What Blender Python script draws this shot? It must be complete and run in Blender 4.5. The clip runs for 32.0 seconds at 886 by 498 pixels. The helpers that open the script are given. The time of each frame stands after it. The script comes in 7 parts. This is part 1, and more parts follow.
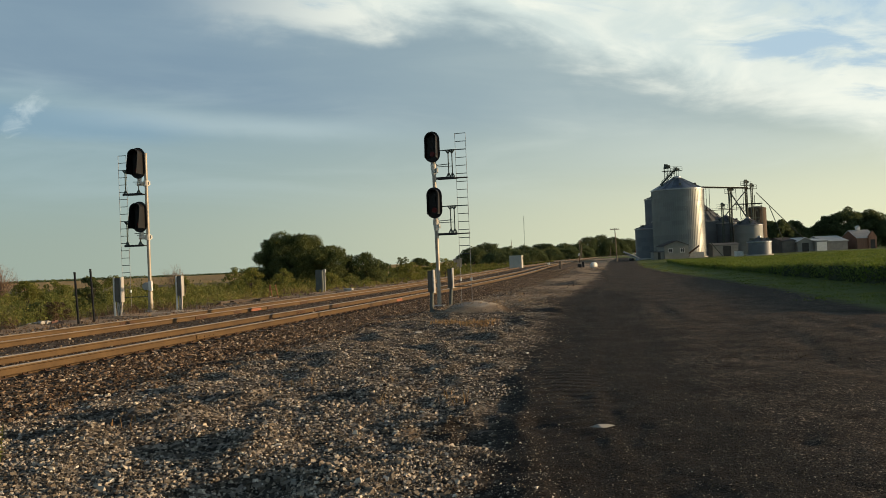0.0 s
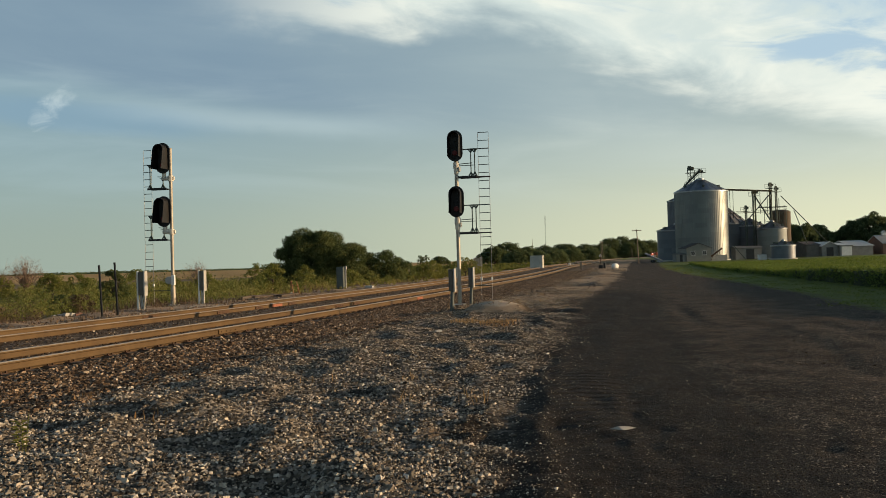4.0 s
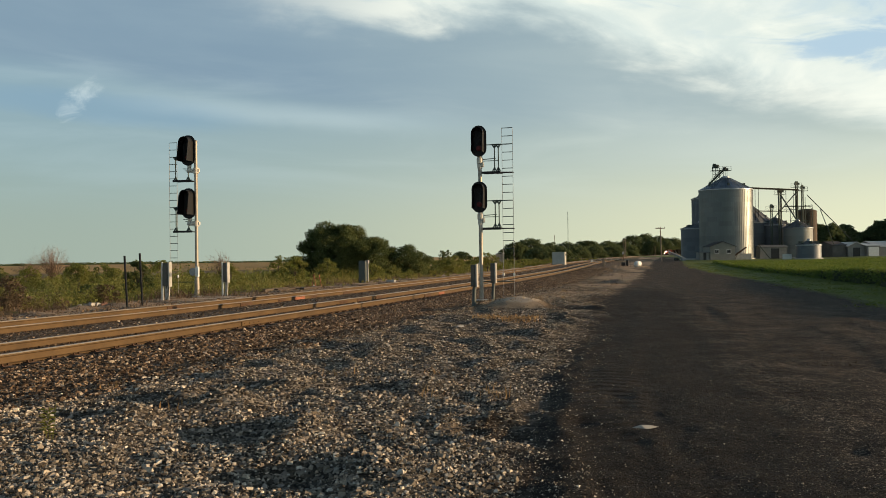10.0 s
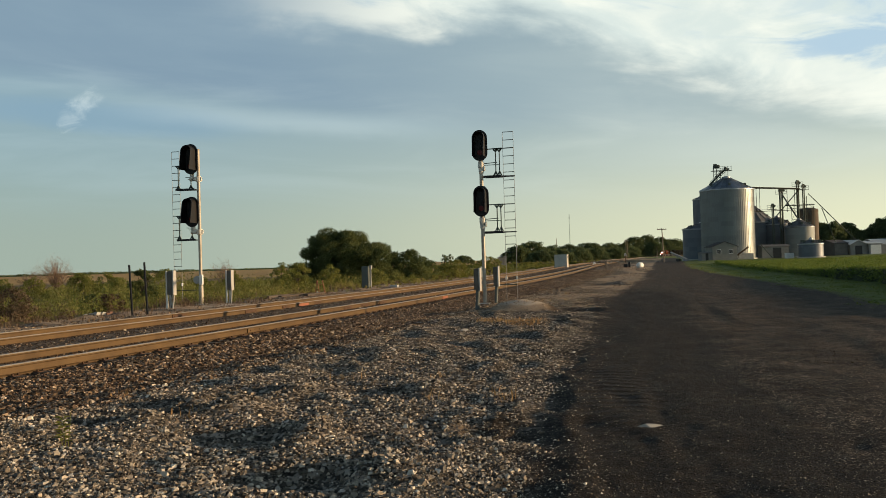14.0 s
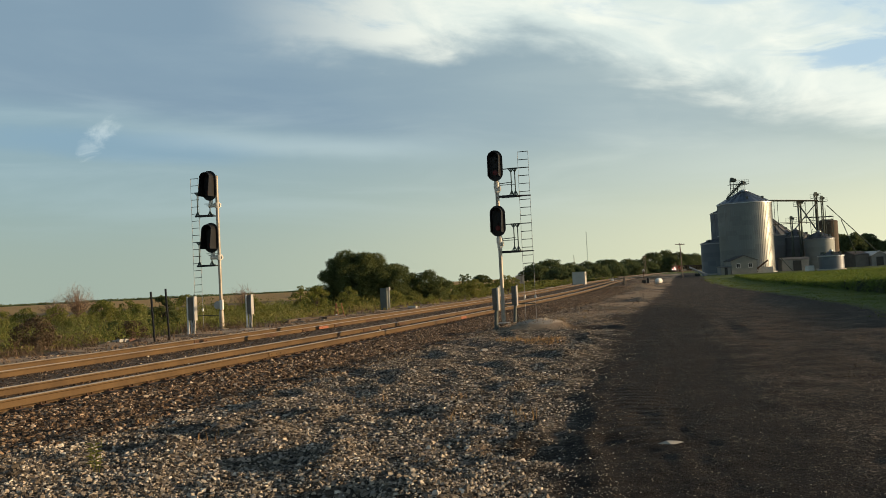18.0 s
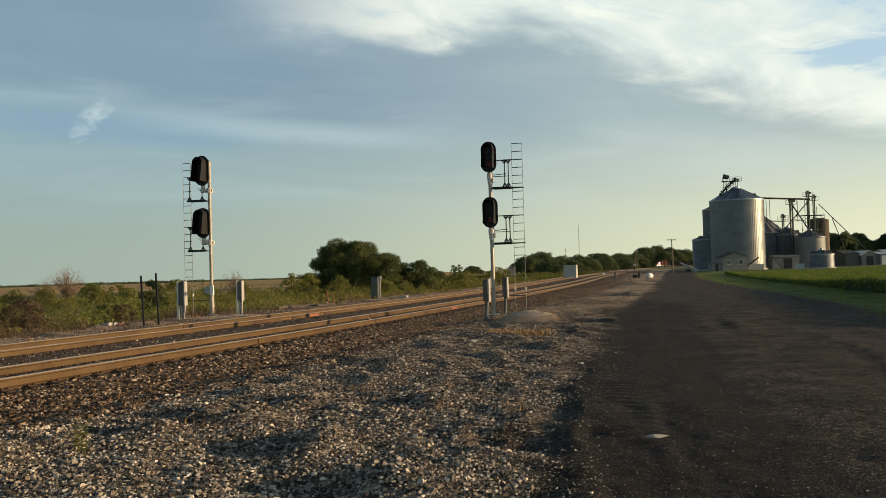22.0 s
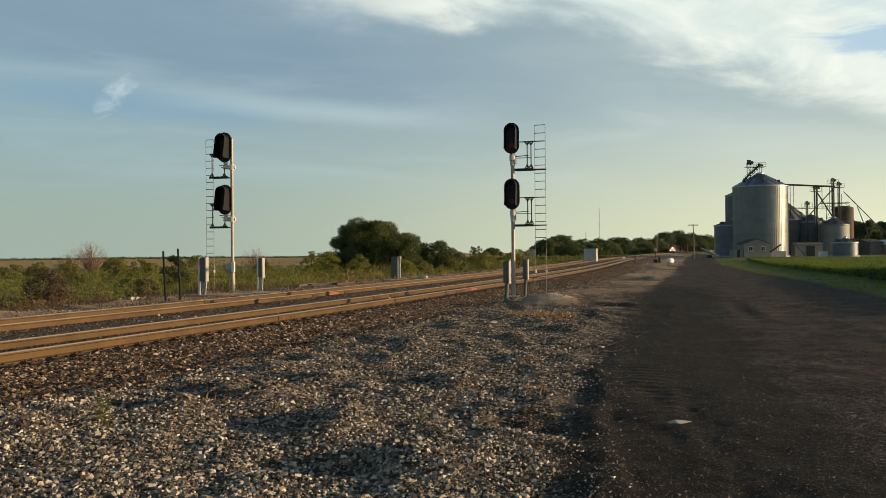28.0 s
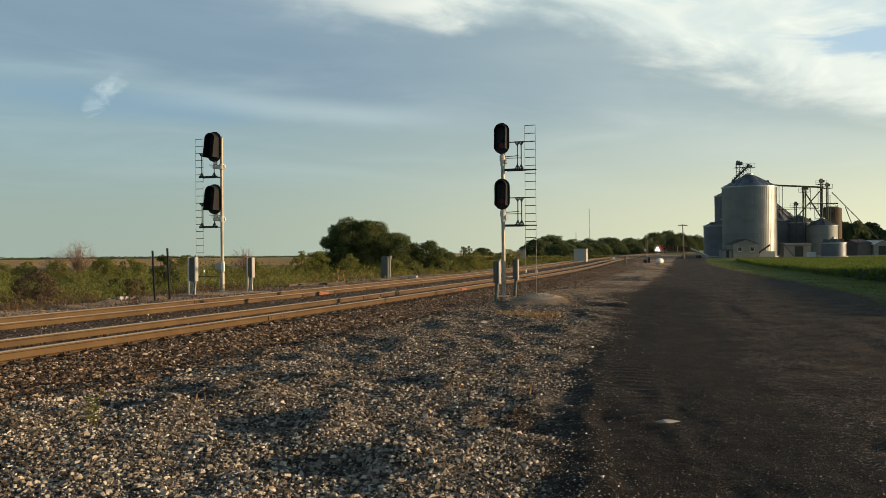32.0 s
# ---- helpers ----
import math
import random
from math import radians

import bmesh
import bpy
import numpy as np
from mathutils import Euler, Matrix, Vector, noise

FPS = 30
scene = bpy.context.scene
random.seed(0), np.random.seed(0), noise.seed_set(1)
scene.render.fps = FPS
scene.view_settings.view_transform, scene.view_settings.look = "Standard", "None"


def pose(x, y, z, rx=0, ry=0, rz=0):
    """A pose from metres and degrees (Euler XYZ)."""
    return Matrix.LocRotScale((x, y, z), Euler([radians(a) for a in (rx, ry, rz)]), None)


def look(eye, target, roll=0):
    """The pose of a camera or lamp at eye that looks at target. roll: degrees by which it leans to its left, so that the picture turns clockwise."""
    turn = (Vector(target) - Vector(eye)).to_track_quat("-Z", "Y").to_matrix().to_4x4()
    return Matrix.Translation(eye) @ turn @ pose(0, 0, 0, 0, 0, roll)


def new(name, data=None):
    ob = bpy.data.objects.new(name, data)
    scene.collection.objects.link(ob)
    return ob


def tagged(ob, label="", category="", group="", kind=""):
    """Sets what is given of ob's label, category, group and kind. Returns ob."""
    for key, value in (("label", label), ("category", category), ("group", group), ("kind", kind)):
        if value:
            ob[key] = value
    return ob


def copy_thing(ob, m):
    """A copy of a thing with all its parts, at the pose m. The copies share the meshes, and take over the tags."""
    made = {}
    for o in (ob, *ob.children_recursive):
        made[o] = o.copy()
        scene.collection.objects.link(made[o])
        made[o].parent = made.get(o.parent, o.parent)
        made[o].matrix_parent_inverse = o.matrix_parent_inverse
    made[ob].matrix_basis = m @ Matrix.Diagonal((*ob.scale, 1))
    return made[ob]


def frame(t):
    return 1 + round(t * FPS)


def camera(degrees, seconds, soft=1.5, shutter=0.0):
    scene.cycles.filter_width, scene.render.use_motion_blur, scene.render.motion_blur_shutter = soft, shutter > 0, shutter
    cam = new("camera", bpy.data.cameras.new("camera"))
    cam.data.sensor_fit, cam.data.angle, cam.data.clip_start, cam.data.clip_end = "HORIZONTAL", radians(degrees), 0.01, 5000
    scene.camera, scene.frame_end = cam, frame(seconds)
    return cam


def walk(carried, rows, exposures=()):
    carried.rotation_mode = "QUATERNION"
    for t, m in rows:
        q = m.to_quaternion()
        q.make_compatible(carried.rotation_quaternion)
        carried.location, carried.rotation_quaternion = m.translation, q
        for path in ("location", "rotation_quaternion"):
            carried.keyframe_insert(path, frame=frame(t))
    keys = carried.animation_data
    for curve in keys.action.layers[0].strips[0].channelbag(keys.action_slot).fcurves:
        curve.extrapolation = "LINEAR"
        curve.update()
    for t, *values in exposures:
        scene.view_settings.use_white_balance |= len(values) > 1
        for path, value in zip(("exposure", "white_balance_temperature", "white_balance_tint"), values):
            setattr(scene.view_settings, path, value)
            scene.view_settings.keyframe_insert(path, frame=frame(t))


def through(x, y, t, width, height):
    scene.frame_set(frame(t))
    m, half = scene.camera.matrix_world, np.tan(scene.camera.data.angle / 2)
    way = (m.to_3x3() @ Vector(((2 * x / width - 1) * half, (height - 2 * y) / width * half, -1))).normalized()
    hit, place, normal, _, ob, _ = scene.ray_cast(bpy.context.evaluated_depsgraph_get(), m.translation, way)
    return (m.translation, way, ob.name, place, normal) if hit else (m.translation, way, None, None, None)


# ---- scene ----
DEGREES = 53.94
# t, x, y, z, yaw, pitch, roll of the camera, held by hand by the road
PATH = [
    (0, 0.063, 0.165, 1.63, -2.76, 0.85, 2.44), (0.5, 0.061, 0.157, 1.639, -2.66, 0.8, 2.39),
    (1, 0.054, 0.15, 1.639, -2.41, 0.75, 2.32), (1.5, 0.055, 0.144, 1.641, -2.19, 0.72, 2.22),
    (2, 0.056, 0.15, 1.635, -2.03, 0.76, 1.9), (2.5, 0.05, 0.169, 1.637, -1.79, 0.78, 1.69),
    (3, 0.052, 0.155, 1.637, -1.69, 0.8, 1.66), (3.5, 0.047, 0.157, 1.635, -1.56, 0.81, 1.64),
    (5.5, 0.041, 0.156, 1.633, -1.09, 0.8, 1.29), (6, 0.047, 0.168, 1.633, -1, 0.85, 1.38),
    (6.5, 0.044, 0.151, 1.643, -0.89, 0.83, 1.5), (7, 0.042, 0.152, 1.639, -0.73, 0.83, 1.37),
    (7.5, 0.042, 0.159, 1.637, -0.47, 0.78, 1.14), (8, 0.033, 0.147, 1.635, -0.37, 0.61, 0.98),
    (8.5, 0.033, 0.15, 1.633, -0.31, 0.45, 0.98), (9, 0.034, 0.155, 1.639, -0.23, 0.53, 1.09),
    (9.5, 0.037, 0.161, 1.636, -0.15, 0.59, 1.01), (10, 0.022, 0.157, 1.639, 0.02, 0.51, 0.77),
    (10.5, 0.03, 0.169, 1.637, 0.17, 0.54, 0.67), (11, 0.03, 0.153, 1.639, 0.09, 0.66, 0.68),
    (11.5, 0.029, 0.136, 1.641, -0.03, 0.62, 0.93), (12, 0.026, 0.138, 1.641, -0.03, 0.6, 1.08),
    (12.5, 0.022, 0.143, 1.641, -0.01, 0.67, 0.96), (13, 0.008, 0.119, 1.643, -0, 0.73, 0.93),
    (13.5, -0.011, 0.05, 1.637, 0.16, 0.82, 1.35), (15.5, 0.002, -0.05, 1.657, 0.02, 0.68, 2.15),
    (16, -0.06, -0.132, 1.654, 0.4, 1.32, 2.7), (16.5, -0.058, -0.13, 1.663, 0.87, 1.76, 2.63),
    (17, -0.051, -0.137, 1.66, 1.33, 1.59, 2.51), (17.5, -0.037, -0.118, 1.666, 1.35, 1.78, 2.6),
    (18, -0.02, -0.141, 1.668, 1.32, 2.15, 2.83), (18.5, -0.011, -0.151, 1.667, 2.41, 2.18, 2.81),
    (19, -0.009, -0.148, 1.665, 2.69, 1.7, 2.86), (19.5, 0.002, -0.15, 1.662, 1.58, 1.44, 2.57),
    (20, 0.006, -0.132, 1.661, 0.6, 1.44, 2.24), (20.5, 0.007, -0.145, 1.662, 0.17, 1.27, 2.16),
    (21, 0.016, -0.145, 1.66, -0.2, 1.02, 2.18), (21.5, 0.01, -0.137, 1.66, -0.05, 1.15, 1.99),
    (22, -0.007, -0.143, 1.661, 0.76, 1.5, 1.62), (22.5, -0.014, -0.141, 1.664, 1.2, 1.5, 1.54),
    (23, -0.024, -0.13, 1.664, 1.44, 1.33, 1.51), (23.5, -0.036, -0.141, 1.662, 1.82, 1.18, 1.21),
    (24, -0.039, -0.138, 1.663, 1.84, 1.12, 1.04), (24.5, -0.037, -0.136, 1.663, 1.61, 1.01, 0.97),
    (25, -0.042, -0.123, 1.66, 1.57, 0.87, 0.9), (25.5, -0.035, -0.118, 1.659, 1.51, 0.82, 0.89),
    (27.5, -0.051, -0.102, 1.657, 1.92, 0.34, 0.62), (28, -0.051, -0.088, 1.654, 2.03, 0.27, 0.53),
    (28.5, -0.05, -0.084, 1.657, 2.06, 0.41, 0.58), (29, -0.05, -0.087, 1.654, 2.03, 0.43, 0.55),
    (29.5, -0.049, -0.087, 1.657, 1.93, 0.36, 0.47), (30, -0.05, -0.089, 1.658, 1.77, 0.53, 0.52),
    (30.5, -0.054, -0.086, 1.655, 1.56, 0.56, 0.59), (31, -0.054, -0.094, 1.657, 1.46, 0.47, 0.64),
    (31.5, -0.052, -0.103, 1.657, 1.51, 0.38, 0.61), (32, -0.048, -0.104, 1.656, 1.39, 0.26, 0.46),
]

cam = camera(DEGREES, 32.0, soft=0.75)
walk(cam, [(t, pose(x, y, z, 90 + p, r, w)) for t, x, y, z, w, p, r in PATH], exposures=((0.0, -0.12), (6.0, -0.12), (7.0, -0.08), (9.0, -0.03), (32.0, -0.04)))

# ---- light ----
SUN_AZ, SUN_EL = 93.0, 7.2          # degrees clockwise from +y, degrees above the horizon
scene.view_settings.exposure = 0.0
sun = new("sun", bpy.data.lights.new("sun", "SUN"))
sun.data.energy, sun.data.angle, sun.data.color = 5.7, radians(0.6), (1.0, 0.70, 0.40)
_a, _e = radians(SUN_AZ), radians(SUN_EL)
SUN_DIR = Vector((math.sin(_a) * math.cos(_e), math.cos(_a) * math.cos(_e), math.sin(_e)))
sun.matrix_world = look(SUN_DIR * 300, (0, 0, 0))


class Nodes:
    """Short-hand for building a node tree."""

    def __init__(self, tree):
        self.t = tree
        tree.nodes.clear()

    def add(self, kind):
        return self.t.nodes.new(kind)

    def put(self, sock, v):
        if isinstance(v, bpy.types.NodeSocket):
            self.t.links.new(v, sock)
        else:
            sock.default_value = v

    def math(self, op, a, b=0.0, c=None, clamp=False):
        n = self.t.nodes.new("ShaderNodeMath")
        n.operation, n.use_clamp = op, clamp
        self.put(n.inputs[0], a), self.put(n.inputs[1], b)
        if c is not None:
            self.put(n.inputs[2], c)
        return n.outputs[0]

    def step(self, v, a, b, lo=0.0, hi=1.0):
        """A smooth step from lo at a to hi at b."""
        n = self.t.nodes.new("ShaderNodeMapRange")
        n.interpolation_type = "SMOOTHSTEP"
        self.put(n.inputs[0], v)
        for i, q in zip((1, 2, 3, 4), (a, b, lo, hi)):
            self.put(n.inputs[i], q)
        return n.outputs[0]

    def mix(self, f, a, b, blend="MIX"):
        n = self.t.nodes.new("ShaderNodeMix")
        n.data_type, n.blend_type = "RGBA", blend
        self.put(n.inputs[0], f)
        for s, v in ((n.inputs[6], a), (n.inputs[7], b)):
            self.put(s, v if isinstance(v, bpy.types.NodeSocket) else (*v[:3], 1))
        return n.outputs[2]

    def noise(self, vec, scale, detail=4.0, rough=0.5, distortion=0.0):
        n = self.t.nodes.new("ShaderNodeTexNoise")
        if vec is not None:
            self.put(n.inputs["Vector"], vec)
        for k, v in (("Scale", scale), ("Detail", detail), ("Roughness", rough), ("Distortion", distortion)):
            n.inputs[k].default_value = v
        return n.outputs["Fac"]

    def voronoi(self, vec, scale, feature="F1", out="Distance"):
        n = self.t.nodes.new("ShaderNodeTexVoronoi")
        n.feature = feature
        self.put(n.inputs["Vector"], vec)
        n.inputs["Scale"].default_value = scale
        return n.outputs[out]

    def vec(self, x, y, z):
        n = self.t.nodes.new("ShaderNodeCombineXYZ")
        for s, v in zip(n.inputs, (x, y, z)):
            self.put(s, v)
        return n.outputs[0]

    def ramp(self, f, stops):
        n = self.t.nodes.new("ShaderNodeValToRGB")
        el = n.color_ramp.elements
        while len(el) < len(stops):
            el.new(0.5)
        for e, (p, c) in zip(el, stops):
            e.position, e.color = p, (*c, 1)
        self.put(n.inputs[0], f)
        return n.outputs[0]


def make_world():
    w = bpy.data.worlds.new("evening_sky")
    scene.world = w
    w.use_nodes = True
    N = Nodes(w.node_tree)
    sky = N.add("ShaderNodeTexSky")
    sky.sky_type, sky.sun_disc = "NISHITA", False
    sky.sun_elevation, sky.sun_rotation = radians(SUN_EL), radians(SUN_AZ)
    sky.altitude, sky.air_density, sky.dust_density, sky.ozone_density = 200, 1.0, 2.2, 1.6
    co = N.add("ShaderNodeTexCoord")
    sep = N.add("ShaderNodeSeparateXYZ")
    N.put(sep.inputs[0], co.outputs["Generated"])
    x, y, z = sep.outputs
    az = N.math("ARCTAN2", x, y)            # radians, to the right of +y
    el = N.math("ARCSINE", z)
    def tex(shear, squash, seed, scale, detail, rough, twist):
        return N.noise(N.vec(N.math("ADD", az, N.math("MULTIPLY", el, shear)), N.math("MULTIPLY", el, squash), seed), scale, detail, rough, twist)

    def off(v, amount):
        """Noise v about zero, scaled."""
        return N.math("MULTIPLY", N.math("SUBTRACT", v, 0.5), amount)

    big, streak, fine = tex(0.0, 2.6, 0.0, 3.2, 5, 0.5, 0.4), tex(1.2, 6.0, 0.3, 3.2, 6, 0.55, 0.6), tex(0.0, 2.2, 1.7, 13.0, 5, 0.55, 0.4)
    puff, rift = tex(0.9, 2.2, 4.1, 7.0, 7, 0.55, 0.5), tex(1.4, 3.0, 6.3, 8.5, 6, 0.58, 0.6)
    base = N.mix(1.0, sky.outputs[0], N.mix(N.step(el, 0.36, 0.85), (0.80, 0.96, 1.04), (0.62, 0.74, 0.86)), "MULTIPLY")
    side = N.math("COSINE", N.math("SUBTRACT", az, radians(SUN_AZ)))     # 1 towards the sun
    warm = N.step(side, -0.50, 0.62)
    low = N.step(el, 0.62, 0.30)                                          # the cloud sheet thins out overhead
    # lower edge of the grey sheet: falls away to the right
    edge = N.math("ADD", N.math("ADD", el, off(big, 0.03)), N.math("MULTIPLY", az, 0.10))
    sheet = N.step(edge, 0.140, 0.176)
    dark = N.math("MULTIPLY", N.math("MULTIPLY", sheet, low), N.step(side, 0.45, -0.25, 0.35, 0.92))
    grey = N.mix(N.step(N.math("ADD", az, off(big, 0.3)), -0.25, 0.20), (2.30, 3.28, 4.25), (3.35, 4.30, 4.75))
    col = N.mix(dark, N.mix(N.math("MULTIPLY", low, 0.5), base, N.mix(warm, (4.5, 6.0, 6.9), (8.0, 8.65, 8.15))), grey)
    # haze towards the horizon, warmer on the sun's side
    haze = N.math("MULTIPLY", N.step(el, 0.185, 0.0), 0.90)
    hazecol = N.mix(warm, (3.55, 4.45, 4.05), (8.9, 8.9, 6.7))
    col = N.mix(haze, col, hazecol)
    lowest = N.math("MULTIPLY", N.step(el, 0.11, 0.0), 0.55)
    col = N.mix(lowest, col, N.mix(warm, (3.85, 4.38, 3.55), (9.2, 8.6, 5.2)))
    # long soft bands
    band = N.math("MULTIPLY", N.math("MULTIPLY", N.step(streak, 0.42, 0.75), N.step(el, 0.04, 0.12)), low)
    col = N.mix(N.math("MULTIPLY", band, N.step(edge, 0.16, 0.20, 0.32, 0.10)), col, N.mix(warm, (4.8, 6.0, 6.4), (9.2, 9.2, 7.8)))
    # a clear blue rift under the sheet, with a thin wisp along it
    bx, by = N.math("DIVIDE", N.math("ADD", az, 0.36), 0.17), N.math("DIVIDE", N.math("SUBTRACT", N.math("ADD", el, N.math("MULTIPLY", az, 0.06)), 0.141), 0.020)
    blue = N.step(N.math("ADD", N.math("ADD", N.math("MULTIPLY", bx, bx), N.math("MULTIPLY", by, by)), off(fine, 1.2)), 1.3, 0.0)
    col = N.mix(N.math("MULTIPLY", blue, 0.36), col, (2.05, 3.6, 5.3))
    wl = N.math("ABSOLUTE", N.math("ADD", N.math("SUBTRACT", N.math("ADD", el, N.math("MULTIPLY", az, 0.068)), 0.150), off(fine, 0.012)))
    wisp = N.math("MULTIPLY", N.math("MULTIPLY", N.step(wl, 0.019, 0.0), N.step(az, -0.42, -0.22)), N.step(az, 0.10, -0.14))
    col = N.mix(N.math("MULTIPLY", wisp, 0.36), col, (5.6, 6.7, 7.1))
    # the bright cloud bank above and to the right, its lower edge falling to the right
    rim = N.math("MAXIMUM", N.math("SUBTRACT", 0.262, N.math("MULTIPLY", N.math("MAXIMUM", N.math("SUBTRACT", az, 0.085), 0.0), 0.345)), 0.03)
    d = N.math("ADD", N.math("ADD", N.math("SUBTRACT", el, rim), off(puff, 0.085)), off(fine, 0.040))
    bank = N.math("MULTIPLY", N.math("MULTIPLY", N.step(d, -0.022, 0.030), N.step(az, -0.30, 0.03)), low)
    body = N.mix(N.step(N.math("ADD", N.math("ADD", d, off(rift, 0.22)), off(fine, 0.05)), 0.045, 0.125), N.mix(N.step(puff, 0.36, 0.60), (7.7, 8.4, 8.0), (10.2, 10.2, 9.1)), (6.2, 7.4, 8.0))
    tear = N.math("MULTIPLY", N.math("MULTIPLY", N.step(N.math("ADD", rift, off(fine, 0.25)), 0.47, 0.64), N.step(d, 0.030, 0.065)), N.step(az, 0.20, 0.34))
    body = N.mix(N.math("MULTIPLY", tear, 0.85), body, (4.6, 6.2, 7.7))
    col = N.mix(N.math("MULTIPLY", bank, 0.90), col, body)
    # a faint veil below the bank
    veil = N.math("MULTIPLY", N.step(N.math("ADD", el, off(streak, 0.06)), 0.07, 0.11), N.math("MULTIPLY", N.step(d, 0.0, -0.06), N.step(az, 0.05, 0.35)))
    col = N.mix(N.math("MULTIPLY", veil, 0.25), col, (7.4, 8.0, 7.6))
    # a torn scrap of cloud low on the other side
    sx = N.math("DIVIDE", N.math("ADD", az, N.math("ADD", 0.400, N.math("MULTIPLY", N.math("SUBTRACT", el, 0.165), -0.75))), 0.014)
    sy = N.math("DIVIDE", N.math("SUBTRACT", el, 0.172), 0.019)
    d = N.math("ADD", N.math("MULTIPLY", sx, sx), N.math("MULTIPLY", sy, sy))
    torn = N.noise(N.vec(N.math("SUBTRACT", az, N.math("MULTIPLY", el, 0.5)), N.math("MULTIPLY", el, 1.4), 2.2), 42.0, 6, 0.62, 0.6)
    scrap = N.math("MULTIPLY", N.step(N.math("ADD", d, N.math("MULTIPLY", N.math("SUBTRACT", torn, 0.5), 7.0)), 2.0, -1.6), 0.52)
    col = N.mix(scrap, col, (8.0, 8.8, 8.8))
    col = N.mix(1.0, col, (0.97, 1.0, 0.99), "MULTIPLY")
    bg = N.add("ShaderNodeBackground")
    N.put(bg.inputs[0], col)
    bg.inputs[1].default_value = 0.105
    out = N.add("ShaderNodeOutputWorld")
    N.put(out.inputs[0], bg.outputs[0])


make_world()

# ---- materials ----


def material(name):
    m = bpy.data.materials.new(name)
    m.use_nodes = True
    N = Nodes(m.node_tree)
    out = N.add("ShaderNodeOutputMaterial")
    b = N.add("ShaderNodeBsdfPrincipled")
    N.put(out.inputs[0], b.outputs[0])
    co = N.add("ShaderNodeTexCoord")
    return m, N, b, co.outputs["Object"]


def bumped(N, b, height, strength, distance):
    n = N.add("ShaderNodeBump")
    n.inputs["Strength"].default_value, n.inputs["Distance"].default_value = strength, distance
    N.put(n.inputs["Height"], height)
    N.put(b.inputs["Normal"], n.outputs[0])


def surface(name, a, c, scale=3.0, rough=0.7, metal=0.0, grain=40.0, bump=0.3, depth=0.004, vary=0.0, spec=0.3, stretch=(1, 1, 1)):
    """Two-scale mottled surface between the colours a and c."""
    m, N, b, co = material(name)
    mp = N.add("ShaderNodeMapping")
    N.put(mp.inputs[0], co)
    mp.inputs["Scale"].default_value = stretch
    v = mp.outputs[0]
    big, small = N.noise(v, scale, 5, 0.6), N.noise(v, grain, 3, 0.6)
    f = N.math("ADD", N.math("MULTIPLY", N.step(big, 0.3, 0.7), 0.7), N.math("MULTIPLY", small, 0.3))
    col = N.mix(f, a, c)
    if vary:
        info = N.add("ShaderNodeObjectInfo")
        geo = N.add("ShaderNodeNewGeometry")
        r = N.math("FRACT", N.math("ADD", info.outputs["Random"], geo.outputs["Random Per Island"]))
        k = N.math("ADD", 1 - vary, N.math("MULTIPLY", r, 2 * vary))
        hs = N.add("ShaderNodeHueSaturation")
        N.put(hs.inputs["Value"], k)
        N.put(hs.inputs["Color"], col)
        col = hs.outputs[0]
    N.put(b.inputs["Base Color"], col)
    N.put(b.inputs["Roughness"], N.math("ADD", rough - 0.08, N.math("MULTIPLY", big, 0.16)))
    b.inputs["Metallic"].default_value = metal
    b.inputs["Specular IOR Level"].default_value = spec
    if bump:
        bumped(N, b, small, bump, depth)
    return m


def leafy(name, a, c, d, through=0.25, rough=0.55):
    """Leaves: each island its own shade, some light passes through."""
    m, N, b, co = material(name)
    geo = N.add("ShaderNodeNewGeometry")
    r = geo.outputs["Random Per Island"]
    big = N.noise(co, 0.6, 3)
    col = N.mix(N.step(big, 0.35, 0.65), N.mix(r, a, c), N.mix(r, c, d))
    N.put(b.inputs["Base Color"], col)
    b.inputs["Roughness"].default_value = rough
    b.inputs["Specular IOR Level"].default_value = 0.25
    tr = N.add("ShaderNodeBsdfTranslucent")
    N.put(tr.inputs[0], col)
    mx = N.add("ShaderNodeMixShader")
    mx.inputs[0].default_value = through
    N.put(mx.inputs[1], b.outputs[0]), N.put(mx.inputs[2], tr.outputs[0])
    out = [n for n in N.t.nodes if n.type == "OUTPUT_MATERIAL"][0]
    N.put(out.inputs[0], mx.outputs[0])
    return m


def glowing(name, colour, strength):
    m, N, b, co = material(name)
    b.inputs["Base Color"].default_value = (*colour, 1)
    b.inputs["Emission Color"].default_value = (*colour, 1)
    b.inputs["Emission Strength"].default_value = strength
    return m


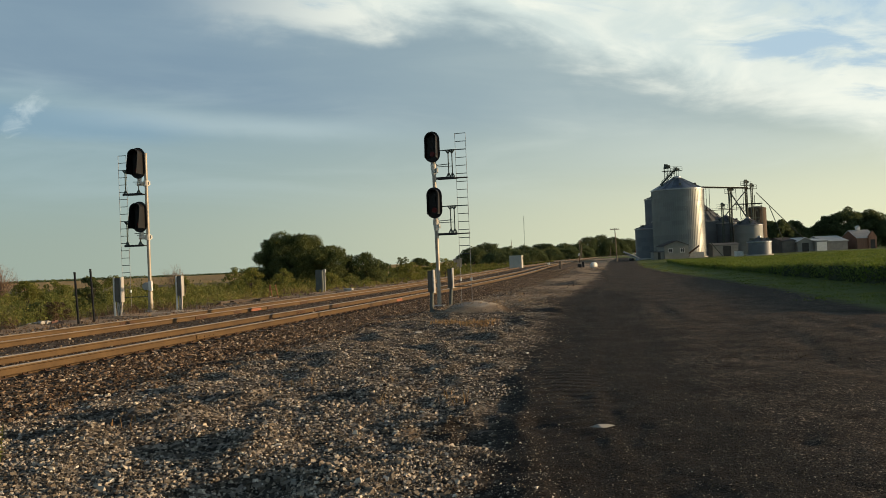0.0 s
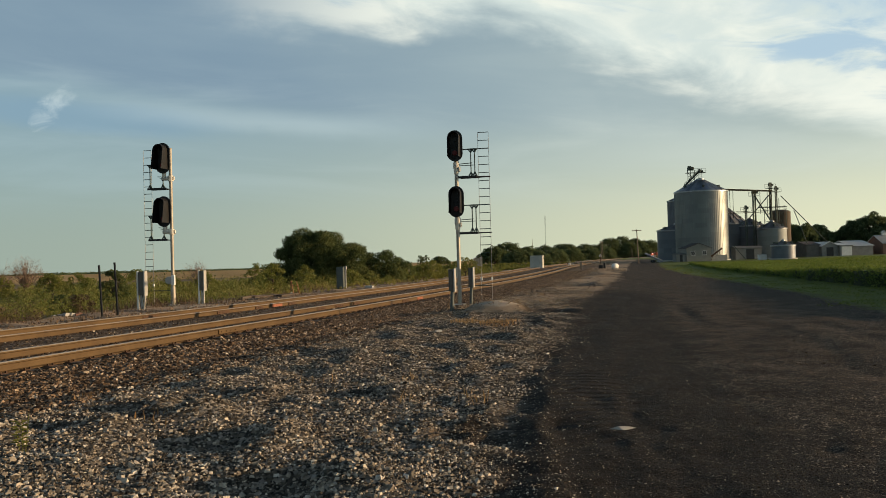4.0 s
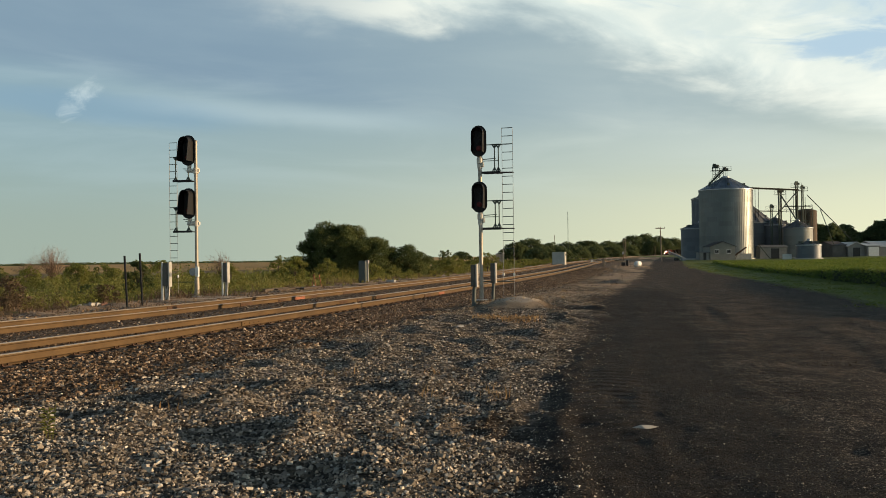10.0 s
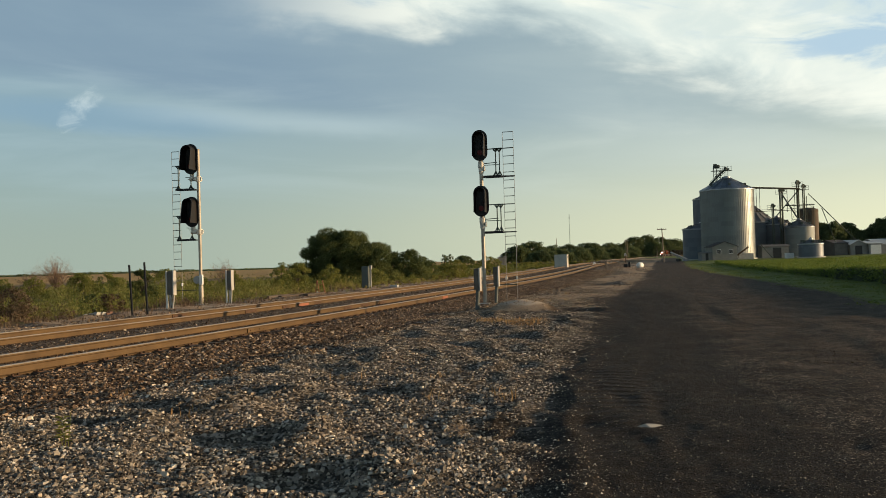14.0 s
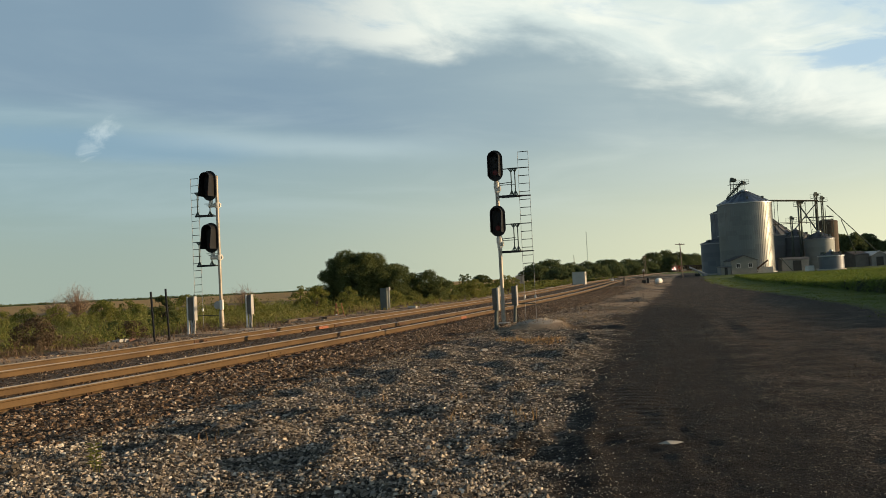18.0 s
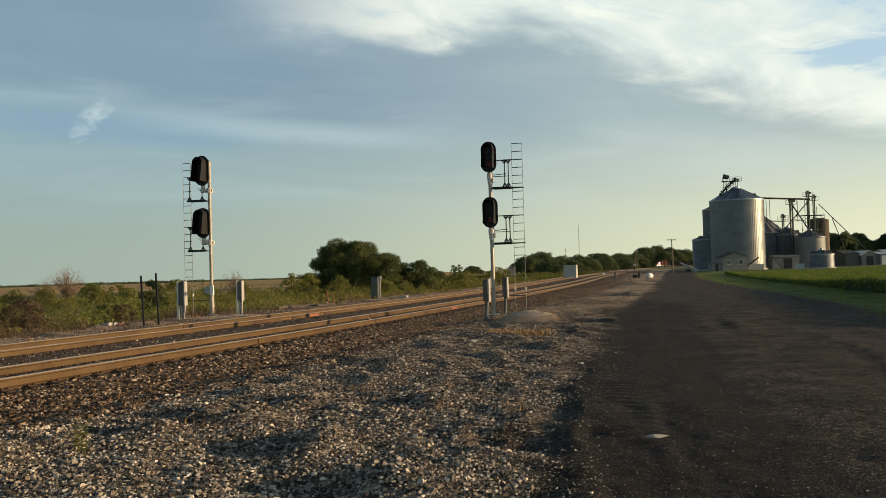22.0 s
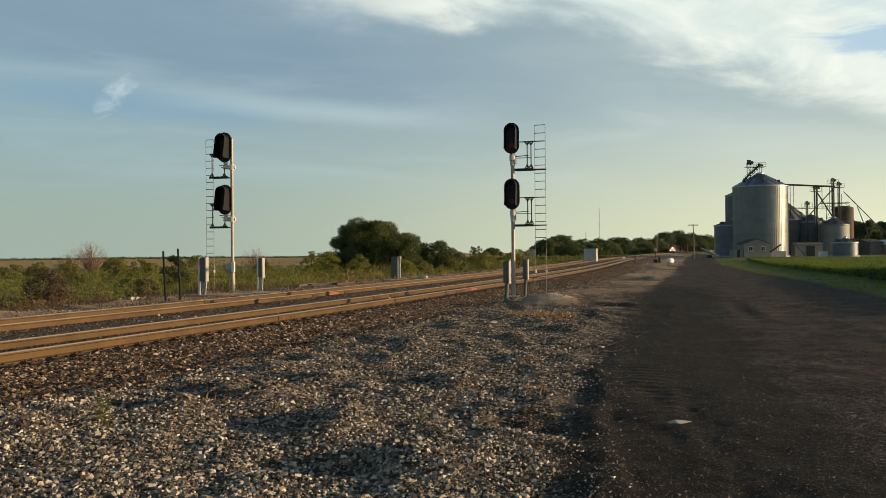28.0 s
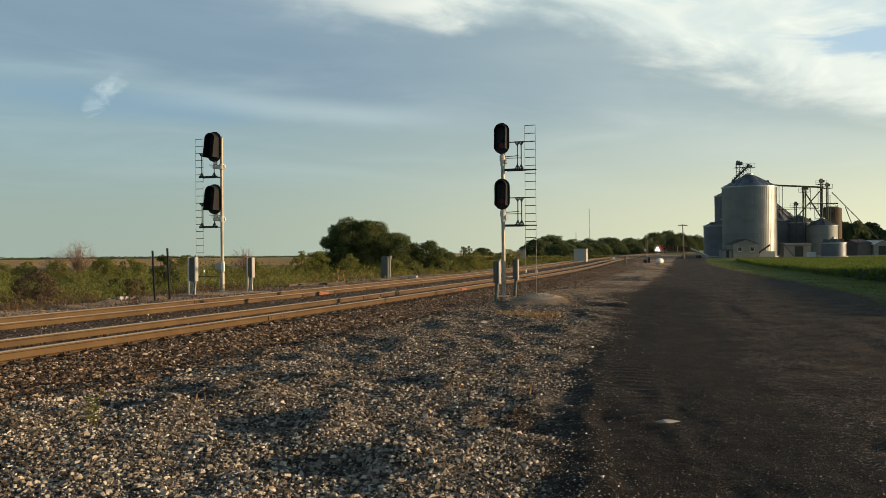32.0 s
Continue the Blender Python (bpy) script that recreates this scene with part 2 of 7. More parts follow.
def earth_material():
    """The ground: ballast, crushed stone, dark millings, grass and soil, by the distances kept on its points."""
    m, N, b, co = material("earth")

    def at(name):
        n = N.add("ShaderNodeAttribute")
        n.attribute_name = name
        return n.outputs["Fac"]

    s, rl, rr, gr, du, ff = at("from_rail"), at("from_road_edge"), at("from_verge"), at("weeds"), at("dust"), at("far_field")
    rut, tread, dark_band = at("rut"), at("tread"), at("dark_band")
    big, mid, fine = N.noise(co, 0.35, 5, 0.6), N.noise(co, 1.6, 5, 0.6), N.noise(co, 24, 4, 0.65)
    wob = N.math("MULTIPLY", N.math("SUBTRACT", mid, 0.5), 2.4)
    cell = N.voronoi(co, 17.0, out="Color")
    cs = N.add("ShaderNodeSeparateXYZ")
    N.put(cs.inputs[0], cell)
    c1 = cs.outputs[0]
    cd = N.voronoi(co, 17.0)
    stone = N.ramp(c1, [(0.0, (0.024, 0.019, 0.014)), (0.35, (0.076, 0.062, 0.046)), (0.7, (0.18, 0.15, 0.114)), (1.0, (0.46, 0.39, 0.31))])
    dusty = N.mix(N.step(big, 0.45, 0.7, 0.0, 0.6), stone, (0.080, 0.065, 0.048))
    ballast = N.ramp(c1, [(0.0, (0.034, 0.024, 0.016)), (0.5, (0.105, 0.068, 0.040)), (0.85, (0.20, 0.142, 0.092)), (1.0, (0.34, 0.285, 0.225))])
    speck = N.voronoi(co, 75.0, out="Color")
    sp = N.add("ShaderNodeSeparateXYZ")
    N.put(sp.inputs[0], speck)
    tar = N.ramp(sp.outputs[0], [(0.0, (0.010, 0.0086, 0.0076)), (0.50, (0.025, 0.0212, 0.018)), (0.78, (0.058, 0.049, 0.041)), (0.94, (0.15, 0.128, 0.105)), (1.0, (0.42, 0.38, 0.32))])
    mp = N.add("ShaderNodeMapping")
    N.put(mp.inputs[0], co)
    mp.inputs["Rotation"].default_value, mp.inputs["Scale"].default_value = (0, 0, radians(14)), (1.6, 0.16, 1)
    tar = N.mix(N.step(N.noise(mp.outputs[0], 1.0, 6, 0.65), 0.46, 0.62, 0.0, 0.50), tar, (0.061, 0.046, 0.033))
    tar = N.mix(N.step(N.noise(co, 0.22, 5, 0.6), 0.45, 0.7, 0.0, 0.55), tar, (0.044, 0.0335, 0.0245))
    tar = N.mix(1.0, tar, N.ramp(N.noise(co, 1.1, 6, 0.68), [(0.36, (0.50, 0.45, 0.40)), (0.52, (1.0, 0.94, 0.86)), (0.68, (1.75, 1.60, 1.42))]), "MULTIPLY")
    tar = N.mix(1.0, tar, N.ramp(N.noise(co, 9.0, 5, 0.75), [(0.38, (0.55, 0.53, 0.50)), (0.50, (0.95, 0.95, 0.95)), (0.62, (1.7, 1.62, 1.5))]), "MULTIPLY")
    # millings turn darker in a band along the yard side of the road
    tar = N.mix(N.step(N.math("ADD", dark_band, N.math("MULTIPLY", wob, 0.25)), 0.15, 0.65, 0.0, 0.75), tar, N.mix(fine, (0.007, 0.006, 0.0053), (0.022, 0.0175, 0.014)))
    grass = N.mix(fine, (0.065, 0.105, 0.022), (0.17, 0.20, 0.05))
    soil = N.mix(fine, (0.11, 0.082, 0.052), (0.27, 0.20, 0.125))
    meadow = N.mix(N.step(big, 0.25, 0.5), grass, soil)
    f_ballast = N.step(N.math("ADD", s, N.math("MULTIPLY", wob, 0.4)), 3.7, 2.7)
    f_road = N.step(N.math("ADD", rl, N.math("MULTIPLY", wob, 0.6)), -0.75, 0.25)
    f_verge = N.step(N.math("ADD", rr, N.math("MULTIPLY", wob, 0.5)), -0.5, 0.6)
    col = N.mix(f_ballast, dusty, ballast)
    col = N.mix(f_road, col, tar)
    col = N.mix(f_verge, col, grass)
    col = N.mix(N.step(N.math("ADD", gr, N.math("MULTIPLY", wob, 0.3)), -0.3, 0.8), col, meadow)
    col = N.mix(N.step(N.math("ADD", du, N.math("MULTIPLY", wob, 0.22)), 0.30, 0.85, 0.0, 0.9), col, N.mix(N.math("ADD", N.math("MULTIPLY", fine, 0.6), N.math("MULTIPLY", mid, 0.4)), (0.27, 0.19, 0.12), (0.56, 0.42, 0.285)))
    col = N.mix(N.step(N.math("ADD", du, N.math("MULTIPLY", wob, 0.15)), 0.98, 1.30), col, N.mix(fine, (0.42, 0.35, 0.265), (0.68, 0.575, 0.45)))
    # darker brown in the pit, the hollow by the heap and a road-side band
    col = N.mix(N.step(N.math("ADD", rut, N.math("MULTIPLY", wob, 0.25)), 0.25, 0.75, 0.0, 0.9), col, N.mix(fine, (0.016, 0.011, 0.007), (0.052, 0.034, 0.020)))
    plough = N.mix(N.noise(N.vec(0.0, N.math("MULTIPLY", N.math("ADD", ff, 0.0), 3.0), 0.0), 1.0, 3), (0.55, 0.345, 0.135), (0.43, 0.295, 0.12))
    col = N.mix(N.step(ff, 0.0, 0.6), col, plough)
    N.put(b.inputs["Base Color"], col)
    b.inputs["Roughness"].default_value = 0.9
    b.inputs["Specular IOR Level"].default_value = 0.15
    h = N.math("ADD", N.math("MULTIPLY", N.math("SUBTRACT", 0.5, cd), 1.0), N.math("MULTIPLY", fine, 0.6))
    grit = N.math("ADD", N.math("MULTIPLY", N.voronoi(co, 60.0), -0.55), N.math("MULTIPLY", fine, 0.60))
    xyz = N.add("ShaderNodeSeparateXYZ")
    N.put(xyz.inputs[0], co)
    lug = N.math("SINE", N.math("ADD", N.math("MULTIPLY", xyz.outputs[1], 21.0), N.math("MULTIPLY", N.math("ABSOLUTE", N.math("SUBTRACT", xyz.outputs[0], 1.95)), 9.0)))
    grit = N.math("ADD", grit, N.math("MULTIPLY", N.math("MULTIPLY", lug, tread), 0.9))
    soft = N.step(du, 0.3, 0.8, 1.0, 0.55)
    h = N.math("MULTIPLY", h, soft)
    mx = N.add("ShaderNodeMix")
    N.put(mx.inputs[0], f_road), N.put(mx.inputs[2], h), N.put(mx.inputs[3], grit)
    bumped(N, b, mx.outputs[0], 0.8, 0.03)
    return m


def galvanised(name, a, c, rough=0.36, sheet=2.2, metal=0.85):
    """Corrugated zinc sheet: rings of sheets, each a little different."""
    m, N, b, co = material(name)
    sep = N.add("ShaderNodeSeparateXYZ")
    N.put(sep.inputs[0], co)
    az = N.math("ARCTAN2", sep.outputs[0], sep.outputs[1])
    ring = N.math("FLOOR", N.math("DIVIDE", sep.outputs[2], 1.12))
    col_n = N.math("FLOOR", N.math("MULTIPLY", N.math("ADD", az, N.math("MULTIPLY", ring, 0.37)), sheet))
    wn = N.add("ShaderNodeTexWhiteNoise")
    N.put(wn.inputs["Vector"], N.vec(ring, col_n, 0.0))
    tone = wn.outputs["Value"]
    stain = N.noise(N.vec(N.math("MULTIPLY", az, 9.0), 0.0, N.math("MULTIPLY", sep.outputs[2], 0.16)), 2.0, 5, 0.6)
    f = N.math("ADD", N.math("MULTIPLY", tone, 0.55), N.math("MULTIPLY", stain, 0.45))
    N.put(b.inputs["Base Color"], N.mix(f, a, c))
    b.inputs["Metallic"].default_value = metal
    N.put(b.inputs["Roughness"], N.math("ADD", rough - 0.08, N.math("MULTIPLY", stain, 0.2)))
    wave = N.math("SINE", N.math("MULTIPLY", sep.outputs[2], 2 * math.pi / 0.1))
    bumped(N, b, wave, 0.3, 0.002)
    return m


def pebbly(name, stops, rough=0.8):
    """Loose stones: each one takes its own tone and a slight tint."""
    m, N, b, co = material(name)
    geo = N.add("ShaderNodeNewGeometry")
    r = geo.outputs["Random Per Island"]
    r2 = N.math("FRACT", N.math("MULTIPLY", r, 37.7))
    col = N.ramp(r, stops)
    col = N.mix(1.0, col, N.ramp(r2, [(0.0, (1.0, 0.90, 0.78)), (0.5, (1.0, 0.97, 0.90)), (0.8, (0.96, 0.98, 1.0)), (1.0, (1.04, 0.94, 0.84))]), "MULTIPLY")
    n = N.noise(co, 70, 4, 0.6)
    col = N.mix(1.0, col, N.ramp(n, [(0.3, (0.72, 0.72, 0.72)), (0.7, (1.15, 1.15, 1.15))]), "MULTIPLY")
    N.put(b.inputs["Base Color"], col)
    b.inputs["Roughness"].default_value = rough
    b.inputs["Specular IOR Level"].default_value = 0.25
    bumped(N, b, n, 0.4, 0.004)
    return m


MAT = {
    "earth": earth_material(),
    "stone": pebbly("crushed_stone", [(0, (0.034, 0.029, 0.025)), (0.30, (0.120, 0.106, 0.087)), (0.64, (0.305, 0.272, 0.228)), (0.88, (0.565, 0.51, 0.43)), (1, (0.80, 0.74, 0.64))]),
    # brown ballast, its tone warmed and brightened for sun on the shoulder
    "shoulder": pebbly("shoulder_stone", [(0, (0.018, 0.013, 0.009)), (0.35, (0.090, 0.060, 0.038)), (0.70, (0.205, 0.142, 0.092)), (0.90, (0.36, 0.27, 0.19)), (1, (0.64, 0.54, 0.43))]),
    "ballast": pebbly("ballast_stone", [(0, (0.022, 0.016, 0.011)), (0.45, (0.085, 0.060, 0.041)), (0.80, (0.19, 0.142, 0.102)), (0.93, (0.36, 0.29, 0.22)), (1, (0.66, 0.58, 0.47))]),
    "clod": pebbly("brown_clods", [(0, (0.08, 0.052, 0.030)), (0.5, (0.23, 0.158, 0.095)), (0.85, (0.37, 0.27, 0.17)), (1, (0.58, 0.48, 0.35))]),
    "yard_stone": pebbly("grey_brown_stone", [(0, (0.035, 0.028, 0.020)), (0.40, (0.15, 0.124, 0.094)), (0.80, (0.36, 0.305, 0.238)), (1, (0.72, 0.64, 0.52))]),
    "chip": pebbly("stone_chips", [(0, (0.085, 0.070, 0.052)), (0.5, (0.20, 0.168, 0.126)), (1, (0.42, 0.36, 0.28))]),
    "tan_clod": pebbly("tan_clods", [(0, (0.14, 0.103, 0.066)), (0.5, (0.34, 0.255, 0.17)), (0.9, (0.52, 0.40, 0.28)), (1, (0.68, 0.58, 0.45))]),
    "road_clod": pebbly("millings_lumps", [(0, (0.018, 0.014, 0.010)), (0.6, (0.062, 0.047, 0.033)), (0.94, (0.12, 0.093, 0.067)), (1, (0.30, 0.25, 0.20))]),
    "pebble": pebbly("pebbles", [(0, (0.014, 0.012, 0.010)), (0.45, (0.052, 0.044, 0.036)), (0.75, (0.135, 0.115, 0.093)), (1, (0.48, 0.42, 0.35))]),
    "rail": surface("rusty_rail", (0.070, 0.041, 0.0165), (0.128, 0.078, 0.032), 1.2, 0.7, grain=30, bump=0.3, depth=0.002, spec=0.25),
    "rail_head": surface("worn_rail_head", (0.20, 0.165, 0.13), (0.31, 0.27, 0.22), 0.8, 0.45, 0.4, grain=20, bump=0.1, depth=0.001),
    "iron": surface("dark_iron", (0.045, 0.030, 0.022), (0.12, 0.065, 0.035), 4, 0.7, 0.3, grain=40),
    "tie": surface("weathered_tie", (0.055, 0.042, 0.032), (0.14, 0.11, 0.085), 6, 0.9, grain=50, bump=0.5, vary=0.3, stretch=(1, 8, 8)),
    "zinc": surface("galvanised_post", (0.29, 0.26, 0.21), (0.44, 0.40, 0.335), 3, 0.5, 0.35, grain=30, bump=0.08),
    "bracket": surface("cream_cast_bracket", (0.56, 0.52, 0.44), (0.70, 0.66, 0.57), 3, 0.55, 0.1, grain=30, bump=0.1),
    "alu": surface("aluminium_paint", (0.36, 0.34, 0.31), (0.50, 0.48, 0.44), 2, 0.55, 0.2, grain=25, bump=0.1),
    "black": surface("black_paint", (0.010, 0.010, 0.011), (0.025, 0.024, 0.023), 4, 0.5, grain=30, bump=0.1),
    "hood": surface("dusty_black_hood", (0.007, 0.0065, 0.006), (0.014, 0.0125, 0.0115), 4, 0.6, grain=30, bump=0.1),
    "grey_box": surface("grey_enclosure", (0.30, 0.30, 0.29), (0.42, 0.41, 0.39), 3, 0.5, 0.1, grain=25, bump=0.1),
    "dark_box": surface("weathered_box_front", (0.095, 0.086, 0.072), (0.155, 0.14, 0.118), 5, 0.75, grain=30, bump=0.3),
    "white": surface("white_paint", (0.66, 0.65, 0.61), (0.80, 0.79, 0.75), 2, 0.55, grain=25, bump=0.1),
    "cream": surface("cream_paint", (0.40, 0.39, 0.34), (0.50, 0.485, 0.43), 2, 0.6, grain=25, bump=0.1),
    "concrete": surface("concrete", (0.32, 0.31, 0.28), (0.50, 0.48, 0.44), 2, 0.85, grain=40, bump=0.3),
    "wood": surface("weathered_pole_wood", (0.13, 0.10, 0.075), (0.26, 0.21, 0.16), 2, 0.85, grain=25, bump=0.5, stretch=(6, 6, 0.5)),
    "bin": galvanised("bin_sheet", (0.130, 0.142, 0.142), (0.205, 0.220, 0.216), 0.46, metal=1.0),
    "bin_mid": galvanised("weathered_bin_sheet", (0.184, 0.202, 0.203), (0.262, 0.285, 0.285), 0.66, metal=0.55),
    "bin_blue": galvanised("blue_grey_bin_sheet", (0.095, 0.108, 0.125), (0.150, 0.168, 0.19), 0.5, metal=0.6),
    "roof_dull": surface("dull_bin_roof_sheet", (0.133, 0.140, 0.147), (0.224, 0.231, 0.238), 0.6, 0.75, 0.3, grain=12, bump=0.1, vary=0.2),
    "bin_dull": galvanised("dull_bin_sheet", (0.092, 0.104, 0.119), (0.144, 0.159, 0.180), 0.6, metal=0.45),
    "bin_roof": surface("bin_roof_sheet", (0.24, 0.27, 0.30), (0.42, 0.45, 0.48), 0.6, 0.42, 0.75, grain=12, bump=0.1, vary=0.35),
    "brown_silo": surface("rusty_brown_stave", (0.060, 0.045, 0.032), (0.115, 0.084, 0.056), 0.7, 0.8, grain=12, stretch=(1, 1, 0.25)),
    "steel": surface("grey_steelwork", (0.052, 0.067, 0.058), (0.096, 0.119, 0.102), 1, 0.75, 0.1, grain=15, bump=0.1),
    "siding": surface("pale_siding", (0.19, 0.185, 0.16), (0.26, 0.25, 0.22), 1, 0.7, grain=10),
    "roof_dark": surface("dark_shingle", (0.05, 0.045, 0.045), (0.11, 0.10, 0.095), 2, 0.85, grain=20),
    "roof_tin": surface("tin_roof", (0.40, 0.40, 0.38), (0.55, 0.54, 0.51), 0.6, 0.45, 0.4, grain=10),
    "shed": surface("dull_shed_steel", (0.095, 0.09, 0.082), (0.15, 0.142, 0.13), 0.8, 0.7, grain=10),
    "shed_grey": surface("grey_shed_steel", (0.17, 0.17, 0.162), (0.26, 0.252, 0.236), 0.8, 0.65, grain=10),
    "barn": surface("faded_red_boards", (0.20, 0.105, 0.07), (0.30, 0.165, 0.115), 1, 0.85, grain=12, stretch=(5, 5, 0.5)),
    "glass": surface("dark_glass", (0.010, 0.012, 0.014), (0.02, 0.023, 0.026), 1, 0.3, bump=0, spec=0.3),
    "pale_blue": surface("faded_blue_paint", (0.13, 0.17, 0.22), (0.26, 0.31, 0.36), 3, 0.55, grain=20),
    "orange": surface("orange_paint", (0.105, 0.019, 0.008), (0.155, 0.030, 0.011), 1, 0.7, grain=10, bump=0.05, spec=0.1),
    "rust_frame": surface("orange_rust_frame", (0.24, 0.085, 0.05), (0.36, 0.14, 0.08), 4, 0.7, grain=30),
    "dark_steel": surface("dark_olive_steel", (0.014, 0.015, 0.012), (0.028, 0.030, 0.024), 1, 0.9, 0.0, grain=15, bump=0.1, spec=0.05),
    # crop stems, darkened in colour to stand for the shade between the leaves
    "stalk": surface("dense_shaded_stalks", (0.016, 0.026, 0.007), (0.038, 0.052, 0.015), 2, 0.9, grain=12, bump=0.8, depth=0.05),
    # near-black car steel: shade along the train is put into its colour
    "car_dark": surface("dark_shaded_car_steel", (0.0055, 0.0060, 0.0050), (0.0085, 0.0088, 0.0072), 0.6, 0.9, grain=10, spec=0.03),
    "car_red": surface("oxide_red_car_steel", (0.018, 0.007, 0.005), (0.032, 0.011, 0.007), 0.6, 0.85, grain=10, spec=0.03),
    "leaf": leafy("leaves", (0.058, 0.086, 0.028), (0.115, 0.140, 0.048), (0.170, 0.182, 0.066), 0.40, 0.85),
    "leaf_far": leafy("far_leaves", (0.070, 0.100, 0.046), (0.125, 0.160, 0.069), (0.175, 0.198, 0.086), 0.42, 0.9),
    "leaf_dry": leafy("dry_twigs", (0.17, 0.11, 0.075), (0.27, 0.18, 0.125), (0.34, 0.24, 0.17), 0.15),
    "weed": leafy("weed_leaves", (0.110, 0.136, 0.028), (0.195, 0.208, 0.046), (0.295, 0.266, 0.076), 0.46),
    "weed_pale": leafy("pale_weed_leaves", (0.180, 0.175, 0.042), (0.275, 0.250, 0.066), (0.37, 0.315, 0.098), 0.45),
    "weed_grass": leafy("tall_grass_blades", (0.105, 0.120, 0.034), (0.18, 0.185, 0.060), (0.28, 0.245, 0.10), 0.38),
    "fringe": leafy("dead_stalks", (0.070, 0.043, 0.027), (0.13, 0.085, 0.052), (0.19, 0.135, 0.082), 0.2),
    "cab_grey": surface("grey_green_enclosure", (0.078, 0.092, 0.086), (0.115, 0.13, 0.122), 3, 0.55, 0.1, grain=25, bump=0.1),
    "brown_leaf": leafy("dead_brown_leaves", (0.055, 0.038, 0.022), (0.105, 0.074, 0.043), (0.165, 0.117, 0.068), 0.2),
    "straw": leafy("dry_grass", (0.24, 0.135, 0.055), (0.36, 0.22, 0.095), (0.42, 0.29, 0.14), 0.25),
    "bean": leafy("bean_leaves", (0.075, 0.125, 0.020), (0.145, 0.205, 0.036), (0.235, 0.275, 0.06), 0.45),
    "lawn": leafy("grass_blades", (0.10, 0.15, 0.026), (0.19, 0.235, 0.046), (0.29, 0.285, 0.085), 0.4),
    "bark": surface("bark", (0.05, 0.04, 0.03), (0.11, 0.09, 0.07), 4, 0.9, grain=30, bump=0.6),
    "red_lens": glowing("red_lens", (0.10, 0.005, 0.004), 0.06),
    "headlight": glowing("headlight", (1.0, 0.86, 0.66), 150.0),
}

# ---- mesh tools ----


class Mesh:
    """A mesh under construction: points, faces and one material slot number a face."""

    def __init__(self):
        self.v, self.f, self.m = [], [], []

    def add(self, verts, faces, slot=0):
        o = len(self.v)
        self.v += [tuple(p) for p in verts]
        self.f += [tuple(i + o for i in q) for q in faces]
        self.m += [slot] * len(faces)
        return self

    def box(self, x0, x1, y0, y1, z0, z1, slot=0, bevel=0.0):
        if bevel <= 0:
            p = [(x, y, z) for z in (z0, z1) for y in (y0, y1) for x in (x0, x1)]
            return self.add(p, [(0, 2, 3, 1), (4, 5, 7, 6), (0, 1, 5, 4), (2, 6, 7, 3), (0, 4, 6, 2), (1, 3, 7, 5)], slot)
        bm = bmesh.new()
        bmesh.ops.create_cube(bm, size=1.0, matrix=Matrix.LocRotScale(((x0 + x1) / 2, (y0 + y1) / 2, (z0 + z1) / 2), None, (x1 - x0, y1 - y0, z1 - z0)))
        bmesh.ops.bevel(bm, geom=bm.edges[:], offset=bevel, segments=2, affect="EDGES", profile=0.5)
        bm.verts.index_update()
        self.add([q.co[:] for q in bm.verts], [[w.index for w in q.verts] for q in bm.faces], slot)
        bm.free()
        return self

    def tube(self, a, b, r, r2=None, n=8, slot=0, caps=True):
        a, b = Vector(a), Vector(b)
        r2 = r if r2 is None else r2
        d = (b - a).normalized()
        u = d.orthogonal().normalized()
        w = d.cross(u)
        ring = [u * math.cos(2 * math.pi * i / n) + w * math.sin(2 * math.pi * i / n) for i in range(n)]
        faces = [(i, (i + 1) % n, n + (i + 1) % n, n + i) for i in range(n)]
        if caps:
            faces += [tuple(reversed(range(n))), tuple(range(n, 2 * n))]
        return self.add([a + q * r for q in ring] + [b + q * r2 for q in ring], faces, slot)

    def bar(self, a, b, w, h, slot=0):
        """A square bar from a to b."""
        a, b = Vector(a), Vector(b)
        d = (b - a).normalized()
        side = d.cross(Vector((0, 0, 1)))
        side = Vector((1, 0, 0)) if side.length < 1e-4 else side.normalized()
        up = side.cross(d)
        p = [q + side * (i * w / 2) + up * (j * h / 2) for q in (a, b) for i, j in ((-1, -1), (1, -1), (1, 1), (-1, 1))]
        return self.add(p, [(0, 1, 5, 4), (1, 2, 6, 5), (2, 3, 7, 6), (3, 0, 4, 7), (3, 2, 1, 0), (4, 5, 6, 7)], slot)

    def lathe(self, profile, n=24, slot=0, centre=(0, 0)):
        """Turns a profile of (radius, z) about an upright axis."""
        k = len(profile)
        p = [(centre[0] + r * math.cos(2 * math.pi * i / n), centre[1] + r * math.sin(2 * math.pi * i / n), z) for i in range(n) for r, z in profile]
        f = [(i * k + j, ((i + 1) % n) * k + j, ((i + 1) % n) * k + j + 1, i * k + j + 1) for i in range(n) for j in range(k - 1)]
        return self.add(p, f, slot)

    def prism(self, outline, y0, y1, slot=0):
        """An outline of (x, z) drawn along y."""
        n = len(outline)
        p = [(x, y0, z) for x, z in outline] + [(x, y1, z) for x, z in outline]
        return self.add(p, [(i, n + i, n + (i + 1) % n, (i + 1) % n) for i in range(n)] + [tuple(range(n)), tuple(reversed(range(n, 2 * n)))], slot)

    def gable(self, x0, x1, y0, y1, z0, z1, over, thick, slot=0, along="y"):
        """Two sloping roof slabs between eaves at z0 and a ridge at z1."""
        if along == "y":
            xm, s = (x0 + x1) / 2, (z1 - z0) / ((x1 - x0) / 2)
            for sg, xe in ((-1, x0), (1, x1)):
                q = [(xm, z1), (xe + sg * over, z0 - s * over), (xe + sg * over, z0 - s * over + thick), (xm, z1 + thick)]
                self.prism(q, y0 - over, y1 + over, slot)
        else:
            m = Mesh().gable(y0, y1, x0, x1, z0, z1, over, thick)
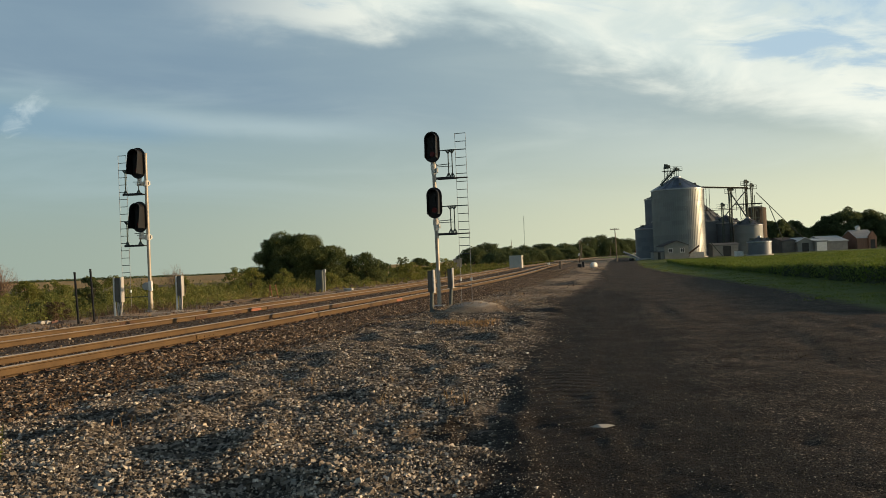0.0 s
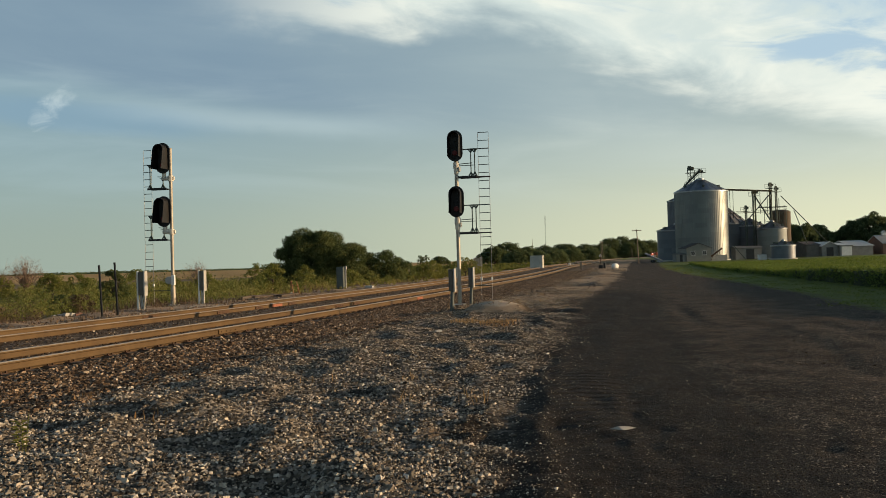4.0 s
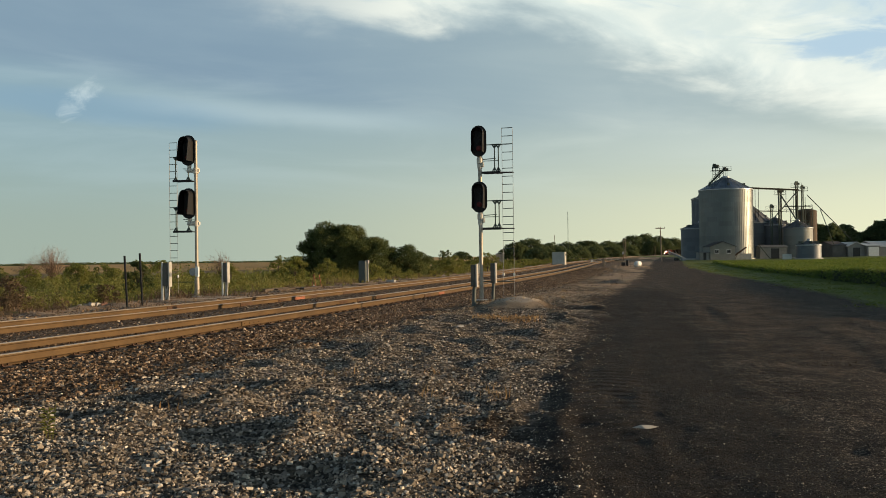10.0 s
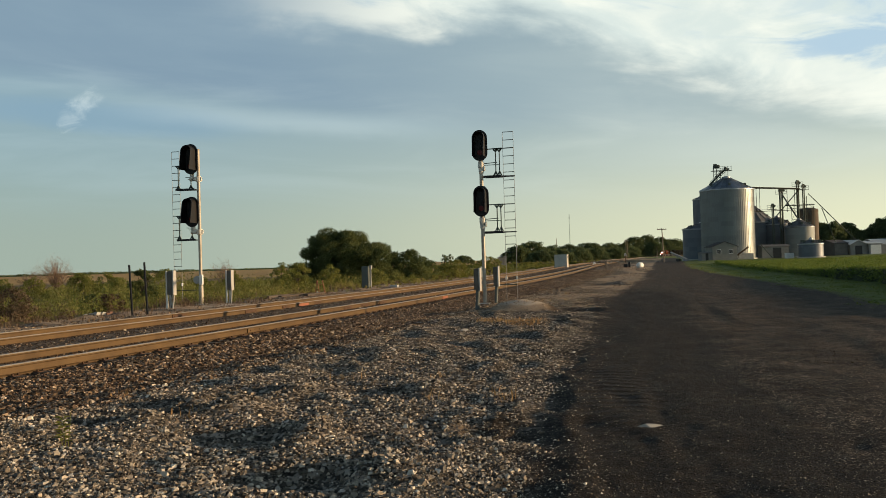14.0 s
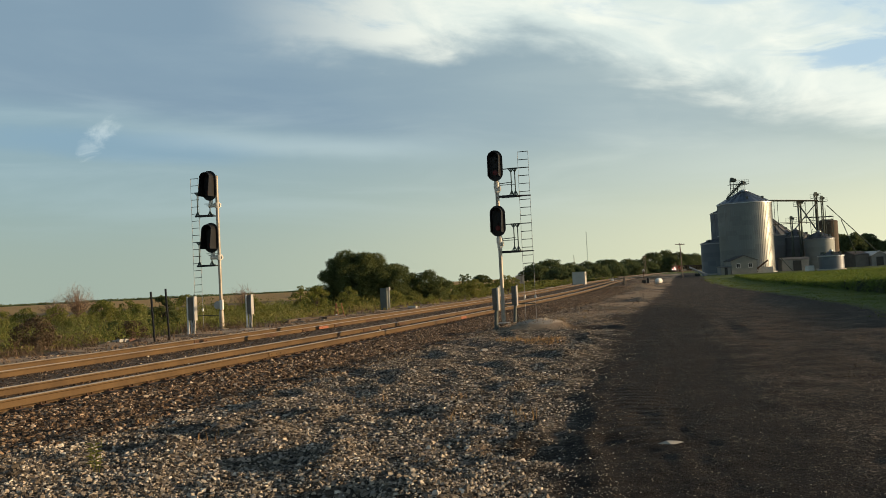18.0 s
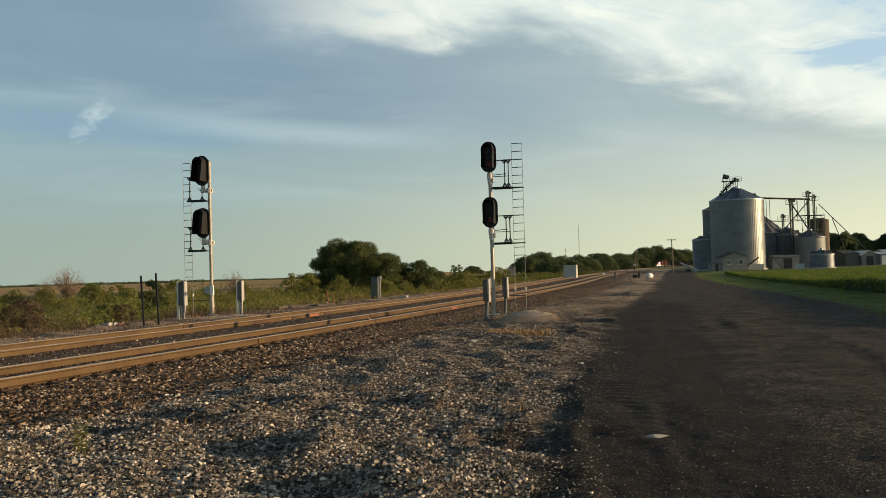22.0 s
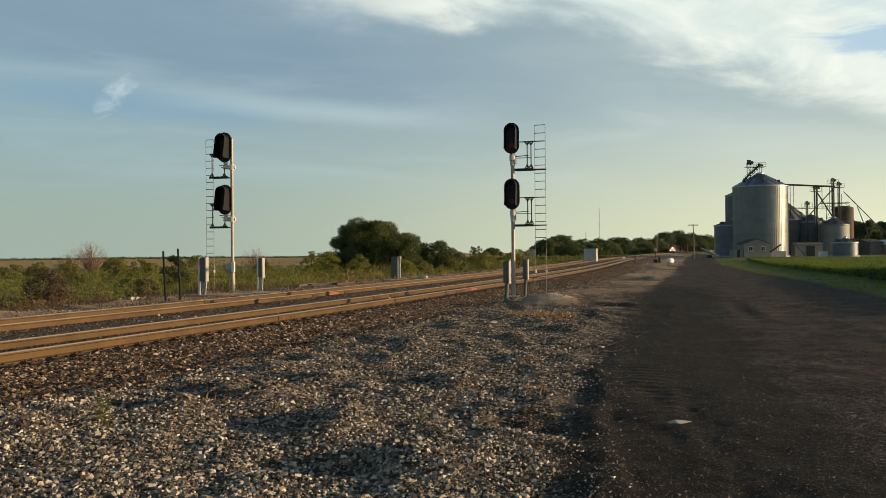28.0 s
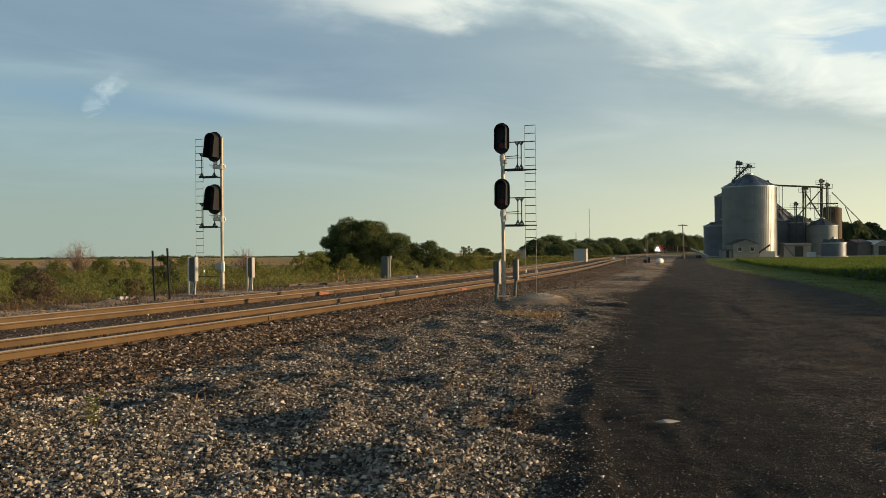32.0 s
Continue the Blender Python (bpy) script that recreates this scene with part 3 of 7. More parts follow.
            self.add([(y, x, z) for x, y, z in m.v], [tuple(reversed(f)) for f in m.f], slot)
        return self

    def data(self, name, mats, smooth=False):
        me = bpy.data.meshes.new(name)
        me.from_pydata(self.v, [], self.f)
        for q in mats:
            me.materials.append(q)
        if len(mats) > 1:
            me.polygons.foreach_set("material_index", self.m)
        if smooth:
            me.polygons.foreach_set("use_smooth", [True] * len(me.polygons))
        me.update()
        return me


def thing(name, label, category, at=(0, 0, 0), turn=0.0, group="", kind=""):
    ob = new(name)
    ob.empty_display_size = 0.2
    ob.matrix_basis = pose(*at, 0, 0, turn)
    return tagged(ob, label, category, group, kind)


def mats_of(material_names):
    names = (material_names,) if isinstance(material_names, str) else material_names
    return [MAT[q] for q in names]


def part(name, mesh, material_names, parent, label="", smooth=False):
    ob = new(name, mesh.data(name, mats_of(material_names), smooth))
    ob.parent = parent
    if label:
        ob["label"] = label
    return ob


def solid(name, mesh, material_names, label, category, at=(0, 0, 0), turn=0.0, group="", kind="", smooth=False):
    ob = new(name, mesh.data(name, mats_of(material_names), smooth))
    ob.matrix_basis = pose(*at, 0, 0, turn)
    return tagged(ob, label, category, group, kind)


def cloud_mesh(name, verts, faces, material_names, slots=None):
    """A large mesh from arrays: verts (n, 3), faces (m, 3 or 4)."""
    me = bpy.data.meshes.new(name)
    k = faces.shape[1]
    me.vertices.add(len(verts))
    me.vertices.foreach_set("co", np.ascontiguousarray(verts, dtype=np.float32).ravel())
    me.loops.add(faces.size)
    me.loops.foreach_set("vertex_index", np.ascontiguousarray(faces, dtype=np.int32).ravel())
    me.polygons.add(len(faces))
    me.polygons.foreach_set("loop_start", np.arange(0, faces.size, k, dtype=np.int32))
    me.polygons.foreach_set("loop_total", np.full(len(faces), k, dtype=np.int32))
    for q in mats_of(material_names):
        me.materials.append(q)
    if slots is not None:
        me.polygons.foreach_set("material_index", np.asarray(slots, dtype=np.int32))
    me.polygons.foreach_set("use_smooth", np.zeros(len(faces), bool))
    me.update(calc_edges=True)
    return me


# ---- plan: the line of the near rail, the road, the lie of the land ----
RAIL_Y = np.array([-400, -40, 14, 20.9, 39.5, 80, 131, 160, 300, 480, 600, 720, 860, 1000, 1400], float)
RAIL_X = np.array([-131, -23.2, -7.07, -4.96, 0.45, 11.4, 23.0, 29.8, 63.0, 107.2, 144.7, 189.2, 247, 311, 510], float)


def spline(xs, ys):
    """Natural cubic spline; returns a function on arrays."""
    n, h = len(xs), np.diff(xs)
    A, r = np.eye(n), np.zeros(n)
    for i in range(1, n - 1):
        A[i, i - 1:i + 2] = h[i - 1], 2 * (h[i - 1] + h[i]), h[i]
        r[i] = 6 * ((ys[i + 1] - ys[i]) / h[i] - (ys[i] - ys[i - 1]) / h[i - 1])
    M = np.linalg.solve(A, r)

    def f(x):
        x = np.asarray(x, float)
        i = np.clip(np.searchsorted(xs, x) - 1, 0, n - 2)
        a, b = xs[i + 1] - x, x - xs[i]
        inside = (M[i] * a ** 3 + M[i + 1] * b ** 3) / (6 * h[i]) + (ys[i] / h[i] - M[i] * h[i] / 6) * a + (ys[i + 1] / h[i] - M[i + 1] * h[i] / 6) * b
        return np.where(x < xs[0], ys[0] + (x - xs[0]) * 0.3, np.where(x > xs[-1], ys[-1] + (x - xs[-1]) * 0.5, inside))
    return f


rail_x = spline(RAIL_Y, RAIL_X)


def smooth(a, b, x):
    t = np.clip((np.asarray(x, float) - a) / (b - a), 0, 1)
    return t * t * (3 - 2 * t)


def rail_top(y):
    return 0.18 + 0.22 * smooth(35, 130, y)


def from_rail(x, y):
    """Distance to the right of the nearest rail, square to the track."""
    slope = (rail_x(np.asarray(y) + 0.5) - rail_x(np.asarray(y) - 0.5))
    return (x - rail_x(y)) / np.sqrt(1 + slope ** 2)


def road_left(y):
    return np.interp(y, [-300, 5.0, 6.2, 8.2, 10.5, 12.5, 16, 23, 27, 60, 114, 190, 400], [-70, 0.50, 0.62, 0.84, 1.27, 1.55, 2.65, 4.0, 4.9, 13.6, 27.2, 46, 100])


def road_right(y):
    return np.interp(y, [-300, 20, 35, 48, 57, 75, 100, 139, 190, 400], [-60, 11.6, 15.4, 18.0, 19.6, 23.0, 28.6, 38.4, 52, 106])


def edge_wave(x, y):
    """The ragged line between yard and road."""
    return (0.62 - value_noise(x * 0.3 + 4, y * 0.10)) * 1.9 * smooth(20, 38, y) * smooth(150, 90, y) + (value_noise(x * 0.9, y * 0.5 + 8) - 0.5) * 0.7 * smooth(9, 16, y)


def crop_edge(y):
    return np.interp(y, [-300, 31, 40, 58, 72, 82, 100, 118, 140, 190, 400], [-70, 18.0, 19.9, 23.6, 26.6, 28.7, 33.0, 37.8, 43.4, 57, 124])


_table = np.random.RandomState(7).rand(256, 256)


def value_noise(x, y):
    """Smooth noise on arrays, 0 to 1, cell size 1."""
    xi, yi = np.floor(x).astype(int), np.floor(y).astype(int)
    fx, fy = x - xi, y - yi
    fx, fy = fx * fx * (3 - 2 * fx), fy * fy * (3 - 2 * fy)
    t = lambda a, b: _table[a & 255, b & 255]
    return (t(xi, yi) * (1 - fx) + t(xi + 1, yi) * fx) * (1 - fy) + (t(xi, yi + 1) * (1 - fx) + t(xi + 1, yi + 1) * fx) * fy


def bump(x, y, cx, cy, rx, ry, turn=0.0):
    c, s = math.cos(turn), math.sin(turn)
    u, v = ((x - cx) * c + (y - cy) * s) / rx, (-(x - cx) * s + (y - cy) * c) / ry
    return np.exp(-(u * u + v * v))


# low humps of the yard: where the crest ends, length of the hollow beside it, depth along y
DUNES = ((-2.50, 9.72, 1.45, 0.40), (-3.15, 10.45, 0.70, 0.30), (-2.12, 11.45, 0.85, 0.42), (-3.05, 12.3, 0.50, 0.35), (-1.40, 8.25, 1.0, 0.60), (-0.60, 6.75, 0.95, 0.42), (-3.35, 8.95, 0.75, 0.34),
         (-0.40, 11.3, 0.75, 0.45), (1.50, 13.5, 0.75, 0.45), (0.62, 13.5, 0.55, 0.36), (-0.02, 9.0, 0.34, 0.30), (0.34, 8.95, 0.30, 0.36), (0.40, 7.8, 0.38, 0.42), (0.08, 7.95, 0.32, 0.40),
         (-4.3, 7.6, 0.7, 0.4), (-1.29, 14.82, 0.6, 0.6), (1.9, 18.5, 0.65, 0.8), (-0.6, 19.5, 0.5, 0.9), (3.1, 22.0, 0.5, 0.8), (0.6, 16.6, 0.45, 0.6))


HEAP = (2.35, 27.9)               # heap of spoil by the signal


def land(x, y):
    """Height of the ground."""
    x, y = np.asarray(x, float), np.asarray(y, float)
    s = from_rail(x, y)
    top = rail_top(y) - 0.18
    near = smooth(70, 30, np.hypot(x, y))
    # yard of crushed stone with tyre-pressed hollows
    ridge = lambda u, v: (1 - np.abs(2 * value_noise(u, v) - 1)) ** 2
    yard = (value_noise(x * 0.45 + 9, y * 0.40) - 0.5) * 0.05 + (ridge(x * 1.7, y * 1.3 + 31) - 0.4) * 0.03 + (value_noise(x * 3.6, y * 3.2) - 0.5) * 0.05
    yard = yard + (0.075 * (ridge(x * 1.0 + 3, y * 0.75 + 5) - 0.4) + 0.06 * (value_noise(x * 2.3 + 7, y * 1.4) - 0.5)) * smooth(11.5, 14.5, y) * smooth(36, 27, y)
    for cx, cy, span, deep in DUNES:
        yard = yard + 0.155 * span * bump(x, y, cx + 0.10, cy, 0.16 + 0.14 * span, deep * 0.85) - 0.125 * span * bump(x, y, cx - 0.55 * span, cy, 0.52 * span, deep * 0.66)
    yard = yard * near + (value_noise(x * 0.5, y * 0.25) - 0.5) * 0.20 * (1 - near)
    yard = yard - 0.105 * bump(x, y, 0.48, 8.35, 0.46, 0.55) + 0.05 * bump(x + 0.27 - 0.296 * (y - 6.26), y, 0, 8.4, 0.17, 2.0) * (0.5 + value_noise(x * 2.1, y * 1.7)) + 0.055 * bump(x, y, 1.06, 8.7, 0.12, 0.8) + (value_noise(x * 4, y * 4) - 0.5) * 0.10 * bump(x, y, 0.5, 8.6, 0.5, 1.4) + 0.045 * np.clip(-0.8 - x, 0, 3.5) * smooth(12, 8, y) * smooth(0, 3, y)
    road = (value_noise(x * 0.8, y * 0.4) - 0.5) * 0.035 * near + (value_noise((x - road_left(y)) * 2.6, y * 0.12) - 0.5) * 0.042 * near - 0.03 + ((value_noise(x * 2.4 + 3, y * 1.5) - 0.5) * 0.024 + (value_noise(x * 6.5, y * 4.5 + 7) - 0.5) * 0.016) * near
    fr = smooth(-0.8, 0.8, x - road_left(y) + (value_noise(x * 0.9, y * 0.9) - 0.5) * 0.9 + (value_noise(x * 3.1, y * 2.7) - 0.5) * 0.5)
    z = yard * (1 - fr) + road * fr - 0.012 * bump(x - road_left(y) - 0.10, y * 0, 0, 0, 0.45, 1.0) * near
    l = x - road_left(y)
    z = z + (0.030 + 0.010 * smooth(8.2, 6.8, y)) * bump(l + 0.25 * (value_noise(x * 0.4, y * 0.8) - 0.5), y * 0, 0.20, 0, 0.12, 1.0) * (0.4 + value_noise(x * 2, y * 1.3)) * smooth(18, 12, y) * smooth(2, 5, y)
    rough = smooth(18, 9, y) * smooth(2, 5, y)
    z = z + rough * ((value_noise(x * 9, y * 8) + value_noise(x * 4.3 + 2, y * 4.1) - 1.0) * 0.016 * smooth(0.0, 0.2, l) * smooth(2.0, 1.0, l) + 0.026 * bump(l, y * 0, 0.36, 0, 0.10, 1.0) * smooth(0.30, 0.62, 0.6 * value_noise(x * 1.6, y * 1.9 + 5) + 0.4 * value_noise(x * 6, y * 5)) - 0.018 * bump(l, y * 0, 0.78, 0, 0.16, 1.0) * smooth(0.35, 0.6, 0.6 * value_noise(x * 0.7 + 3, y * 0.8) + 0.4 * value_noise(x * 4, y * 3)) + 0.018 * bump(l, y * 0, 1.05, 0, 0.12, 1.0) * smooth(0.4, 0.65, value_noise(x * 1.2, y * 1.2 + 2)))
    # heap of spoil by the signal
    z = z + 0.33 * bump(x, y, HEAP[0], HEAP[1], 0.85, 0.85, -0.3) + 0.13 * bump(x, y, HEAP[0] + 0.75, HEAP[1] - 0.3, 0.5, 0.5) + 0.02 * value_noise(x * 5, y * 4) * bump(x, y, HEAP[0], HEAP[1], 1.1, 1.0) + 0.25 * bump(x, y, -9.6, 38.6, 1.2, 0.5) + 0.30 * bump(x, y, 13.6, 81, 1.2, 1.6) + 0.26 * bump(x, y, 10.6, 52, 1.0, 0.9) + 0.22 * bump(x, y, 19.0, 90, 1.3, 1.5)
    # hollow between the heap and the road
    z = z - 0.12 * bump(x, y, 4.0, 27.4, 0.70, 1.2) + 0.06 * bump(x, y, 4.95, 27.4, 0.20, 1.1)
    # ballast shoulder
    bed = top + 0.02 - 0.11 * smooth(0.50, 3.3, s)
    bed = bed - 0.10 * smooth(0.02, 0.10, s) * smooth(0.62, 0.30, s)
    f = smooth(3.7, 2.3, s)
    z = z * (1 - f) + bed * f
    # beyond the tracks
    far = smooth(-7.0, -8.2, s)
    z = z * (1 - far) + far * (0.03 + (value_noise(x * 1.1, y * 1.1) - 0.5) * 0.22 * smooth(-8.6, -9.4, s) - 0.36 * smooth(-11, -16, s) + (value_noise(x * 0.3, y * 0.3) - 0.5) * 0.2 * smooth(-12, -18, s))
    # verge and the field, rising gently away
    v = x - road_right(y)
    z = z + 0.12 * smooth(0, 6, v) * smooth(5, 30, y) + 0.28 * smooth(0.40, 0.52, x / np.maximum(y, 1)) * smooth(40, 130, y) + (value_noise(x * 0.9, y * 0.9) - 0.5) * 0.10 * smooth(0, 2, v) * near
    # far land, gently rolling on the side beyond the tracks
    z = z - 11.0 * smooth(180, 3600, np.hypot(x, y)) * smooth(0.02, -0.25, x / np.maximum(np.abs(y), 1)) * (y > 0)
    return z


def ground_z(x, y):
    return float(land(np.array([x]), np.array([y]))[0])


def build_ground():
    fine = np.radians(np.arange(-46, 46.01, 0.26))
    coarse = np.radians(np.arange(52, 314, 6.0))
    ang = np.concatenate([fine, coarse])
    rad = np.concatenate([np.array([0.0, 0.5, 1.0, 1.6, 2.3]), np.geomspace(3.0, 120, 310), np.geomspace(126, 4200, 66)])
    A, R = np.meshgrid(ang, rad)
    X, Y = R * np.sin(A), R * np.cos(A)
    Z = land(X, Y)
    na, nr = len(ang), len(rad)
    verts = np.stack([X.ravel(), Y.ravel(), Z.ravel()], 1)
    i, j = np.meshgrid(np.arange(nr - 1), np.arange(na), indexing="ij")
    jn = (j + 1) % na
    faces = np.stack([i * na + j, i * na + jn, (i + 1) * na + jn, (i + 1) * na + j], -1).reshape(-1, 4)
    c = verts[faces].mean(1)
    s, l, r = from_rail(c[:, 0], c[:, 1]), c[:, 0] - road_left(c[:, 1]), c[:, 0] - road_right(c[:, 1])
    reach = np.hypot(c[:, 0], c[:, 1]) < 400
    zone = np.where(reach & (s < 2.0) & (s > -8.3), 1, np.where(reach & (s >= 2.0) & (l < 0), 2, np.where(reach & (l >= 0) & (r < 0), 3, 0)))
    names = (("ground", "level farmland under grass and weeds", "ground"), ("ballast_bed", "grey brown stone ballast bed under two tracks", "ballast"),
             ("gravel_yard", "uneven pale crushed stone between track and road", "gravel"), ("road", "wide dark road of asphalt millings", "road"))
    for k, (name, label, cat) in enumerate(names):
        pick = faces[zone == k]
        used, inv = np.unique(pick, return_inverse=True)
        v = verts[used]
        me = cloud_mesh(name, v, inv.reshape(-1, 4), "earth")
        me.polygons.foreach_set("use_smooth", np.ones(len(pick), bool))
        x, y = v[:, 0], v[:, 1]
        sr = from_rail(x, y)
        for key, val in (("from_rail", np.where(sr < -7.7, 9.0, sr)), ("from_road_edge", x - road_left(y) + edge_wave(x, y)), ("from_verge", x - road_right(y)), ("weeds", np.maximum(-9.9 + 0.9 * smooth(40, 60, y) - sr, np.where((y > 150) & (x < road_left(y)), (y - 170) / 30, -5))),
                         ("dust", 0.62 * bump(x, y, 0.80, 9.7, 0.32, 0.7) + 0.55 * bump(x, y, 0.05, 8.5, 0.25, 0.9) + 1.7 * bump(x, y, HEAP[0] + 0.1, HEAP[1] - 0.1, 1.15, 0.95) + 0.95 * smooth(0.22, 0.58, 0.6 * value_noise(x * 0.20 + 5, y * 0.11) + 0.4 * value_noise(x * 0.9, y * 0.5)) * smooth(26, 38, y) * smooth(2.5, 5, sr) * smooth(0.6, -1.0, x - road_left(y)) + 0.7 * bump(x, y, -10.2, 37.0, 2.2, 1.0) + 0.92 * smooth(-7.0, -7.5, sr) * smooth(-11.5, -9.8, sr) * smooth(0.1, 0.55, value_noise(x * 0.8, y * 0.8))),
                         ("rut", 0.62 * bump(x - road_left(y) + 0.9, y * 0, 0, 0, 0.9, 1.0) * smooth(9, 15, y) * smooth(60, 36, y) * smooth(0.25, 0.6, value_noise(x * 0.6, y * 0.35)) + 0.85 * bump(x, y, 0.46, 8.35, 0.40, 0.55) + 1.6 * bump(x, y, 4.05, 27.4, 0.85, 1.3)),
                         ("dark_band", smooth(-0.8, 0.2, x - road_left(y)) * smooth(3.4, 1.4, x - road_left(y)) * smooth(50, 34, y) * (0.55 + 0.6 * value_noise(x * 0.5 + 2, y * 0.22))),
                         ("tread", bump(x, y, 1.95, 10.7, 0.45, 2.2, -0.15) + 0.5 * bump(x, y, 4.6, 13.0, 0.3, 3.0, -0.2)),
                         ("far_field", np.where((y > 0) & (x < 0.11 * y), (np.hypot(x, y) - 150) / 60 + (value_noise(x * 0.02, y * 0.02) - 0.5), -1.0))):
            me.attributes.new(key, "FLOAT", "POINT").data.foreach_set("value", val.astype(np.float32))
        tagged(new(name, me), label, cat, kind="structure")


build_ground()


# ---- scattered stones ----
def rock_forms(n, seed):
    """Blocky broken stones: 8 points and 10 triangles each, open below."""
    rs = np.random.RandomState(seed)
    box = np.array([(x, y, z) for z in (-0.55, 0.5) for x, y in ((-0.85, -0.62), (0.85, -0.62), (0.85, 0.62), (-0.85, 0.62))])
    out = []
    for _ in range(n):
        v = box + rs.uniform(-0.30, 0.30, box.shape)
        v[4:, :2] = v[4:, :2] * rs.uniform(0.45, 0.95) + rs.uniform(-0.22, 0.22, 2)
        v[4 + rs.randint(4), 2] -= rs.uniform(0.1, 0.7)
        out.append(v)
    return np.stack(out)


ROCK_FACES = np.array([(0, 1, 5), (0, 5, 4), (1, 2, 6), (1, 6, 5), (2, 3, 7), (2, 7, 6), (3, 0, 4), (3, 4, 7), (4, 5, 6), (4, 6, 7)])
GRIT = np.array([(-0.8, -0.5, -0.3), (0.85, -0.45, -0.3), (0.1, 0.8, -0.3), (0.05, 0.0, 0.6)])
GRIT_FACES = np.array([(0, 1, 3), (1, 2, 3), (2, 0, 3)])


def scatter_rocks(name, pts, sizes, material_name, label, category, seed=3, grit=False, tilt=0.75):
    rs = np.random.RandomState(seed + 1)
    n = len(pts)
    forms = rock_forms(40, seed) if not grit else np.stack([GRIT + rs.uniform(-0.2, 0.2, GRIT.shape) for _ in range(20)])
    faces = GRIT_FACES if grit else ROCK_FACES
    V = forms[rs.randint(0, len(forms), n)] * sizes[:, None, None] * np.stack([np.ones(n), rs.uniform(0.75, 1.15, n), rs.uniform(0.55, 1.05, n)], 1)[:, None, :]
    a, b = rs.uniform(0, 2 * np.pi, n), rs.uniform(-tilt, tilt, n)
    ca, sa, cb, sb = np.cos(a)[:, None], np.sin(a)[:, None], np.cos(b)[:, None], np.sin(b)[:, None]
    x, y, z = V[..., 0], V[..., 1], V[..., 2]
    y, z = y * cb - z * sb, y * sb + z * cb
    x, y = x * ca - y * sa, x * sa + y * ca
    V = np.stack([x, y, z], -1) + pts[:, None, :]
    k = V.shape[1]
    F = (faces[None] + (np.arange(n) * k)[:, None, None]).reshape(-1, 3)
    return tagged(new(name, cloud_mesh(name, V.reshape(-1, 3), F, material_name)), label, category, kind="stuff")


def spread(n, r0, r1, a0, a1, seed, power=1.0):
    """Points in a sector round the eye, thinning outwards."""
    rs = np.random.RandomState(seed)
    r = r0 + (r1 - r0) * rs.rand(n) ** power
    a = np.radians(rs.uniform(a0, a1, n))
    return r * np.sin(a), r * np.cos(a), rs


def on_land(x, y, lift):
    return np.stack([x, y, land(x, y) + lift], 1)


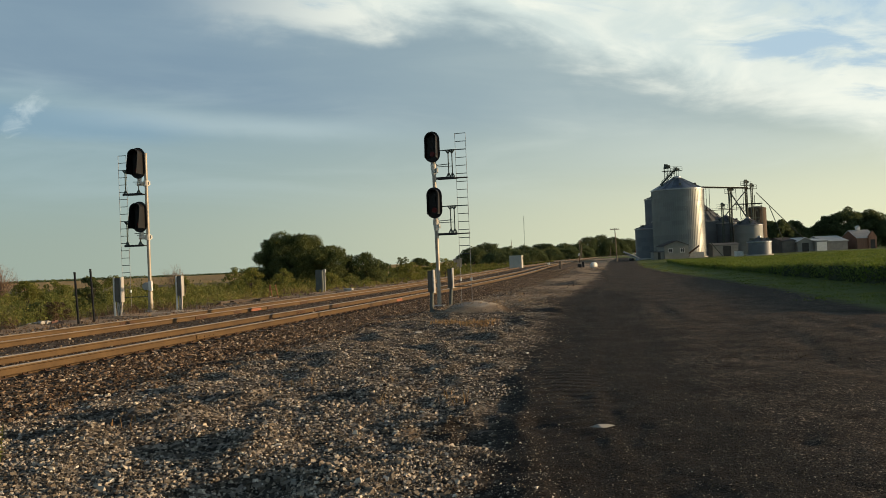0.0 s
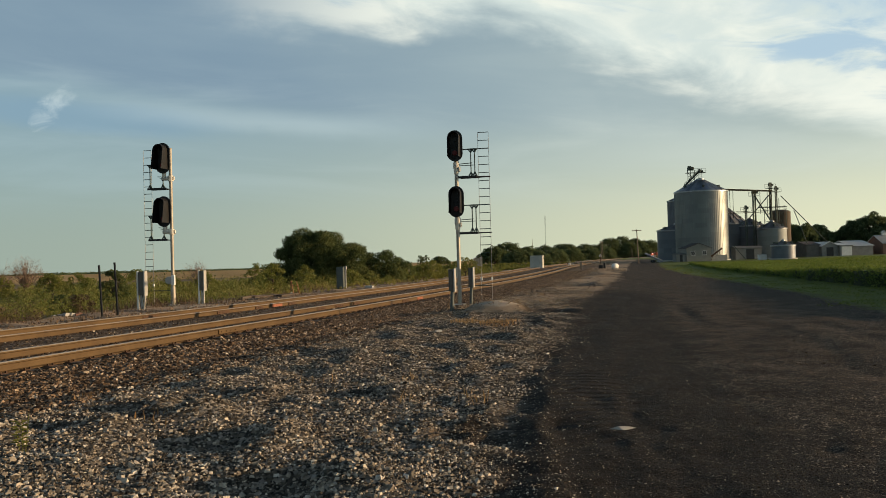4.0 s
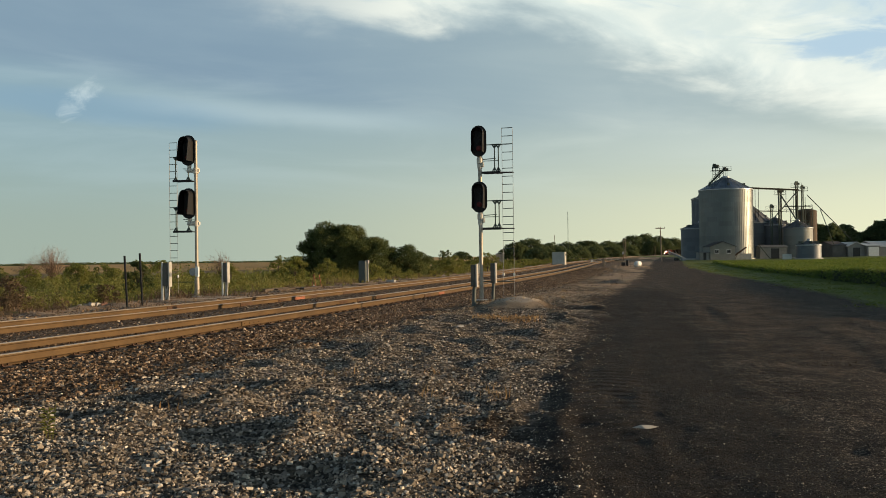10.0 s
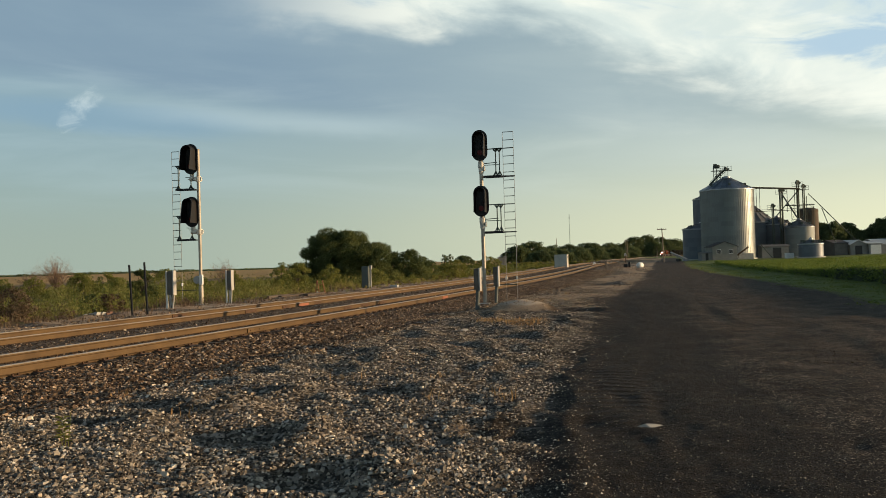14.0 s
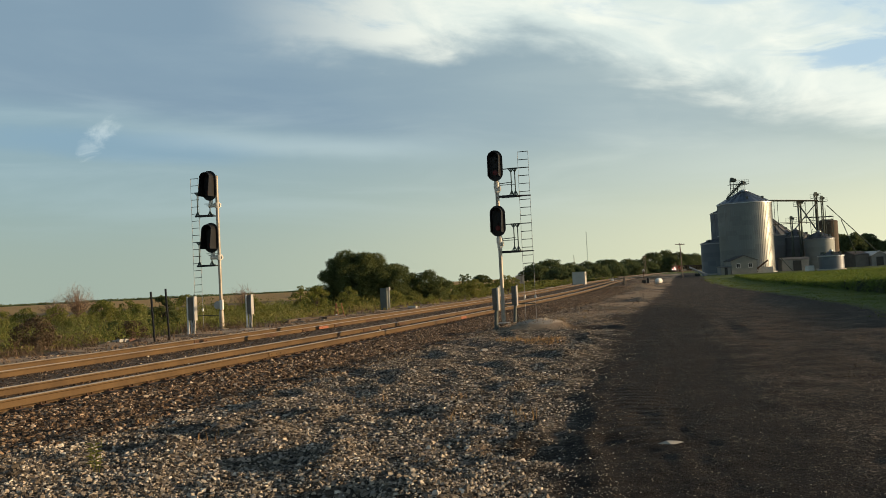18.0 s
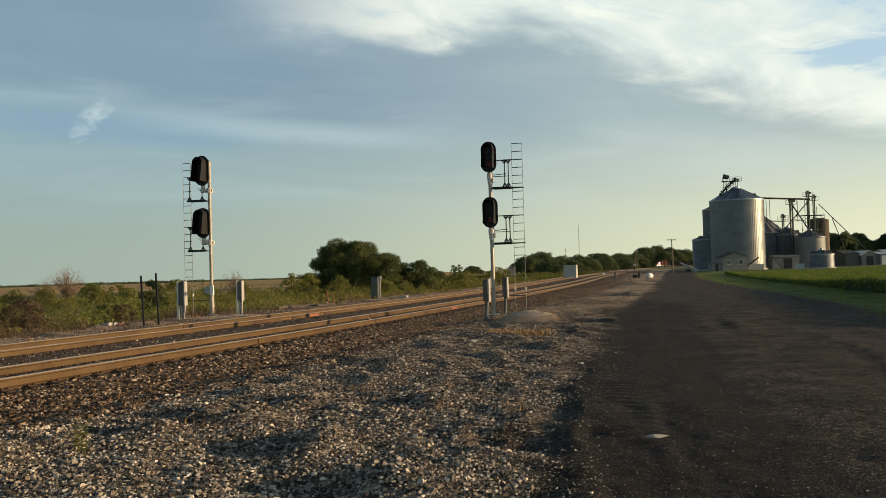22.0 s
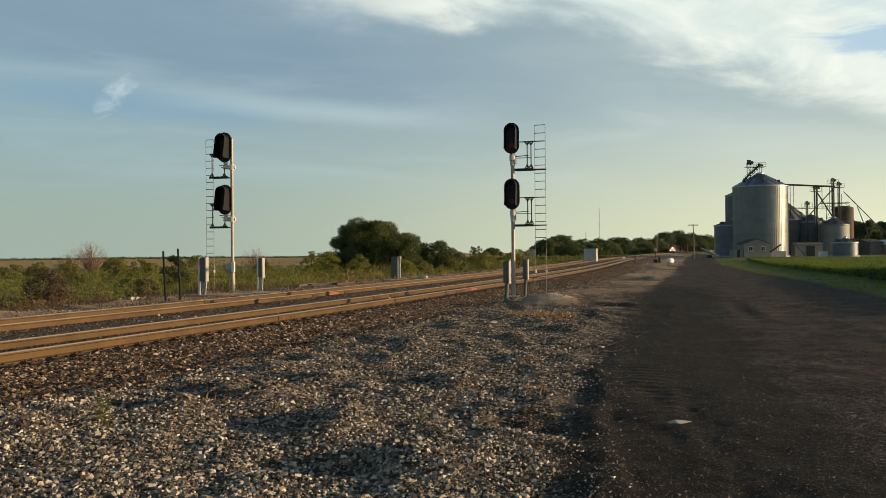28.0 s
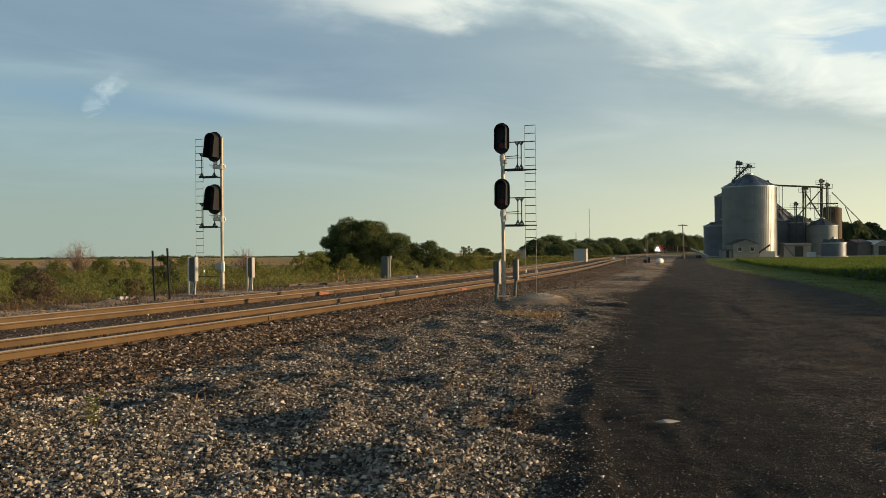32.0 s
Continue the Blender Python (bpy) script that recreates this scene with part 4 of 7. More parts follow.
def stones():
    x, y, rs = spread(172000, 4.8, 42, -36, 18, 11, 2.0)
    s, l = from_rail(x, y), x - road_left(y) + edge_wave(x, y)
    keep = (s > 2.9 + 0.7 * rs.rand(len(x))) & (l < -0.08 - 1.2 * rs.rand(len(x)) ** 3 + 0.10 * rs.randn(len(x)) + 0.5 * (value_noise(x * 0.9, y * 0.9) - 0.5))
    keep &= (bump(x, y, HEAP[0], HEAP[1] - 0.1, 1.15, 0.95) < rs.uniform(0.12, 1.2, len(x))) & (bump(x, y, 4.05, 27.4, 0.85, 1.2) < rs.uniform(0.12, 1.2, len(x))) & (bump(x, y, 0.52, 8.35, 0.42, 0.52) < rs.uniform(0.15, 1.1, len(x)))
    x, y = x[keep], y[keep]
    size = np.clip(rs.lognormal(-4.46, 0.42, len(x)) * (1.0 + 0.40 * smooth(14, 30, y)), 0.008, 0.033)
    P, near = on_land(x, y, size * rs.uniform(0.1, 0.7, len(x))), np.hypot(x, y) < 16.5
    scatter_rocks("crushed_stone", P[near], size[near], "stone", "loose pale angular crushed stone on the yard", "gravel", 3)
    scatter_rocks("yard_gravel", P[~near], size[~near] * 1.15, "stone", "pale crushed stone on the yard by the signal", "gravel", 23, True)
    x, y, rs = spread(70000, 14, 40, -24, 13, 21, 1.3)
    s, l = from_rail(x, y), x - road_left(y) + edge_wave(x, y)
    keep = (s > 3.0) & (l < -0.2 + 0.3 * rs.randn(len(x))) & (bump(x, y, HEAP[0], HEAP[1] - 0.1, 1.15, 0.95) < 0.15) & (bump(x, y, 4.05, 27.4, 0.85, 1.2) < 0.2)
    x, y = x[keep], y[keep]
    size = np.clip(rs.lognormal(-4.2, 0.35, len(x)), 0.009, 0.034)
    scatter_rocks("small_stone", on_land(x, y, size * 0.4), size, "yard_stone", "grey brown crushed stone farther along the yard", "gravel", 22, True)
    # finer chips that fill the gaps between the stones
    x, y, rs = spread(52000, 4.8, 15, -34, 10, 27, 1.5)
    s, l = from_rail(x, y), x - road_left(y)
    keep = (s > 3.0) & (l < -0.2)
    x, y = x[keep], y[keep]
    size = np.clip(rs.lognormal(-4.95, 0.30, len(x)), 0.004, 0.012)
    scatter_rocks("stone_chips", on_land(x, y, size * 0.5), size, "chip", "fine tan stone chips between the crushed stone", "gravel", 28, True)
    # clods of dry earth farther along the yard and on the road
    x, y, rs = spread(100000, 27, 125, -4, 17, 29, 1.5)
    s, l = from_rail(x, y), x - road_left(y) + edge_wave(x, y)
    keep = (s > 2.6) & (bump(x, y, 4.05, 27.4, 0.85, 1.2) < 0.25) & (l < 0.3 * rs.randn(len(x)) - 0.3) & (value_noise(x * 0.35, y * 0.2) > 0.30 * rs.rand(len(x)))
    x, y = x[keep], y[keep]
    size = np.clip(rs.lognormal(-3.50, 0.40, len(x)), 0.014, 0.075) * (0.7 + 0.5 * smooth(40, 110, y))
    scatter_rocks("earth_clods", on_land(x, y, size * 0.1), size, "tan_clod", "tan clods of dry earth along the yard", "clods", 30, True)
    x, y, rs = spread(30000, 14, 120, 2, 30, 33, 1.5)
    l = x - road_left(y) + edge_wave(x, y)
    keep = (l > 0.2) & (x < road_right(y) - 0.3) & (value_noise(x * 0.5 + 4, y * 0.16) > 0.25 + 0.4 * rs.rand(len(x)))
    x, y = x[keep], y[keep]
    size = np.clip(rs.lognormal(-4.3, 0.40, len(x)), 0.006, 0.035) * (0.8 + 0.7 * smooth(30, 110, y))
    scatter_rocks("road_clods", on_land(x, y, size * 0.05), size, "road_clod", "brown lumps of millings on the road", "clods", 34, True)
    x, y, rs = spread(15000, 40, 150, -10, 16, 15, 1.5)
    s, l = from_rail(x, y), x - road_left(y) + edge_wave(x, y)
    keep = (s > 1.2) & (l < -0.4 + 0.8 * rs.randn(len(x)))
    x, y = x[keep], y[keep]
    size = np.clip(rs.lognormal(-3.75, 0.42, len(x)), 0.015, 0.075)
    scatter_rocks("far_gravel", on_land(x, y, size * 0.2), size, "ballast", "scattered stones farther along the yard", "gravel", 8)
    # ballast is laid along the line of the track
    rs = np.random.RandomState(12)
    n = 66000
    y = 9 + 90 * rs.rand(n) ** 2.3
    s = rs.uniform(-8.5, 2.5, n) + 0.15 * rs.randn(n)
    s = np.where(rs.rand(n) < 0.62, rs.uniform(0.15, 3.75, n), s)
    k = rail_x(y + 0.5) - rail_x(y - 0.5)
    q = np.sqrt(1 + k * k)
    x, y = rail_x(y) + s / q, y - s * k / q
    off = np.min(np.abs(s[:, None] - np.array([0.0, -1.505, -4.55, -6.055])), 1)
    keep = (off > 0.10) & (x / y > -0.75) & ((np.abs(s - 0.32) > 0.27) | (rs.rand(n) < 0.35))
    x, y, s = x[keep], y[keep], s[keep]
    size = np.clip(rs.lognormal(-3.76, 0.33, len(x)), 0.016, 0.05)
    shoulder = s > 0.05
    near = shoulder & (np.hypot(x, y) < 23)
    scatter_rocks("shoulder_stone", on_land(x[near], y[near], size[near] * 0.25), size[near], "shoulder", "brown ballast stones on the sunlit shoulder", "ballast", 5)
    far = shoulder & ~near
    scatter_rocks("far_shoulder_stone", on_land(x[far], y[far], size[far] * 0.3), size[far] * 1.1, "shoulder", "brown ballast stones farther along the shoulder", "ballast", 25, True)
    scatter_rocks("ballast_stone", on_land(x[~shoulder], y[~shoulder], size[~shoulder] * 0.5), size[~shoulder] * 0.72, "ballast", "dark grey brown ballast stones between the rails", "ballast", 4)
    # rubble strip beyond the far track
    rs = np.random.RandomState(14)
    y = 18 + 60 * rs.rand(4200) ** 1.5
    s = rs.uniform(-10.8, -7.4, len(y))
    x = rail_x(y) + s * 1.02
    keep = x / y > -0.75
    x, y = x[keep], y[keep]
    size = np.clip(rs.lognormal(-3.95, 0.45, len(x)), 0.010, 0.05)
    scatter_rocks("rubble", on_land(x, y, size * 0.3), size, "clod", "brown clods and stones beside the far track", "rubble", 9)
    # fine gravel that thins out from the yard into the road
    x, y, rs = spread(60000, 4.8, 30, -4, 16, 19, 1.8)
    l = x - road_left(y) + edge_wave(x, y)
    keep = (l > -0.9) & (l < 0.6) & (bump(x, y, 4.05, 27.4, 0.85, 1.2) < 0.25) & (rs.rand(len(x)) < 0.8 * smooth(0.40, -0.45, l) * (0.4 + value_noise(x * 2.5, y * 2.5)) + 0.16 * bump(x - road_left(y), y * 0, 0.36, 0, 0.12, 1.0) + 0.012)
    x, y = x[keep], y[keep]
    size = np.clip(rs.lognormal(-4.75, 0.40, len(x)), 0.005, 0.020)
    scatter_rocks("edge_gravel", on_land(x, y, size * 0.3), size, "stone", "fine gravel thinning out onto the road", "gravel", 10, True)
    x, y, rs = spread(84000, 4.8, 36, -10, 32, 13, 1.7)
    l = x - road_left(y)
    keep = (l > -0.2) & (x < road_right(y))
    x, y = x[keep], y[keep]
    size = np.clip(rs.lognormal(-5.18, 0.42, len(x)), 0.003, 0.015)
    scatter_rocks("road_grit", on_land(x, y, size * 0.2), size, "pebble", "small loose stones on the dark road", "gravel", 6, True)


stones()


# ---- tracks ----
GAUGE = 1.505                     # between the middles of the two heads
OFFSETS = (0.0, -GAUGE, -4.55, -4.55 - GAUGE)


def side_point(y, s):
    """A point s to the right of the near rail, square to the track, at about y."""
    k = float(rail_x(y + 0.5) - rail_x(y - 0.5))
    q = math.sqrt(1 + k * k)
    return float(rail_x(y)) + s / q, y - s * k / q


RAIL_SECTION = ((-0.07, 0.0), (-0.07, 0.012), (-0.012, 0.03), (-0.009, 0.125), (-0.036, 0.14), (-0.036, 0.162), (-0.028, 0.18),
                (0.028, 0.18), (0.036, 0.162), (0.036, 0.14), (0.009, 0.125), (0.012, 0.03), (0.07, 0.012), (0.07, 0.0))


# rail joints and plain dark bars; the orange at 33.3 stands for a reflection
RAIL_BARS = (((0.0, 21.6, "rail", 0.45), (0.0, 35.6, "iron", 0.45), (-GAUGE, 30.6, "iron", 0.35), (-GAUGE, 32.2, "iron", 0.4), (-GAUGE, 34.0, "iron", 0.35), (0.0, 37.6, "rust_frame", 0.4)),
          ((-4.55, 29.2, "iron", 0.4), (-4.55, 31.8, "iron", 0.3), (-4.55, 33.3, "rust_frame", 0.45), (-4.55, 34.6, "iron", 0.3), (-4.55 - GAUGE, 27.2, "iron", 0.4), (-4.55, 38.0, "iron", 0.4)))


def build_tracks():
    ys = np.concatenate([np.arange(-60, 60, 3.0), np.arange(60, 300, 10), np.arange(300, 1050, 20)])
    n = len(RAIL_SECTION)
    tie = Mesh().box(-1.3, 1.3, -0.115, 0.115, -0.14, 0.012, bevel=0.012).data("tie", [MAT["tie"]])
    plate = Mesh().box(-0.18, 0.18, -0.095, 0.095, 0.0, 0.018)
    for s in (-0.13, 0.13):
        for w in (-0.06, 0.06):
            plate.box(s - 0.014, s + 0.014, w - 0.014, w + 0.014, 0.018, 0.045)
    plate = plate.data("tie_plate", [MAT["iron"]])
    for k, (a, b) in enumerate(((0, 1), (2, 3))):
        tr = thing("railway_track", ("rusty rails on ties, the track beside the gravel yard", "rusty rails on ties, the track beside the weeds")[k], "railway track", kind="structure")
        for o in (OFFSETS[a], OFFSETS[b]):
            m = Mesh()
            for y in ys:
                x0, y0 = side_point(y, o)
                k1 = float(rail_x(y + 0.5) - rail_x(y - 0.5))
                q = math.sqrt(1 + k1 * k1)
                zt = float(rail_top(y)) - 0.18
                m.v += [(x0 + u / q, y0 - u * k1 / q, zt + v) for u, v in RAIL_SECTION]
            for i in range(len(ys) - 1):
                for j in range(n):
                    m.f.append((i * n + j, i * n + (j + 1) % n, (i + 1) * n + (j + 1) % n, (i + 1) * n + j))
                    m.m.append(1 if 5 <= j <= 7 else 0)
            m.f = [tuple(reversed(f)) for f in m.f]
            rail = part("rail", m, ("rail", "rail_head"), tr)
        mid = (OFFSETS[a] + OFFSETS[b]) / 2
        count = 0
        rest, y = Mesh(), -12.0
        while y < 330:
            x0, y0 = side_point(y, mid)
            turn = -math.atan(float(rail_x(y + 0.5) - rail_x(y - 0.5)))
            zt = float(rail_top(y)) - 0.18
            mt = Matrix.Translation((x0, y0, zt - 0.012)) @ Matrix.Rotation(turn + random.uniform(-0.01, 0.01), 4, "Z")
            if 6 < y < 75:
                ob = new("tie", tie)
                ob.parent = tr
                ob.matrix_basis = mt
                if y < 46:
                    for o in (OFFSETS[a], OFFSETS[b]):
                        p = new("tie_plate", plate)
                        p.parent = ob
                        p.matrix_basis = Matrix.Translation((o - mid, 0, 0.012 - 0.006))
            else:
                bx = Mesh().box(-1.3, 1.3, -0.115, 0.115, -0.14, 0.012)
                rest.add([mt @ Vector(q) for q in bx.v], bx.f)
            y += 0.52
        for o, yj, mat, half in RAIL_BARS[k]:
            xj, yj = side_point(yj, o)
            turn = -math.atan(float(rail_x(yj + 0.5) - rail_x(yj - 0.5)))
            zt = float(rail_top(yj)) - 0.18
            jb = Mesh().box(0.012, 0.034, -half, half, 0.035, 0.135, bevel=0.004).box(-0.034, -0.012, -half, half, 0.035, 0.135, bevel=0.004)
            for q in range(4):
                jb.tube((0.034, half * (q - 1.5) * 0.5, 0.085), (0.05, half * (q - 1.5) * 0.5, 0.085), 0.016, n=6)
            ob = part("joint_bar", jb, mat, tr)
            ob.matrix_basis = Matrix.Translation((xj, yj, zt)) @ Matrix.Rotation(turn, 4, "Z")
        ob = part("far_ties", rest, "tie", tr)
        ob["kind"] = "stuff"


build_tracks()

# ---- signals ----
TRACK_TURN = -16.0                # degrees: things square to the track near the camera


def stadium(w, h, n=12):
    """Outline (x, z) of an upright oval with straight sides, about its middle."""
    r = w / 2
    top = [(r * math.cos(math.pi * i / n), h / 2 - r + r * math.sin(math.pi * i / n)) for i in range(n + 1)]
    return top + [(-x, -z) for x, z in top]


def signal_head(parent, x, y, z, size=1.0, turn=0.0):
    """Oval backplate with a long tapered hood, facing -y."""
    head = new("signal_head", Mesh().prism(stadium(0.60, 1.20), -0.015, 0.02).data("signal_head", [MAT["black"]]))
    head.parent, head["label"] = parent, "black oval signal head with a hood"
    head.matrix_basis = pose(x, y, z, 0, 0, turn) @ Matrix.Scale(size, 4)
    part("lamp_case", Mesh().prism(stadium(0.36, 0.95), 0.02, 0.24), "black", head)
    # hood: a tunnel round both lamps, deeper at the top, open below and in front
    m, n, r, hb = Mesh(), 14, 0.215, 0.40
    path = [(r, -hb - 0.05)] + [(r * math.cos(math.pi * i / n), hb - r + 0.12 + r * math.sin(math.pi * i / n)) for i in range(n + 1)] + [(-r, -hb - 0.05)]
    k = len(path)
    for px, pz in path:
        d = 0.55 - 0.16 * (pz + hb + 0.05) / (2 * hb)
        for q in (1.0, 0.93):
            m.v += [(px * q, -0.015, pz * q), (px * q, -d, pz * q)]
    for i in range(k - 1):
        a, b = i * 4, (i + 1) * 4
        m.f += [(a, b, b + 1, a + 1), (a + 2, a + 3, b + 3, b + 2), (a + 1, b + 1, b + 3, a + 3)]
        m.m += [0, 0, 0]
    part("hood", m, "hood", head)
    for dz, mat in ((0.24, "black"), (-0.02, "black"), (-0.28, "red_lens")):
        part("lens", Mesh().tube((0, -0.016, dz), (0, -0.05, dz), 0.10, 0.095, 16), mat, head)
    return head


def ladder(parent, x0, x1, y, z0, z1, step, rung=0.014):
    lad = part("ladder", Mesh().bar((x0, y, 0.05), (x0, y, z1), 0.014, 0.012).bar((x1, y, 0.05), (x1, y, z1), 0.014, 0.012), "alu", parent, "thin steel ladder")
    for x in (x0, x1):
        part("foot_clip", Mesh().box(x - 0.03, x + 0.03, y - 0.04, y + 0.03, 0.86, 0.98), "white", lad)
    z = z1
    one = Mesh().tube((x0, 0, 0), (x1, 0, 0), rung, n=6).data("rung", [MAT["steel"]])
    while z > z0:
        ob = new("rung", one)
        ob.parent = lad
        ob.matrix_basis = pose(0, y, z)
        z -= step
    return lad


def platform(parent, x0, x1, z, rail):
    """A grating stand at z with a small guard frame, between the post and the ladder."""
    xd = 0.80 if x0 >= 0 else x1
    m = Mesh().box(x0, xd, 0.02, 0.50, z - 0.035, z, bevel=0.008)
    m.box(x0, xd, 0.0, 0.03, z - 0.06, z + 0.03)
    if x0 >= 0:
        m.bar((xd, 0.10, z - 0.01), (x1, 0.28, z - 0.01), 0.04, 0.04).bar((xd, 0.40, z - 0.01), (x1, 0.34, z - 0.01), 0.04, 0.04)
    deck = part("platform", m, "black", parent, "dark steel grating stand")
    g, xm = Mesh(), rail
    for d in ((-0.05, 0.10) if x0 >= 0 else (-0.36, 0.26)):
        g.bar((xm + d, 0.1, z), (xm + d, 0.1, z + 1.04), 0.034, 0.034)
        g.bar((xm + d - 0.09, 0.1, z + 0.02), (xm + d, 0.1, z + 0.18), 0.045, 0.04).bar((xm + d + 0.08, 0.1, z + 0.02), (xm + d, 0.1, z + 0.18), 0.045, 0.04)
        g.bar((xm + d - 0.10, 0.1, z + 1.06), (xm + d, 0.1, z + 0.93), 0.045, 0.04).bar((xm + d + 0.09, 0.1, z + 1.06), (xm + d, 0.1, z + 0.93), 0.045, 0.04)
        g.box(xm + d - 0.11, xm + d + 0.11, 0.04, 0.16, z + 1.04, z + 1.08)
    end = x1 if x0 >= 0 else x0
    near = 0.05 if x0 >= 0 else -0.05
    g.bar((near * 5, 0.1, z + 1.06), (end, 0.1, z + 1.06), 0.035, 0.035)
    g.bar((near, 0.08, z + 0.50), (xm, 0.1, z + 0.53), 0.028, 0.028).bar((near, 0.08, z + 0.44), (xm + 0.1, 0.1, z + 0.44), 0.024, 0.024)
    part("guard_frame", g, "steel", parent)
    return deck


def signal(at, turn, height, heads, side, plats, lad, offset, label):
    sig = thing("railway_signal", label, "railway signal", at, turn, "railway signals")
    part("footing", Mesh().box(-0.22, 0.22, -0.22, 0.22, -0.3, 0.05 if offset else -0.02, bevel=0.03), "concrete", sig)
    part("mast", Mesh().tube((0, 0, 0), (0, 0, height), 0.075, n=16).tube((0, 0, 0.06), (0, 0, 0.85), 0.12 if offset else 0.08, 0.10 if offset else 0.077, 16), "zinc", sig, "silver painted mast", smooth=False)
    part("mast_cap", Mesh().lathe([(0.085, height), (0.085, height + 0.03), (0.0, height + 0.07)], 14), "zinc", sig)
    for z in heads:
        signal_head(sig, offset, -0.16 if offset == 0 else -0.12, z, 1.13 if offset else 1.0, 0.0 if offset else 4.0)
        if offset:
            b = Mesh().tube((offset, -0.02, z - 0.88), (offset, -0.02, z - 0.60), 0.085, 0.10, 12).tube((offset - 0.10, -0.02, z - 0.90), (0, 0, z - 0.90), 0.085, n=12)
            b.tube((0, 0, z - 1.02), (0, 0, z - 0.78), 0.125, n=14).box(0.08, 0.17, -0.05, 0.05, z - 0.98, z - 0.82, bevel=0.01)
        else:
            b = Mesh().lathe([(0.078, z - 1.08), (0.10, z - 1.02), (0.105, z - 0.86), (0.125, z - 0.84), (0.125, z - 0.66), (0.10, z - 0.62), (0.10, z - 0.52)], 14)
            b.box(0.09, 0.15, -0.08, 0.08, z - 0.98, z - 0.80, bevel=0.015)
        part("bracket", b, "bracket", sig)
    for z in plats:
        platform(sig, *side, z, lad[0] + (-0.20 if side[0] >= 0 else 0.78))
    ladder(sig, lad[0], lad[1], 0.30, lad[2], lad[3], lad[4])
    part("ladder_stay", Mesh().bar((0, 0.05, 0.66), (lad[0] if lad[0] < 0 else lad[1], 0.3, 0.66), 0.035, 0.035), "steel", sig)
    return sig


sr = signal((1.48, 33.7, 0.0), TRACK_TURN, 6.15, (6.06, 3.91), (0.06, 1.25), (4.87, 2.71), (0.81, 1.23, 1.9, 6.58, 0.311), 0.0,
            "tall silver two-head railway signal with a ladder on the gravel side")
sl = signal((-10.95, 38.9, 0.0), TRACK_TURN + 4, 6.92, (6.52, 4.16), (-1.14, -0.22), (5.2, 2.93), (-1.46, -1.08, 1.7, 6.95, 0.325), -0.30,
            "tall silver two-head railway signal beside the weeds")
part("meter_can", Mesh().tube((-0.12, 0.02, 1.12), (-0.12, -0.16, 1.12), 0.17, n=18), "grey_box", sl, "round grey meter")
part("conduit_box", Mesh().box(0.02, 0.17, -0.2, -0.08, 0.9, 1.35, bevel=0.01), "white", sl)


def junction_box(at, turn, h, w, top, label):
    t = thing("junction_box", label, "junction box", at, turn, "junction boxes")
    part("case", Mesh().box(-w / 2, w / 2, -0.085, 0.085, h, top, bevel=0.015), "dark_box", t, "weathered brown box")
    part("door", Mesh().box(-w / 2 + 0.03, w / 2 - 0.03, -0.105, -0.085, h + 0.04, top - 0.04), "dark_box", t)
    part("side_cover", Mesh().box(w / 2, w / 2 + 0.05, -0.12, 0.10, h - 0.02, top + 0.02, bevel=0.008), "alu", t, "pale metal cover")
    if "beyond" in label:
        part("side_post", Mesh().box(-w / 2 - 0.10, -w / 2 - 0.045, -0.04, 0.04, -0.2, top + 0.02, bevel=0.008), "white", t, "pale upright post")
        part("cable_pipe", Mesh().tube((-0.10, 0, -0.2), (0.05, 0, h), 0.022, n=8).tube((0.12, 0, -0.2), (-0.04, 0, h), 0.022, n=8), "alu", t)
        for x in (-w / 2 + 0.04, w / 2 - 0.02):
            part("leg", Mesh().tube((x * 0.5, 0, -0.2), (x, 0.02, h), 0.026, n=8), "alu", t)
    else:
        part("leg", Mesh().tube((-0.035, 0.02, -0.2), (0.02, 0.02, h), 0.062, n=12), "cab_grey", t, "thick grey pipe")
    part("cable_pipe", Mesh().tube((w * 0.1, 0.06, -0.2), (w * 0.3, 0.03, h), 0.022, n=8).tube((-w * 0.2, 0.05, -0.2), (0, 0.0, h), 0.02, n=8), "steel", t)
    return t


junction_box((1.0, 28.4, 0.0), TRACK_TURN, 0.66, 0.165, 1.37, "brown upright junction box on a pipe in the gravel")
junction_box((1.92, 33.6, 0.0), TRACK_TURN, 0.62, 0.165, 1.36, "brown upright junction box beside the signal mast")
junction_box((-10.93, 34.6, 0.0), TRACK_TURN, 0.62, 0.255, 1.55, "brown and white junction box on legs beyond the tracks")
junction_box((-9.56, 38.5, 0.0), TRACK_TURN, 0.65, 0.19, 1.5, "narrow white-edged junction box on legs beyond the tracks")

for x, y, top, lean in ((-11.15, 30.9, 1.80, 0.09), (-10.82, 31.5, 1.88, 0.09)):
    m = Mesh().bar((0, 0, -0.3), (-lean, 0, top), 0.06, 0.05).bar((0, 0.03, -0.3), (-lean, 0.03, top), 0.015, 0.06)
    solid("steel_post", m, "black", "plain dark steel post in the ground", "post", (x, y, ground_z(x, y)), group="dark posts")

cb = thing("signal_cabinet", "upright grey metal signal cabinet beside the far track", "cabinet", (-5.0, 55.2, 0.0), TRACK_TURN)
part("body", Mesh().box(-0.27, 0.2, -0.25, 0.25, -0.1, 1.46, bevel=0.02), "cab_grey", cb)
part("door", Mesh().box(-0.24, 0.17, -0.275, -0.25, 0.06, 1.40), "cab_grey", cb)
part("handle", Mesh().box(0.10, 0.13, -0.30, -0.275, 0.70, 0.86), "steel", cb)
# pale upright added where the cabinet's side catches the sun
part("side_pipe", Mesh().tube((0.26, 0, -0.1), (0.26, 0, 1.3), 0.04, n=10).box(0.19, 0.33, -0.08, 0.08, 1.28, 1.50, bevel=0.015), "grey_box", cb, "pale grey upright for the lit side")

